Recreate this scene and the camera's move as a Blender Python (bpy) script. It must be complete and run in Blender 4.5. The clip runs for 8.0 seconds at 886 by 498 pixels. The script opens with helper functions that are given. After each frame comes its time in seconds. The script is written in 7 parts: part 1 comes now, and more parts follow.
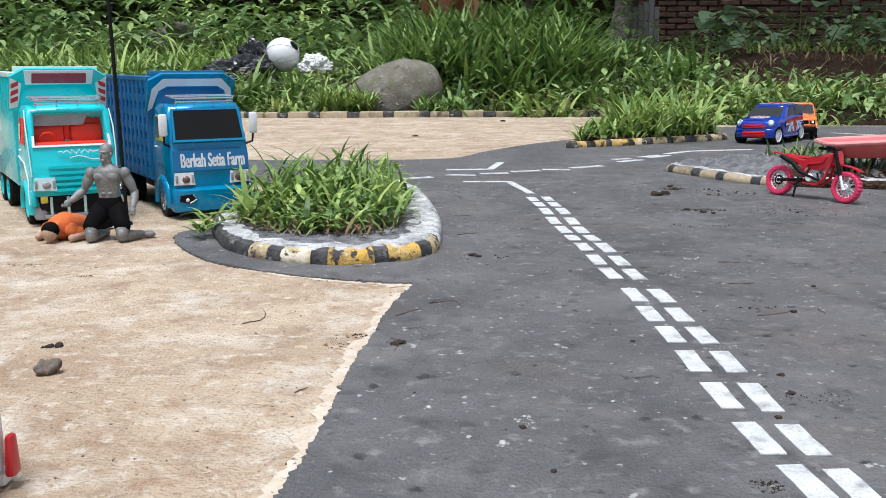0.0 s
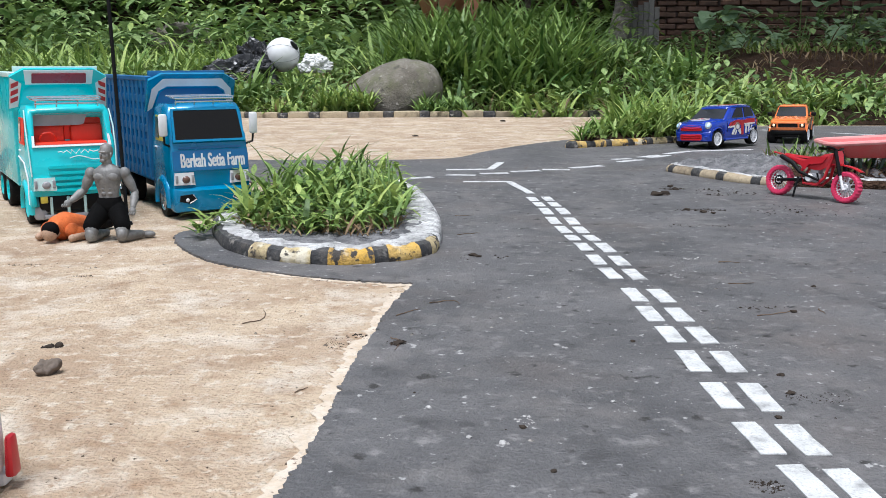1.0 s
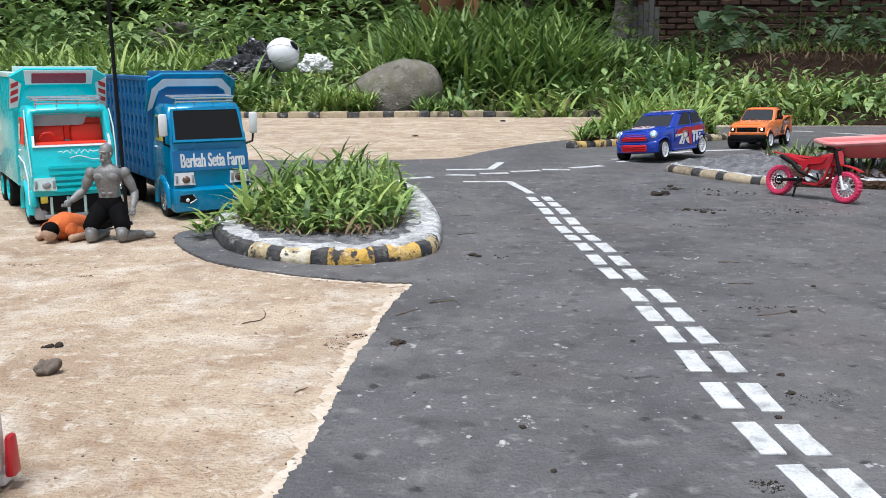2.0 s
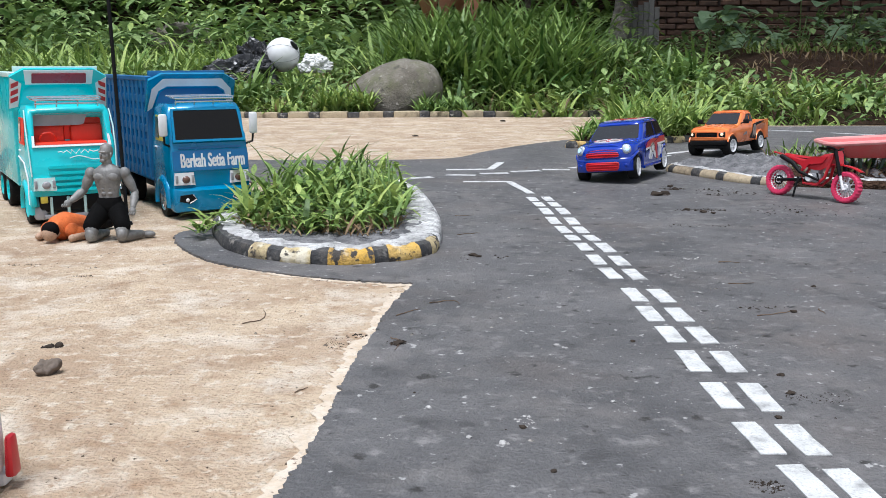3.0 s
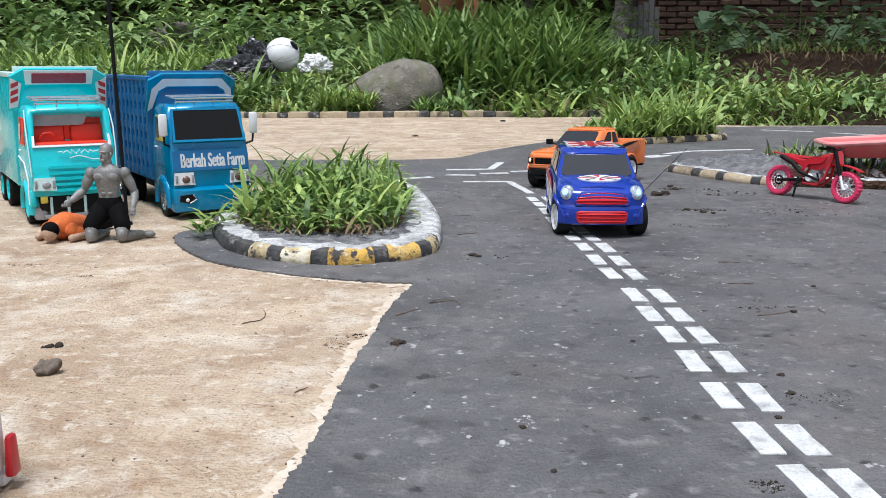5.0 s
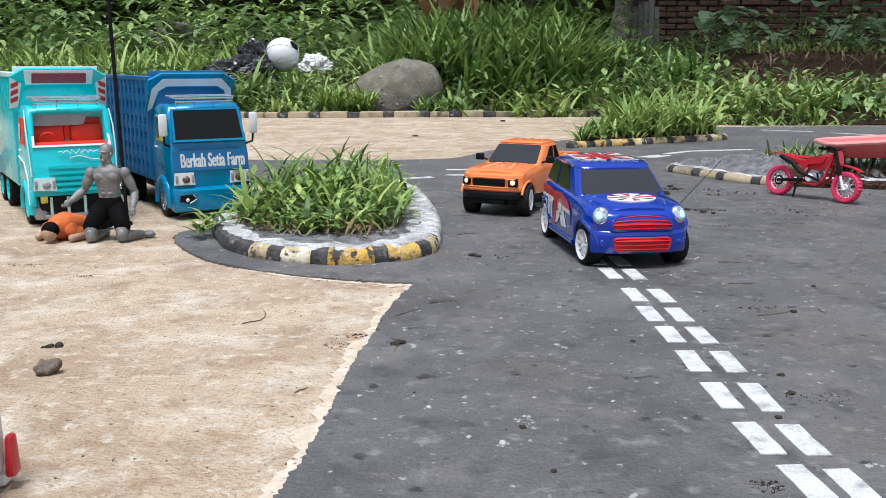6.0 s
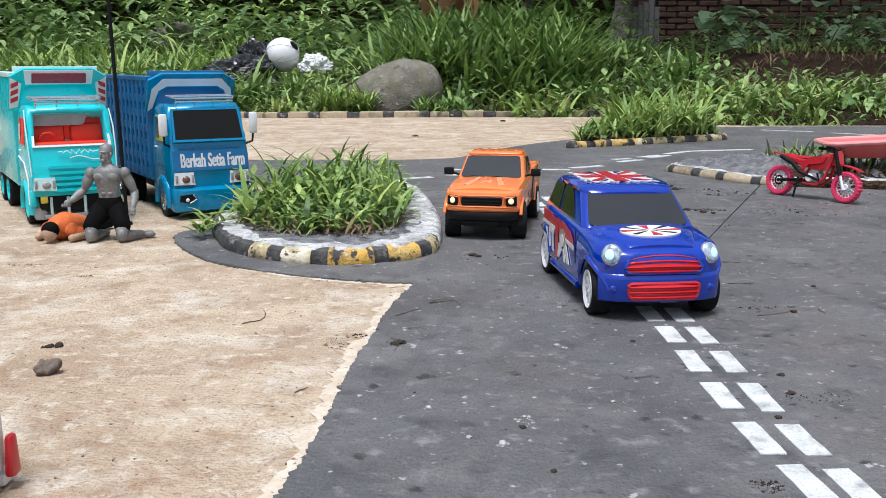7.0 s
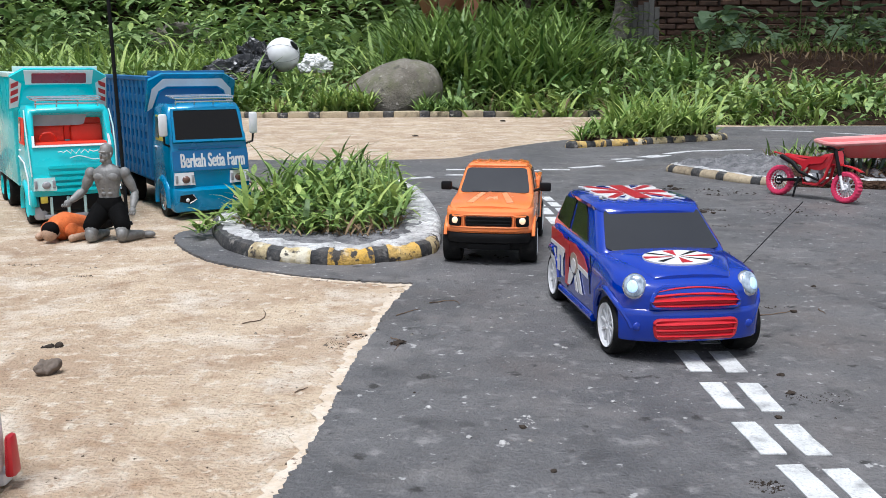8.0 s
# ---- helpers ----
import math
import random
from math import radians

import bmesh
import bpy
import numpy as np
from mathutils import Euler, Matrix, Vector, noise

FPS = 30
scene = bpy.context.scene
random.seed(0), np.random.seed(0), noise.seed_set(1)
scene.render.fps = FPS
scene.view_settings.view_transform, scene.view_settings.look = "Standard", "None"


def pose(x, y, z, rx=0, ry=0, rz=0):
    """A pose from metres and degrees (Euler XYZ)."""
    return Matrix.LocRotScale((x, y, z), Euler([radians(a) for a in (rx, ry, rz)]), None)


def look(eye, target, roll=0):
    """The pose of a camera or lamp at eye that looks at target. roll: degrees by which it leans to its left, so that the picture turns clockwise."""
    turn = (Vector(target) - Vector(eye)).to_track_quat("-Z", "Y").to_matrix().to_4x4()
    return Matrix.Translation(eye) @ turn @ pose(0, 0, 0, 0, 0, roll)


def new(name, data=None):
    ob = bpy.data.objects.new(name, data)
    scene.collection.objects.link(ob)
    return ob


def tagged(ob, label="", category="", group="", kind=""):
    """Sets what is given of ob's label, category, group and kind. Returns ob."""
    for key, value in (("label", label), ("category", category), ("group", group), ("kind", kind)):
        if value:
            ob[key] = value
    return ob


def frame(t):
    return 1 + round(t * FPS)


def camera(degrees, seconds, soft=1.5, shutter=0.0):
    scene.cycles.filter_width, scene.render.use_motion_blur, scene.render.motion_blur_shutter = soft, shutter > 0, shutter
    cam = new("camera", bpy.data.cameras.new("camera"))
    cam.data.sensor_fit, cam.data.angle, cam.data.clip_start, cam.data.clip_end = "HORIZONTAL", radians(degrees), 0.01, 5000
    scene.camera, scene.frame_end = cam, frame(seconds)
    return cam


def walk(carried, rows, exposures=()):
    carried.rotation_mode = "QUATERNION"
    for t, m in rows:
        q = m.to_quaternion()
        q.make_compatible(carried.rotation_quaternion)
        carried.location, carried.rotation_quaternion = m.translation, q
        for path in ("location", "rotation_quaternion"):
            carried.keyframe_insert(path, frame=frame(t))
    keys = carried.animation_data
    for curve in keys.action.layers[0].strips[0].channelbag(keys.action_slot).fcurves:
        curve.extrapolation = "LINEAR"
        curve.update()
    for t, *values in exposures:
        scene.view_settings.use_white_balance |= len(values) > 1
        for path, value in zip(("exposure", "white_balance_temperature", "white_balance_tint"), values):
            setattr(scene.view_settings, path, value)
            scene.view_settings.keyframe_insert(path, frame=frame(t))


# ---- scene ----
from collections import defaultdict

# camera: stands still on a low support, 24 cm above the toy road
EYE = (0.0, 0.0, 0.24)
PITCH = 11.07
cam = camera(50.0, 8.0, soft=0.8)
CAM_POSE = pose(*EYE, 90 - PITCH, 0, 0)
walk(cam, [(0.0, CAM_POSE), (8.0, CAM_POSE)], exposures=[(0.0, 0.45, 5830, 10), (8.0, 0.45, 5830, 10)])

# ---- world and sun: bright overcast ----
SUN_EL, SUN_AZ = 73.0, 200.0
world = bpy.data.worlds.new("sky")
scene.world = world
world.use_nodes = True
wn = world.node_tree
wn.nodes.clear()
w_out = wn.nodes.new("ShaderNodeOutputWorld")
w_bg = wn.nodes.new("ShaderNodeBackground")
w_sky = wn.nodes.new("ShaderNodeTexSky")
w_sky.sky_type = "NISHITA"
w_sky.sun_disc = False
w_sky.sun_elevation, w_sky.sun_rotation = radians(SUN_EL), radians(SUN_AZ)
w_sky.air_density, w_sky.dust_density = 1.0, 3.0
w_hue = wn.nodes.new("ShaderNodeHueSaturation")
w_hue.inputs["Saturation"].default_value = 0.3
w_bg.inputs["Strength"].default_value = 0.095
wn.links.new(w_sky.outputs[0], w_hue.inputs["Color"])
wn.links.new(w_hue.outputs[0], w_bg.inputs["Color"])
wn.links.new(w_bg.outputs[0], w_out.inputs["Surface"])

sun_data = bpy.data.lights.new("sun", "SUN")
sun_data.energy, sun_data.angle, sun_data.color = 2.75, radians(24), (1.0, 0.965, 0.92)
sun = new("sun", sun_data)
_el, _az = radians(SUN_EL), radians(SUN_AZ)
_to_sun = Vector((math.sin(_az) * math.cos(_el), math.cos(_az) * math.cos(_el), math.sin(_el)))
sun.matrix_world = look(_to_sun * 20, (0, 0, 0))


# ---- materials ----
def mat(name, a, b=None, rough=0.6, scale=60.0, fine=600.0, bump=0.2, metal=0.0, coat=0.0, amount=0.5, dirt=None,
        dirt_amount=0.35, dirt_scale=14.0, spec=0.5, emit=0.0, rand=0.0, translucent=0.0, island=False, dist=0.002, specks=(), grain=None):
    """Two scales of colour variation, dirt patches and fine relief on a Principled shader."""
    m = bpy.data.materials.new(name)
    m.use_nodes = True
    nt = m.node_tree
    nd, ln = nt.nodes, nt.links
    p = nd["Principled BSDF"]
    b = b or tuple(c * 0.8 for c in a)
    tc = nd.new("ShaderNodeTexCoord")

    def noise_tex(s, detail=4.0, rg=0.55):
        n = nd.new("ShaderNodeTexNoise")
        n.inputs["Scale"].default_value, n.inputs["Detail"].default_value, n.inputs["Roughness"].default_value = s, detail, rg
        ln.new(tc.outputs["Object"], n.inputs["Vector"])
        return n

    def ramp(src, lo, hi):
        r = nd.new("ShaderNodeMapRange")
        r.inputs["From Min"].default_value, r.inputs["From Max"].default_value = lo, hi
        ln.new(src, r.inputs["Value"])
        return r.outputs[0]

    def mix(fac, c1, c2):
        x = nd.new("ShaderNodeMix")
        x.data_type = "RGBA"
        for sock, v in ((x.inputs[0], fac), (x.inputs[6], c1), (x.inputs[7], c2)):
            if isinstance(v, bpy.types.NodeSocket):
                ln.new(v, sock)
            elif isinstance(v, tuple):
                sock.default_value = (*v, 1.0) if len(v) == 3 else v
            else:
                sock.default_value = v
        return x.outputs[2]

    n1, n2 = noise_tex(scale), noise_tex(fine, 2.0)
    f1 = ramp(n1.outputs[0], 0.35, 0.65)
    if island or rand:
        if island:
            rnd = nd.new("ShaderNodeNewGeometry").outputs["Random Per Island"]
        else:
            rnd = nd.new("ShaderNodeObjectInfo").outputs["Random"]
        half = nd.new("ShaderNodeMath")
        half.operation = "MULTIPLY_ADD"
        half.inputs[1].default_value = 0.75 if island else rand
        ln.new(rnd, half.inputs[0])
        sm = nd.new("ShaderNodeMath")
        sm.operation = "MULTIPLY"
        sm.inputs[1].default_value = 0.25 if island else 1 - rand
        ln.new(f1, sm.inputs[0])
        ln.new(sm.outputs[0], half.inputs[2])
        f1 = half.outputs[0]
    col = mix(f1, a, b)
    dark = tuple(c * (1 - amount) for c in a)
    col = mix(ramp(n2.outputs[0], 0.52, 0.8), col, dark)
    if dirt:
        n3 = noise_tex(dirt_scale, 8.0, 0.7)
        f3 = nd.new("ShaderNodeMath")
        f3.operation = "MULTIPLY"
        f3.inputs[1].default_value = dirt_amount
        ln.new(ramp(n3.outputs[0], 0.5, 0.68), f3.inputs[0])
        col = mix(f3.outputs[0], col, dirt)
    for sc, lo, hi, colour in specks:
        n4 = noise_tex(sc, 3.0, 0.6)
        col = mix(ramp(n4.outputs[0], lo, hi), col, colour)
    ln.new(col, p.inputs["Base Color"])
    p.inputs["Metallic"].default_value = metal
    p.inputs["Specular IOR Level"].default_value = spec
    p.inputs["Coat Weight"].default_value = coat
    p.inputs["Coat Roughness"].default_value = 0.06
    rr = nd.new("ShaderNodeMapRange")
    rr.inputs["To Min"].default_value, rr.inputs["To Max"].default_value = max(rough - 0.1, 0.03), min(rough + 0.1, 1.0)
    ln.new(n1.outputs[0], rr.inputs["Value"])
    ln.new(rr.outputs[0], p.inputs["Roughness"])
    if bump:
        bp = nd.new("ShaderNodeBump")
        bp.inputs["Strength"].default_value, bp.inputs["Distance"].default_value = bump, dist
        add = nd.new("ShaderNodeMath")
        ln.new(n1.outputs[0], add.inputs[0])
        ln.new(n2.outputs[0], add.inputs[1])
        height = add.outputs[0]
        if grain:
            n5 = noise_tex(grain[0], 5.0, 0.65)
            more = nd.new("ShaderNodeMath")
            more.operation = "MULTIPLY_ADD"
            more.inputs[1].default_value = grain[1]
            ln.new(n5.outputs[0], more.inputs[0])
            ln.new(height, more.inputs[2])
            height = more.outputs[0]
        ln.new(height, bp.inputs["Height"])
        ln.new(bp.outputs[0], p.inputs["Normal"])
    if emit:
        p.inputs["Emission Color"].default_value = (*a, 1)
        p.inputs["Emission Strength"].default_value = emit
    if translucent:
        tr = nd.new("ShaderNodeBsdfTranslucent")
        ln.new(col, tr.inputs["Color"])
        ms = nd.new("ShaderNodeMixShader")
        ms.inputs[0].default_value = translucent
        ln.new(p.outputs[0], ms.inputs[1])
        ln.new(tr.outputs[0], ms.inputs[2])
        ln.new(ms.outputs[0], nd["Material Output"].inputs["Surface"])
    return m


M = {}
M["concrete"] = mat("concrete", (0.60, 0.48, 0.345), (0.44, 0.325, 0.225), 0.9, 5, 300, 0.9, amount=0.3, dirt=(0.28, 0.185, 0.12), dirt_amount=0.7, dirt_scale=12, spec=0.15, dist=0.003, grain=(75, 2.2),
                    specks=((30, 0.53, 0.72, (0.37, 0.255, 0.165)), (14, 0.52, 0.80, (0.74, 0.67, 0.57)), (70, 0.54, 0.74, (0.68, 0.60, 0.49)), (130, 0.58, 0.70, (0.36, 0.255, 0.17)), (150, 0.66, 0.71, (0.09, 0.06, 0.04))))
M["asphalt"] = mat("asphalt", (0.080, 0.078, 0.079), (0.138, 0.133, 0.132), 0.60, 6, 350, 0.6, amount=0.3, dirt=(0.205, 0.188, 0.176), dirt_amount=0.55, dirt_scale=9, spec=0.55, dist=0.003, grain=(60, 1.8),
                   specks=((4, 0.52, 0.75, (0.125, 0.108, 0.099)), (26, 0.56, 0.72, (0.062, 0.060, 0.060)), (55, 0.58, 0.74, (0.21, 0.20, 0.195)), (45, 0.64, 0.70, (0.035, 0.032, 0.030)), (100, 0.66, 0.71, (0.38, 0.37, 0.36))))
M["soil"] = mat("soil", (0.040, 0.023, 0.015), (0.072, 0.041, 0.026), 0.95, 18, 110, 1.0, dirt=(0.035, 0.045, 0.018), dist=0.03, spec=0.15)
M["white_line"] = mat("white_line", (0.66, 0.66, 0.645), (0.54, 0.54, 0.525), 0.7, 60, 500, 0.3, dirt=(0.22, 0.215, 0.21), dirt_amount=0.85, dirt_scale=48)
M["worn_line"] = mat("worn_line", (0.62, 0.62, 0.61), (0.46, 0.455, 0.45), 0.75, 50, 400, 0.3, dirt=(0.16, 0.155, 0.155), dirt_amount=0.95, dirt_scale=30)
M["kerb_black"] = mat("kerb_black", (0.035, 0.035, 0.037), (0.07, 0.068, 0.065), 0.75, 60, 400, 0.6, dirt=(0.2, 0.18, 0.15), dirt_amount=0.45, dirt_scale=60, specks=((40, 0.60, 0.68, (0.30, 0.28, 0.25)),))
M["kerb_yellow"] = mat("kerb_yellow", (0.66, 0.39, 0.06), (0.60, 0.45, 0.20), 0.75, 45, 400, 0.8, dirt=(0.07, 0.055, 0.04), dirt_amount=0.95, dirt_scale=36, specks=((34, 0.55, 0.66, (0.70, 0.62, 0.46)), (75, 0.55, 0.62, (0.05, 0.042, 0.035))), rand=0.5)
M["kerb_cream"] = mat("kerb_cream", (0.56, 0.45, 0.22), (0.42, 0.34, 0.20), 0.8, 50, 300, 0.7, dirt=(0.10, 0.075, 0.05), dirt_amount=0.8, dirt_scale=36, specks=((30, 0.55, 0.66, (0.66, 0.60, 0.46)), (75, 0.56, 0.63, (0.06, 0.05, 0.04))), rand=0.5)
M["kerb_dull"] = mat("kerb_dull", (0.50, 0.41, 0.27), (0.34, 0.27, 0.18), 0.85, 14, 200, 0.7, dirt=(0.10, 0.075, 0.05), dirt_amount=0.85, dirt_scale=16, rand=0.5)
M["kerb_white"] = mat("kerb_white", (0.80, 0.79, 0.77), (0.44, 0.43, 0.42), 0.85, 38, 300, 1.0, dirt=(0.10, 0.10, 0.10), dirt_amount=0.9, dirt_scale=32, dist=0.006, specks=((120, 0.6, 0.7, (0.08, 0.08, 0.08)),))
M["island_paving"] = mat("island_paving", (0.115, 0.115, 0.12), (0.27, 0.265, 0.265), 0.85, 50, 260, 1.0, dirt=(0.07, 0.07, 0.075), dirt_amount=0.6, dirt_scale=35, dist=0.006)
M["rock"] = mat("rock", (0.21, 0.19, 0.155), (0.13, 0.115, 0.09), 0.9, 12, 120, 0.7, dirt=(0.12, 0.125, 0.06), dirt_amount=0.8, dirt_scale=9, grain=(45, 1.5), specks=((22, 0.58, 0.70, (0.07, 0.065, 0.05)), (60, 0.62, 0.70, (0.33, 0.31, 0.26))), dist=0.006)
M["pebble"] = mat("pebble", (0.24, 0.20, 0.16), (0.13, 0.10, 0.08), 0.9, 90, 400, 0.8, island=True)
M["grit"] = mat("grit", (0.40, 0.37, 0.33), (0.05, 0.045, 0.04), 0.9, 90, 400, 0.3, island=True)
M["chip"] = mat("chip", (0.52, 0.50, 0.48), (0.30, 0.29, 0.28), 0.9, 90, 400, 0.3, island=True)
M["twig"] = mat("twig", (0.17, 0.115, 0.075), (0.09, 0.06, 0.04), 0.95, 120, 500, 0.4)
M["crumb"] = mat("crumb", (0.030, 0.024, 0.020), (0.055, 0.042, 0.032), 0.95, 90, 400, 0.5, island=True, spec=0.15)
GR = dict(rough=0.5, scale=20, fine=150, bump=0.1, translucent=0.2, island=True, amount=0.2, spec=0.35)
M["grass"] = mat("grass", (0.06, 0.15, 0.018), (0.48, 0.58, 0.17), **GR)
M["grass_deep"] = mat("grass_deep", (0.022, 0.07, 0.014), (0.33, 0.47, 0.13), **GR)
M["weed"] = mat("weed", (0.030, 0.095, 0.020), (0.40, 0.53, 0.20), **GR)
M["dry"] = mat("dry", (0.30, 0.22, 0.12), (0.17, 0.10, 0.055), **GR)
M["big_leaf"] = mat("big_leaf", (0.15, 0.28, 0.12), (0.42, 0.54, 0.34), **GR)
M["dead_leaf"] = mat("dead_leaf", (0.32, 0.14, 0.08), (0.18, 0.09, 0.06), **GR)
M["bark"] = mat("bark", (0.30, 0.27, 0.24), (0.13, 0.11, 0.09), 0.95, 25, 160, 1.0, dist=0.01)
M["dark_bark"] = mat("dark_bark", (0.07, 0.05, 0.04), (0.04, 0.03, 0.025), 0.95, 25, 160, 1.0, dist=0.01)
M["brick"] = mat("brick", (0.17, 0.090, 0.060), (0.085, 0.052, 0.040), 0.95, 14, 90, 0.8, rand=0.6, dirt=(0.05, 0.045, 0.03), dirt_amount=0.5, dirt_scale=3, dist=0.006)
M["mortar"] = mat("mortar", (0.13, 0.10, 0.085), (0.08, 0.06, 0.05), 0.95, 20, 120, 0.8, dist=0.01)
M["old_wood"] = mat("old_wood", (0.22, 0.21, 0.20), (0.13, 0.12, 0.11), 0.9, 12, 150, 0.6, rand=0.4)
M["teal"] = mat("teal", (0.024, 0.60, 0.64), (0.020, 0.53, 0.58), 0.28, 20, 300, 0.03, coat=0.4, amount=0.1, dirt=(0.2, 0.3, 0.28), dirt_amount=0.12)
M["teal_light"] = mat("teal_light", (0.60, 0.80, 0.77), (0.52, 0.74, 0.72), 0.4, 20, 300, 0.03, amount=0.1, dirt=(0.3, 0.33, 0.3), dirt_amount=0.2)
M["blue_truck"] = mat("blue_truck", (0.006, 0.26, 0.48), (0.005, 0.21, 0.42), 0.25, 20, 300, 0.03, metal=0.25, coat=0.5, amount=0.1, dirt=(0.12, 0.2, 0.25), dirt_amount=0.12)
M["blue_box"] = mat("blue_box", (0.012, 0.14, 0.33), (0.009, 0.11, 0.28), 0.45, 20, 300, 0.05, amount=0.15, dirt=(0.10, 0.16, 0.2), dirt_amount=0.2)
M["mini_blue"] = mat("mini_blue", (0.001, 0.034, 0.36), (0.001, 0.027, 0.31), 0.16, 30, 400, 0.02, coat=0.8, amount=0.06)
M["orange"] = mat("orange", (0.92, 0.25, 0.065), (0.86, 0.215, 0.05), 0.25, 30, 400, 0.02, coat=0.5, amount=0.06)
M["red"] = mat("red", (0.55, 0.012, 0.022), (0.46, 0.010, 0.018), 0.35, 30, 400, 0.03, coat=0.3, amount=0.1)
M["pink_red"] = mat("pink_red", (0.68, 0.04, 0.12), (0.60, 0.034, 0.10), 0.45, 40, 300, 0.08, amount=0.12)
M["tub_red"] = mat("tub_red", (0.70, 0.10, 0.10), (0.62, 0.15, 0.14), 0.5, 30, 300, 0.06, amount=0.12, dirt=(0.6, 0.35, 0.33), dirt_amount=0.5)
# tub red made paler: light catching the rolled rim, put into its colour
M["tub_rim_lit"] = mat("tub_rim_lit", (0.75, 0.33, 0.31), (0.70, 0.25, 0.24), 0.5, 40, 300, 0.06, amount=0.15)
M["seat_red"] = mat("seat_red", (0.85, 0.045, 0.015), (0.78, 0.035, 0.012), 0.5, 30, 300, 0.03, amount=0.1)
M["window"] = mat("window", (0.006, 0.0065, 0.008), (0.012, 0.013, 0.015), 0.07, 18, 200, 0.0, coat=0.9, amount=0.1, spec=0.8)
M["smoke_glass"] = mat("smoke_glass", (0.008, 0.007, 0.005), (0.006, 0.005, 0.004), 0.10, 15, 200, 0.0, amount=0.1, spec=0.35)
M["black"] = mat("black", (0.003, 0.003, 0.0033), (0.005, 0.005, 0.0055), 0.5, 40, 400, 0.08, spec=0.25)
M["rubber"] = mat("rubber", (0.004, 0.004, 0.0042), (0.008, 0.008, 0.0078), 0.75, 90, 500, 0.3, spec=0.25, dirt=(0.08, 0.07, 0.06), dirt_amount=0.2, dirt_scale=80)
M["white"] = mat("white", (0.80, 0.80, 0.80), (0.74, 0.74, 0.75), 0.35, 40, 400, 0.03, amount=0.08, dirt=(0.5, 0.48, 0.45), dirt_amount=0.2)
M["chrome"] = mat("chrome", (0.75, 0.76, 0.78), (0.68, 0.69, 0.7), 0.18, 40, 400, 0.02, metal=0.9, amount=0.08)
M["grey_plastic"] = mat("grey_plastic", (0.35, 0.35, 0.36), (0.28, 0.28, 0.29), 0.4, 40, 400, 0.05, amount=0.15)
M["lit_lamp"] = mat("lit_lamp", (0.50, 0.72, 1.0), (0.6, 0.8, 1.0), 0.2, 60, 500, 0.0, coat=0.5, amount=0.4, emit=0.25)
M["headlamp_glass"] = mat("headlamp_glass", (0.50, 0.58, 0.66), (0.14, 0.18, 0.24), 0.10, 220, 500, 0.0, coat=0.8, amount=0.3)
M["warm_lamp"] = mat("warm_lamp", (1.0, 0.72, 0.45), (0.9, 0.6, 0.35), 0.2, 60, 500, 0.0, coat=0.5, amount=0.1, emit=0.5)
M["lens_brown"] = mat("lens_brown", (0.20, 0.10, 0.07), (0.10, 0.05, 0.04), 0.2, 90, 500, 0.05, coat=0.5)
M["sticker_white"] = mat("sticker_white", (0.80, 0.79, 0.77), (0.70, 0.69, 0.68), 0.35, 60, 500, 0.0, coat=0.3, amount=0.1)
M["sticker_red"] = mat("sticker_red", (0.52, 0.02, 0.03), (0.44, 0.018, 0.025), 0.35, 60, 500, 0.0, coat=0.3, amount=0.1)
M["sticker_tan"] = mat("sticker_tan", (0.42, 0.33, 0.26), (0.20, 0.16, 0.15), 0.4, 90, 500, 0.0, amount=0.2)
M["sticker_peach_sheen"] = mat("sticker_peach_sheen", (0.86, 0.40, 0.19), (0.84, 0.30, 0.11), 0.3, 60, 500, 0.0, coat=0.4, amount=0.1)
M["limewash"] = mat("limewash", (0.66, 0.58, 0.48), (0.55, 0.445, 0.33), 0.9, 40, 300, 0.6, amount=0.3, dirt=(0.50, 0.39, 0.275), dirt_amount=0.95, dirt_scale=60, spec=0.2, specks=((170, 0.63, 0.68, (0.2, 0.14, 0.1)),))
M["yellow"] = mat("yellow", (0.62, 0.50, 0.06), (0.55, 0.43, 0.05), 0.45, 40, 300, 0.03)
M["doll_grey"] = mat("doll_grey", (0.27, 0.265, 0.25), (0.15, 0.147, 0.14), 0.5, 60, 300, 0.25, amount=0.4, dirt=(0.10, 0.098, 0.092), dirt_amount=0.5, dirt_scale=70)
M["cloth_black"] = mat("cloth_black", (0.003, 0.003, 0.0033), (0.006, 0.006, 0.006), 0.9, 120, 900, 0.4, spec=0.1)
M["cloth_orange"] = mat("cloth_orange", (0.72, 0.17, 0.035), (0.6, 0.13, 0.03), 0.85, 90, 700, 0.4)
M["tan"] = mat("tan", (0.50, 0.33, 0.22), (0.42, 0.27, 0.18), 0.6, 90, 500, 0.1)
M["bag_black"] = mat("bag_black", (0.004, 0.004, 0.005), (0.007, 0.007, 0.008), 0.36, 20, 90, 0.5, coat=0.4, dist=0.01)
M["bag_white"] = mat("bag_white", (0.72, 0.72, 0.70), (0.6, 0.6, 0.58), 0.4, 15, 90, 0.5, dist=0.01)
M["dark_green"] = mat("dark_green", (0.02, 0.05, 0.025), (0.03, 0.06, 0.03), 0.5, 40, 300, 0.1)
M["panel_red"] = mat("panel_red", (0.36, 0.015, 0.04), (0.28, 0.012, 0.03), 0.3, 40, 300, 0.02, coat=0.3)


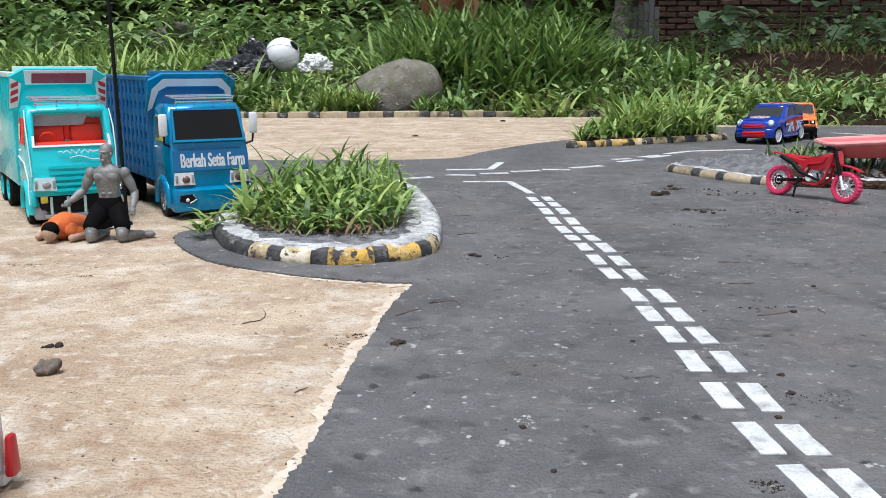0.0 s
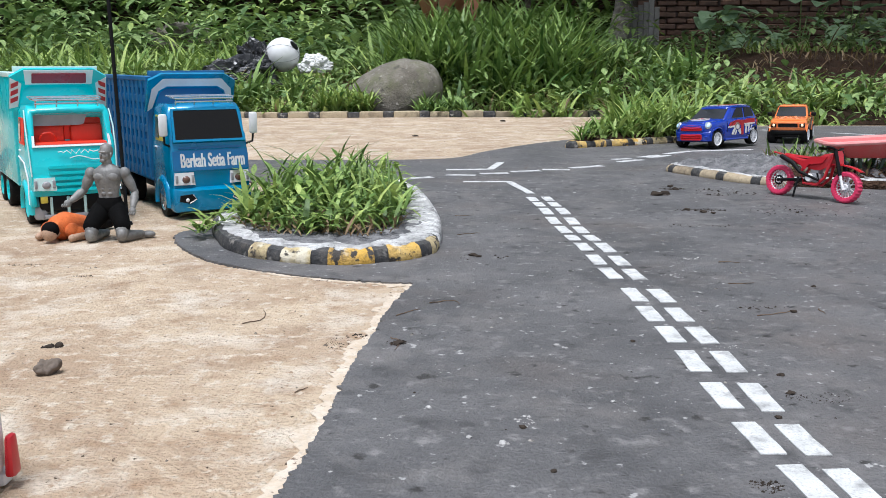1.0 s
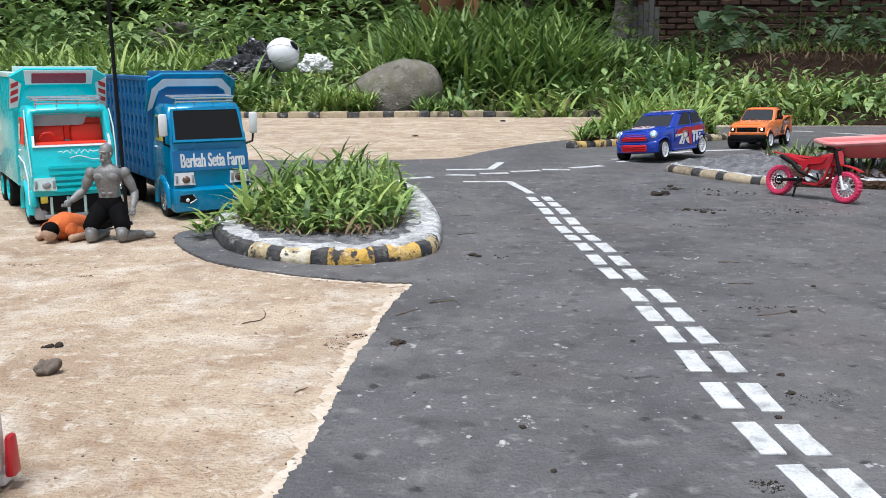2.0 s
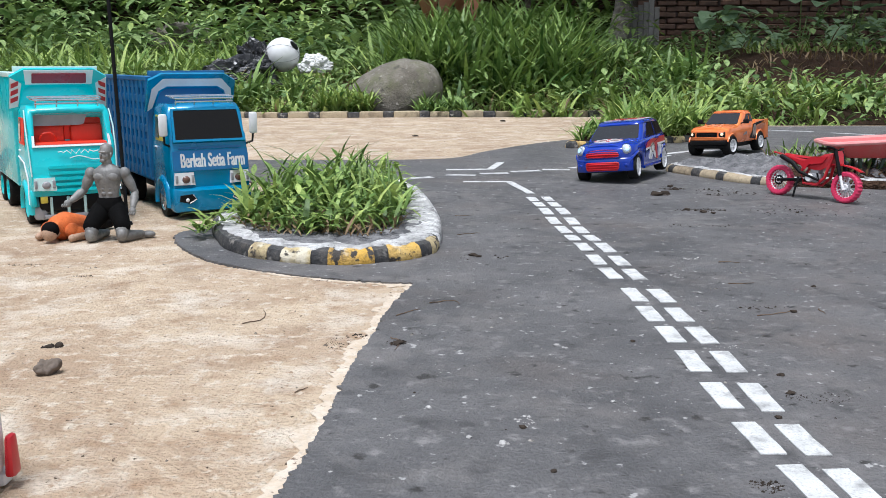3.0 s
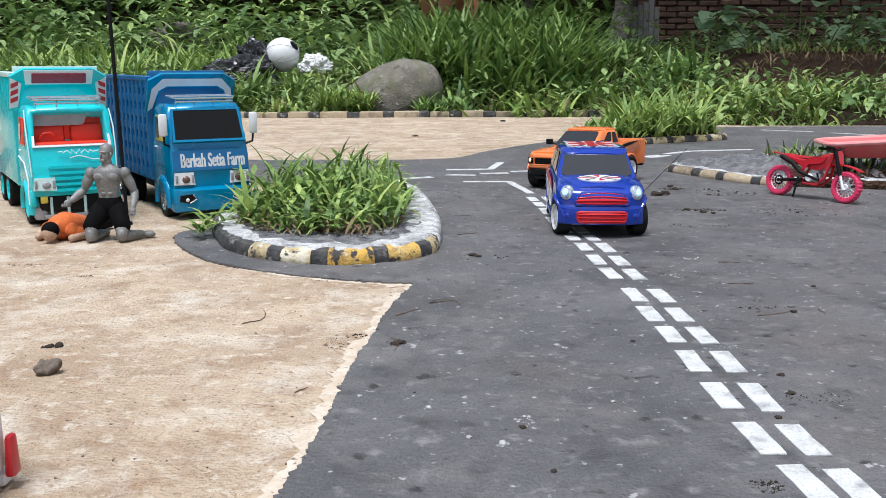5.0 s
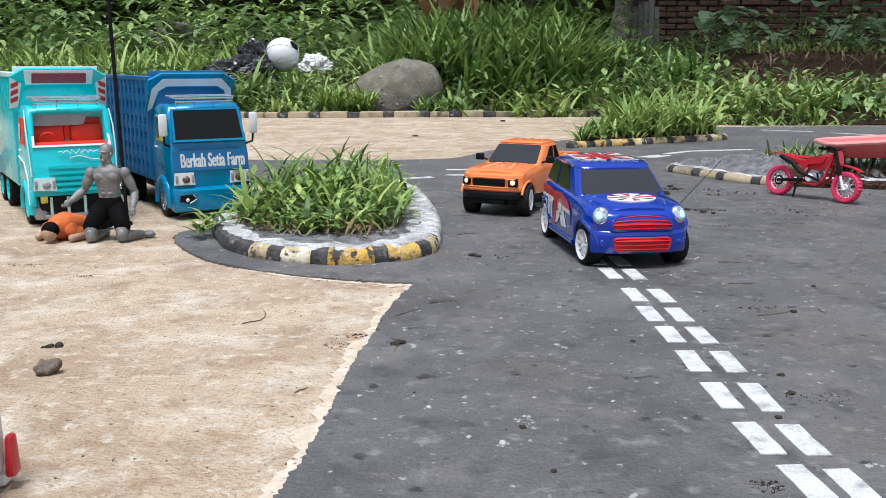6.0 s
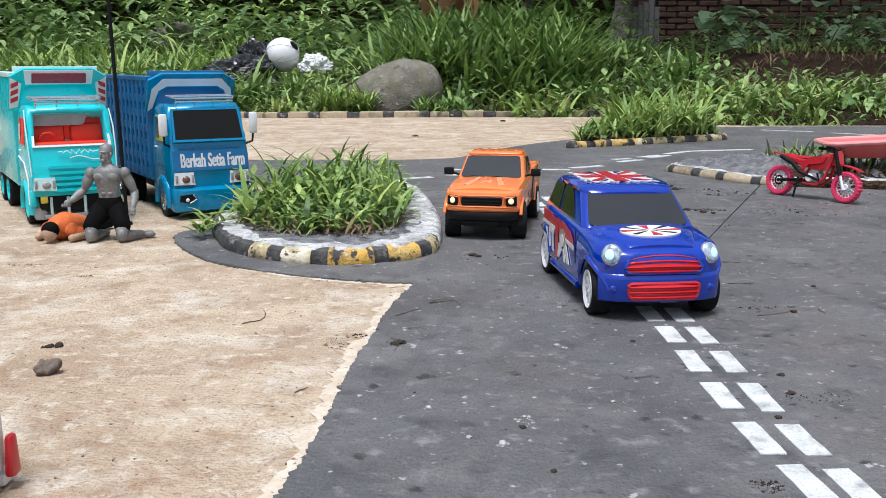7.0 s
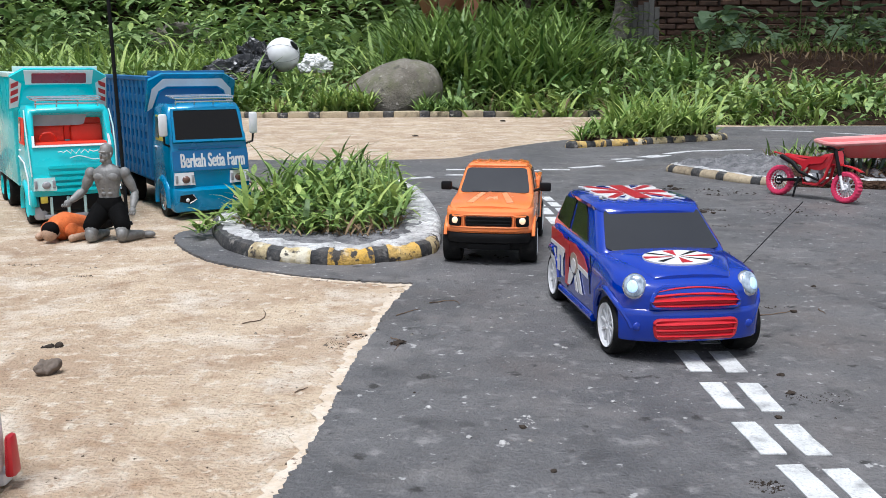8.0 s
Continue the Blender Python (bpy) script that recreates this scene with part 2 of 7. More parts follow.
# ---- mesh helpers ----
def link_mesh(name, bm, materials, smooth=35.0):
    me = bpy.data.meshes.new(name)
    bmesh.ops.recalc_face_normals(bm, faces=bm.faces)
    for f in bm.faces:
        f.smooth = True
    for e in bm.edges:
        e.smooth = len(e.link_faces) == 2 and e.calc_face_angle(3.0) < radians(smooth)
    bm.to_mesh(me)
    bm.free()
    for m in materials if isinstance(materials, (list, tuple)) else [materials]:
        me.materials.append(m)
    return new(name, me)


def part(name, bm, material, parent, label="", smooth=35.0):
    ob = link_mesh(name, bm, material, smooth)
    ob.parent = parent
    return tagged(ob, label)


def thing(name, label, category, m, group="", kind=""):
    ob = new(name)
    ob.empty_display_size = 0.05
    ob.matrix_basis = m
    return tagged(ob, label, category, group, kind)


def add_box(bm, x0, x1, y0, y1, z0, z1, bevel=0.0, taper=0.0, m=None, seg=2, mi=0):
    r = bmesh.ops.create_cube(bm, size=1.0)
    vs = r["verts"]
    for v in vs:
        k = 1 - (taper if v.co.z > 0 else 0)
        v.co = Vector(((x0 + x1) / 2 + v.co.x * (x1 - x0) * k, (y0 + y1) / 2 + v.co.y * (y1 - y0) * k, (z0 + z1) / 2 + v.co.z * (z1 - z0)))
    fs = {f for v in vs for f in v.link_faces}
    if bevel:
        es = list({e for v in vs for e in v.link_edges})
        r2 = bmesh.ops.bevel(bm, geom=es, offset=bevel, segments=seg, affect="EDGES", profile=0.5)
        fs = set(r2["faces"]) | {f for f in fs if f.is_valid}
        vs = list({v for f in fs for v in f.verts})
    for f in fs:
        f.material_index = mi
    if m is not None:
        bmesh.ops.transform(bm, matrix=m, verts=vs)
    return bm


def box(*a, **k):
    return add_box(bmesh.new(), *a, **k)


def add_tube(bm, pts, radii, seg=10, mi=0, cap=True):
    """A round tube along points; radii one number or one for each point."""
    pts = [Vector(p) for p in pts]
    if not isinstance(radii, (list, tuple)):
        radii = [radii] * len(pts)
    rings = []
    for i, p in enumerate(pts):
        d = (pts[min(i + 1, len(pts) - 1)] - pts[max(i - 1, 0)]).normalized()
        q = d.to_track_quat("Z", "Y").to_matrix()
        rings.append([bm.verts.new(p + q @ Vector((math.cos(2 * math.pi * k / seg) * radii[i], math.sin(2 * math.pi * k / seg) * radii[i], 0))) for k in range(seg)])
    for a, b in zip(rings, rings[1:]):
        for k in range(seg):
            f = bm.faces.new((a[k], a[(k + 1) % seg], b[(k + 1) % seg], b[k]))
            f.material_index = mi
    if cap:
        for r in (rings[0][::-1], rings[-1]):
            bm.faces.new(r).material_index = mi
    return bm


def tube(*a, **k):
    return add_tube(bmesh.new(), *a, **k)


def add_lathe(bm, profile, seg=28, axis="y", mi=0, cap=True, knob=0.0):
    """Spins (radius, along) pairs about an axis through the origin."""
    rings = []
    for r, h in profile:
        ring = []
        for k in range(seg):
            a = 2 * math.pi * k / seg
            rk = r - (knob if k % 4 < 2 else 0.0)
            c, s = math.cos(a) * rk, math.sin(a) * rk
            ring.append(bm.verts.new((c, h, s) if axis == "y" else (c, s, h)))
        rings.append(ring)
    for a, b in zip(rings, rings[1:]):
        for k in range(seg):
            bm.faces.new((a[k], a[(k + 1) % seg], b[(k + 1) % seg], b[k])).material_index = mi
    if cap:
        for r in (rings[0][::-1], rings[-1]):
            bm.faces.new(r).material_index = mi
    else:
        for k in range(seg):
            bm.faces.new((rings[-1][k], rings[-1][(k + 1) % seg], rings[0][(k + 1) % seg], rings[0][k])).material_index = mi
    return bm


def add_ball(bm, c, r, seg=14, rings=10, mi=0, m=None):
    ret = bmesh.ops.create_uvsphere(bm, u_segments=seg, v_segments=rings, radius=1.0)
    rr = r if isinstance(r, (tuple, list)) else (r, r, r)
    t = Matrix.Translation(c) @ (m or Matrix()) @ Matrix.Diagonal((*rr, 1))
    bmesh.ops.transform(bm, matrix=t, verts=ret["verts"])
    for f in {f for v in ret["verts"] for f in v.link_faces}:
        f.material_index = mi
    return bm


def add_slab(bm, quad, uv, thick, lift=0.0, mi=0):
    """A thin plate on a four-cornered face: uv is its outline in the face's own 0..1 space (corners: 00, 10, 11, 01)."""
    q = [Vector(c) for c in quad]
    n = (q[1] - q[0]).cross(q[3] - q[0]).normalized()

    def at(u, v):
        return (q[0] * (1 - u) + q[1] * u) * (1 - v) + (q[3] * (1 - u) + q[2] * u) * v

    lo = [bm.verts.new(at(u, v) + n * lift) for u, v in uv]
    hi = [bm.verts.new(at(u, v) + n * (lift + thick)) for u, v in uv]
    bm.faces.new(hi).material_index = mi
    bm.faces.new(lo[::-1]).material_index = mi
    for i in range(len(uv)):
        j = (i + 1) % len(uv)
        bm.faces.new((lo[i], lo[j], hi[j], hi[i])).material_index = mi
    return bm


def slab(*a, **k):
    return add_slab(bmesh.new(), *a, **k)


def rrect(u0, u1, v0, v1, r=0.08, rv=None, n=4):
    """Rounded rectangle outline in uv space."""
    rv = r if rv is None else rv
    out = []
    for cu, cv, a0 in ((u1 - r, v1 - rv, 0), (u0 + r, v1 - rv, 90), (u0 + r, v0 + rv, 180), (u1 - r, v0 + rv, 270)):
        for i in range(n + 1):
            a = radians(a0 + 90 * i / n)
            out.append((cu + r * math.cos(a), cv + rv * math.sin(a)))
    return out


def oval(cu, cv, ru, rv, n=28):
    return [(cu + ru * math.cos(2 * math.pi * i / n), cv + rv * math.sin(2 * math.pi * i / n)) for i in range(n)]


def smooth_through(pts, steps, closed=False):
    """Catmull-Rom points through pts (tuples of any size)."""
    P = [np.array(p, float) for p in pts]
    n = len(P)
    out = []
    for i in range(n if closed else n - 1):
        p0, p1, p2, p3 = (P[(i + k) % n] if closed else P[min(max(i + k, 0), n - 1)] for k in (-1, 0, 1, 2))
        for s in range(steps):
            t = s / steps
            out.append(0.5 * (2 * p1 + (p2 - p0) * t + (2 * p0 - 5 * p1 + 4 * p2 - p3) * t * t + (3 * p1 - p0 - 3 * p2 + p3) * t ** 3))
    if not closed:
        out.append(P[-1])
    return out


def loft(stations, section):
    """Sections along x: section(station) gives the half outline (y >= 0) from bottom to top; mirrored and capped."""
    bm = bmesh.new()
    rings = []
    for st in stations:
        half = section(st)
        full = [(x, y, z) for x, y, z in half] + [(x, -y, z) for x, y, z in reversed(half) if y > 1e-6]
        rings.append([bm.verts.new(p) for p in full])
    for a, b in zip(rings, rings[1:]):
        k = len(a)
        for i in range(k):
            bm.faces.new((a[i], a[(i + 1) % k], b[(i + 1) % k], b[i]))
    bm.faces.new(rings[0][::-1])
    bm.faces.new(rings[-1])
    return bm


def carve(ob, cutters):
    """Cuts the shapes of cutters (bmeshes) out of ob for good."""
    for bm in cutters:
        cut = link_mesh("cutter", bm, M["black"])
        mod = ob.modifiers.new("cut", "BOOLEAN")
        mod.object, mod.operation, mod.solver = cut, "DIFFERENCE", "EXACT"
        cut.parent = ob.parent
        bpy.context.view_layer.update()
        me = bpy.data.meshes.new_from_object(ob.evaluated_get(bpy.context.evaluated_depsgraph_get()))
        ob.modifiers.clear()
        ob.data = me
        bpy.data.objects.remove(cut)
    return ob


def lettering(name, text, size, m, material, parent, stretch=1.0, depth=0.0004):
    cu = bpy.data.curves.new(name, "FONT")
    cu.body, cu.size, cu.extrude, cu.align_x, cu.align_y = text, size, depth, "CENTER", "CENTER"
    cu.offset = 0.0004
    tmp = new(name, cu)
    bpy.context.view_layer.update()
    me = bpy.data.meshes.new_from_object(tmp.evaluated_get(bpy.context.evaluated_depsgraph_get()))
    bpy.data.objects.remove(tmp)
    me.transform(m @ Matrix.Diagonal((stretch, 1, 1, 1)))
    me.materials.clear()
    me.materials.append(material)
    ob = new(name, me)
    ob.parent = parent
    return ob


# ---- the ground and the yard ----
def lerp(a, b, t):
    return a + (b - a) * t


def sstep(a, b, x):
    t = min(max((x - a) / (b - a), 0.0), 1.0)
    return t * t * (3 - 2 * t)


def bank_edge(x):
    """Where the yard ends and the weedy bank begins."""
    return lerp(4.3 + 0.03 * x, 3.72, sstep(0.75, 1.15, x))


def soil_z(x, y):
    e = bank_edge(x)
    rise = 0.10 * sstep(e, e + 1.2, y) + 0.12 * sstep(e + 0.6, e + 4, y)
    hill = 0.22 * math.exp(-((x - 0.35) / 0.75) ** 2 - ((y - 5.7) / 0.7) ** 2)
    dirt = 0.17 * sstep(1.6, 1.9, x) * sstep(5.3, 5.45, y) * (1 - sstep(6.6, 7.4, y))
    return -0.03 + rise + hill + dirt + 0.03 * noise.noise((x * 1.7, y * 1.7, 0)) * sstep(e, e + 0.5, y)


def build_ground():
    bm = bmesh.new()
    xs = [-60, -25, -12, -7] + [-5 + 0.2 * i for i in range(51)] + [7, 12, 25, 60]
    ys = [-60, -25, -8, -3, 0, 2, 3] + [3.4 + 0.2 * i for i in range(34)] + [12, 16, 25, 60]
    grid = [[bm.verts.new((x, y, soil_z(x, y))) for x in xs] for y in ys]
    for j in range(len(ys) - 1):
        for i in range(len(xs) - 1):
            bm.faces.new((grid[j][i], grid[j][i + 1], grid[j + 1][i + 1], grid[j + 1][i]))
    return tagged(link_mesh("ground", bm, M["soil"], 180), "brown earth rising into a weedy bank behind the yard", "ground", kind="structure")


def build_yard():
    """Concrete yard slab with softly uneven surface and a rounded rear edge."""
    bm = bmesh.new()
    xs = [-4 + 0.1 * i for i in range(66)]
    cols = []
    for x in xs:
        e = bank_edge(x) + 0.02
        col = []
        for k in range(60):
            y = -1.5 + (e + 1.5) * k / 59
            col.append(bm.verts.new((x, y, 0.0)))
        cols.append(col)
    for a, b in zip(cols, cols[1:]):
        for k in range(59):
            bm.faces.new((a[k], b[k], b[k + 1], a[k + 1]))
    r = bmesh.ops.extrude_face_region(bm, geom=bm.faces[:])
    bmesh.ops.translate(bm, vec=(0, 0, -0.06), verts=[v for v in r["geom"] if isinstance(v, bmesh.types.BMVert)])
    return tagged(link_mesh("pavement", bm, M["concrete"]), "weathered beige concrete yard with brown stains", "pavement", kind="structure")


def sheet(bm, outline, z0, z1, ragged=0.0, step=0.006, seed=0):
    """A flat sheet with a ragged rim: an outline through control points, filled and given thickness."""
    rnd = random.Random(seed)
    pts = []
    n = len(outline)
    for i in range(n):
        a, b = Vector(outline[i]), Vector(outline[(i + 1) % n])
        k = max(1, int((b - a).length / step))
        nor = Vector((-(b - a).y, (b - a).x)).normalized() if (b - a).length > 1e-9 else Vector((0, 0))
        for s in range(k):
            p = a.lerp(b, s / k)
            wob = ragged * (0.35 * noise.noise((p.x * 50, p.y * 50, seed)) + 0.5 * noise.noise((p.x * 240, p.y * 240, seed)) + 0.9 * rnd.uniform(-1, 1) ** 3)
            pts.append(p + nor * wob)
    lo = [bm.verts.new((p.x, p.y, z0)) for p in pts]
    hi = [bm.verts.new((p.x, p.y, z1)) for p in pts]
    f = bm.faces.new(hi)
    bmesh.ops.triangulate(bm, faces=[f], ngon_method="EAR_CLIP")
    for i in range(len(pts)):
        j = (i + 1) % len(pts)
        bm.faces.new((lo[i], lo[j], hi[j], hi[i]))
    return bm


ROAD_Z = 0.003
# rim of the dark-painted road from the foreground round the planted island and along the far yard
ROAD_RIM = smooth_through([(-0.14, 0.25), (-0.105, 0.42), (-0.095, 0.497), (-0.083, 0.59), (-0.075, 0.732), (-0.063, 0.83), (-0.052, 0.932), (-0.032, 1.027)], 3) + \
    smooth_through([(-0.034, 1.030), (-0.091, 1.041), (-0.159, 1.067), (-0.232, 1.107), (-0.291, 1.157), (-0.342, 1.23), (-0.375, 1.305), (-0.378, 1.36),
                    (-0.336, 1.40), (-0.28, 1.48), (-0.25, 1.7), (-0.30, 1.9), (-0.6, 1.98), (-1.4, 2.0)], 4) + \
    smooth_through([(-1.4, 2.40), (-0.6, 2.40), (-0.263, 2.40), (-0.134, 2.403), (0.023, 2.447), (0.119, 2.639), (0.267, 2.883), (0.409, 3.056), (0.60, 3.25), (0.85, 3.5), (1.2, 3.69), (2.4, 3.70)], 4) + \
    [np.array((2.4, -1.2)), np.array((-0.14, -1.2))]


def ribbon(name, pts, width, parent, z=ROAD_Z + 0.0008, seed=0, material=None, wander=0.0, scale=0.985):
    """One painted mark: a thin strip along points with slightly uneven ends."""
    rnd = random.Random(seed)
    P = [Vector(p) * scale for p in pts]
    bm = bmesh.new()
    left, right = [], []
    dense = []
    for a, b in zip(P, P[1:]):
        k = max(2, int((b - a).length / 0.012))
        dense += [a.lerp(b, s / k) for s in range(k)]
    dense.append(P[-1])
    if wander:
        dense = [p + Vector((rnd.uniform(-wander, wander), rnd.uniform(-wander, wander))) for p in dense]
    for i, p in enumerate(dense):
        d = (dense[min(i + 1, len(dense) - 1)] - dense[max(i - 1, 0)]).normalized()
        nrm = Vector((-d.y, d.x))
        left.append(p + nrm * (width / 2 + rnd.uniform(-0.0006, 0.0006)))
        right.append(p - nrm * (width / 2 + rnd.uniform(-0.0006, 0.0006)))
    top = [(bm.verts.new((*a, z)), bm.verts.new((*b, z))) for a, b in zip(left, right)]
    bot = [(bm.verts.new((*a, ROAD_Z - 0.001)), bm.verts.new((*b, ROAD_Z - 0.001))) for a, b in zip(left, right)]
    for i in range(len(top) - 1):
        bm.faces.new((top[i][0], top[i][1], top[i + 1][1], top[i + 1][0]))
        bm.faces.new((top[i][0], top[i + 1][0], bot[i + 1][0], bot[i][0]))
        bm.faces.new((top[i][1], bot[i][1], bot[i + 1][1], top[i + 1][1]))
    bm.faces.new((top[0][0], bot[0][0], bot[0][1], top[0][1]))
    bm.faces.new((top[-1][0], top[-1][1], bot[-1][1], bot[-1][0]))
    return part(name, bm, material or M["white_line"], parent)


def build_road():
    bm = sheet(bmesh.new(), [Vector(p) * 0.988 for p in ROAD_RIM], -0.002, ROAD_Z, 0.0032, 0.0032, 3)
    road = tagged(link_mesh("road", bm, M["asphalt"]), "dark grey painted miniature road with white dashes", "road", kind="structure")
    # twin dashed centre line, from the junction towards the near end: place and length of each dash
    left = [(0.159, 1.671, 0.05), (0.164, 1.606, 0.046), (0.168, 1.531, 0.066), (0.169, 1.438, 0.064), (0.174, 1.357, 0.057), (0.179, 1.291, 0.039), (0.185, 1.225, 0.051), (0.188, 1.142, 0.058), (0.192, 1.065, 0.057), (0.199, 0.962, 0.057), (0.199, 0.886, 0.055), (0.202, 0.815, 0.05), (0.202, 0.738, 0.055), (0.202, 0.657, 0.054), (0.203, 0.577, 0.053), (0.209, 0.51, 0.049)]
    right = [(0.186, 1.675, 0.05), (0.19, 1.606, 0.046), (0.195, 1.531, 0.066), (0.197, 1.432, 0.063), (0.199, 1.354, 0.052), (0.205, 1.289, 0.043), (0.212, 1.22, 0.062), (0.215, 1.135, 0.057), (0.218, 1.059, 0.056), (0.226, 0.958, 0.056), (0.226, 0.882, 0.05), (0.229, 0.812, 0.052), (0.23, 0.736, 0.055), (0.229, 0.653, 0.059), (0.23, 0.574, 0.051), (0.234, 0.507, 0.043)]
    for k, line in enumerate((left, right)):
        for i, (x, y, ln) in enumerate(line):
            a, b = line[max(i - 1, 0)], line[min(i + 1, len(line) - 1)]
            d = Vector((b[0] - a[0], b[1] - a[1])).normalized() * (ln / 2)
            ribbon("road_marking", [Vector((x, y)) - d, Vector((x, y)) + d], 0.0165, road, seed=i + 50 * k, scale=1.0)
    # bent solid lines at the junction
    ribbon("road_marking", [(0.0077, 2.1433), (0.1079, 2.1549), (0.14, 2.3051)], 0.018, road, seed=90, scale=1.0)
    ribbon("road_marking", [(0.0414, 1.9243), (0.1334, 1.9243), (0.1631, 1.7451)], 0.015, road, seed=91, scale=1.0)
    # worn dashes along the far lane
    for i, (a, b) in enumerate([((-0.0985, 1.9625), (-0.0227, 2.0023)), ((0.0073, 2.0437), (0.0704, 2.0332)), ((0.0813, 2.0651), (0.1437, 2.0759)), ((0.1518, 2.1035), (0.2168, 2.126)), ((0.2255, 2.1491), (0.2863, 2.1433)), ((0.2935, 2.1786), (0.373, 2.2275)), ((0.4252, 2.3739), (0.4731, 2.4025)), ((0.4307, 2.3185), (0.4973, 2.3739)), ((0.5034, 2.4318), (0.5691, 2.4927)), ((0.5263, 2.4171), (0.5881, 2.4849)), ((0.5912, 2.5242), (0.6783, 2.6067)), ((0.6845, 2.6067), (0.8621, 2.6587)), ((-0.2627, 1.9625), (-0.1689, 1.9625)),
                                ((1.15, 3.45), (1.30, 3.35)), ((1.34, 3.30), (1.46, 3.2))]):
        ribbon("road_marking", [a, b], 0.022, road, seed=120 + i, scale=1.0, material=M["worn_line"])
    return road


# ---- kerbs and islands ----
def sweep_piece(curve, i0, i1, inner, h, bulge, rnd, inset=0.0):
    """One kerb block: the stretch i0..i1 of a closed curve, rounded on its outer top edge."""
    bm = bmesh.new()
    n = len(curve)
    rings = []
    for i in range(i0, i1 + 1):
        p = Vector(curve[i % n])
        d = (Vector(curve[(i + 1) % n]) - Vector(curve[(i - 1) % n])).normalized()
        out = Vector((d.y, -d.x))
        hh = h * (1 + 0.10 * noise.noise((p.x * 25, p.y * 25, 1)))
        b = bulge + 0.0015 * noise.noise((p.x * 40, p.y * 40, 5))
        prof = [(0, -0.01), (b, 0.004), (b * 0.9, hh * 0.55), (b * 0.2, hh * 0.85), (-0.006, hh), (-inner, hh), (-inner, -0.01)]
        rings.append([bm.verts.new((p.x + out.x * o, p.y + out.y * o, z)) for o, z in prof])
    k = len(rings[0])
    for a, b in zip(rings, rings[1:]):
        for j in range(k):
            bm.faces.new((a[j], a[(j + 1) % k], b[(j + 1) % k], b[j]))
    bm.faces.new(rings[0][::-1])
    bm.faces.new(rings[-1])
    return bm


def fill_top(bm, curve, offset, z, rough=0.0, dome=0.0, seed=0):
    """A paved or earthen top inside a closed curve, gently domed and lumpy."""
    c = sum((Vector(p) for p in curve), Vector((0, 0))) / len(curve)
    rings = []
    for k in range(9):
        f = 1 - k / 9
        ring = []
        for p in curve:
            v = Vector(p)
            d = (v - c)
            q = c + d * max(0, 1 - offset / max(d.length, 1e-6)) * f
            zz = z + dome * (1 - f * f) + rough * noise.noise((q.x * 45, q.y * 45, seed)) * (1 if k else 0.3)
            ring.append(bm.verts.new((q.x, q.y, zz)))
        rings.append(ring)
    n = len(curve)
    for a, b in zip(rings, rings[1:]):
        for i in range(n):
            bm.faces.new((a[i], a[(i + 1) % n], b[(i + 1) % n], b[i]))
    bm.faces.new(rings[-1])
    base = [bm.verts.new((v.co.x, v.co.y, 0.0)) for v in rings[0]]
    for i in range(n):
        j = (i + 1) % n
        bm.faces.new((rings[0][i], base[i], base[j], rings[0][j]))
    return bm


def build_island(name, label, outline, h, inner, stripes, light, top_mat, dome, rough, steps=8, seed=0, top_off=0.004, cap_mat=None, cap=0.0, bare=9.0, pattern=(), gap=0.8):
    """A kerbed traffic island: striped kerb blocks round a filled top."""
    isl = thing(name, label, "traffic island", Matrix(), kind="structure")
    curve = [tuple(p) for p in smooth_through(outline, steps, True)]
    rnd = random.Random(seed)
    n = len(curve)
    i, dark, piece = 0, True, 0
    lengths = np.cumsum([0] + [(Vector(curve[(k + 1) % n]) - Vector(curve[k])).length for k in range(n)])
    while i < n:
        want = pattern[piece] if piece < len(pattern) else stripes * rnd.uniform(0.8, 1.2) * (gap if dark else 1.95 - gap)
        piece += 1
        j = i + 1
        while j < n and lengths[j] - lengths[i] < want:
            j += 1
        bm = sweep_piece(curve, i, j, inner, h, 0.004 if dark else 0.006, rnd)
        mid = Vector(curve[((i + j) // 2) % n])
        km = M["kerb_black"] if dark else M[light if rnd.random() < (0.55 if gap > 0.6 else 0.8) else "kerb_cream"]
        if pattern and piece > 11:
            km = M["kerb_white"]
        part("kerb_block", bm, M["soil"] if mid.x > bare else km, isl)
        i, dark = j, not dark
    part("island_top", fill_top(bmesh.new(), curve, inner * 0.9, h - 0.001, rough, dome, seed), top_mat, isl)
    if cap_mat:
        bm = bmesh.new()
        rings = []
        for k, p in enumerate(curve):
            d = (Vector(curve[(k + 1) % n]) - Vector(curve[k - 1])).normalized()
            inn = Vector((-d.y, d.x))
            hh = h * (1 + 0.10 * noise.noise((p[0] * 25, p[1] * 25, 1)))
            w1 = cap * (1 + 0.6 * noise.noise((p[0] * 30, p[1] * 30, 9)))
            o0 = 0.005 + 0.006 * noise.noise((p[0] * 60, p[1] * 60, 3))
            rings.append([bm.verts.new((p[0] + inn.x * o, p[1] + inn.y * o, hh + dz)) for o, dz in ((o0, -0.002), (o0 + 0.002, 0.0010), (w1 - 0.003, 0.0012), (w1, -0.003))])
        for a, b in zip(rings, rings[1:] + rings[:1]):
            for q in range(3):
                bm.faces.new((a[q], a[q + 1], b[q + 1], b[q]))
        part("kerb_cap", bm, cap_mat, isl, "worn white paint on the kerb top")
    return isl, curve


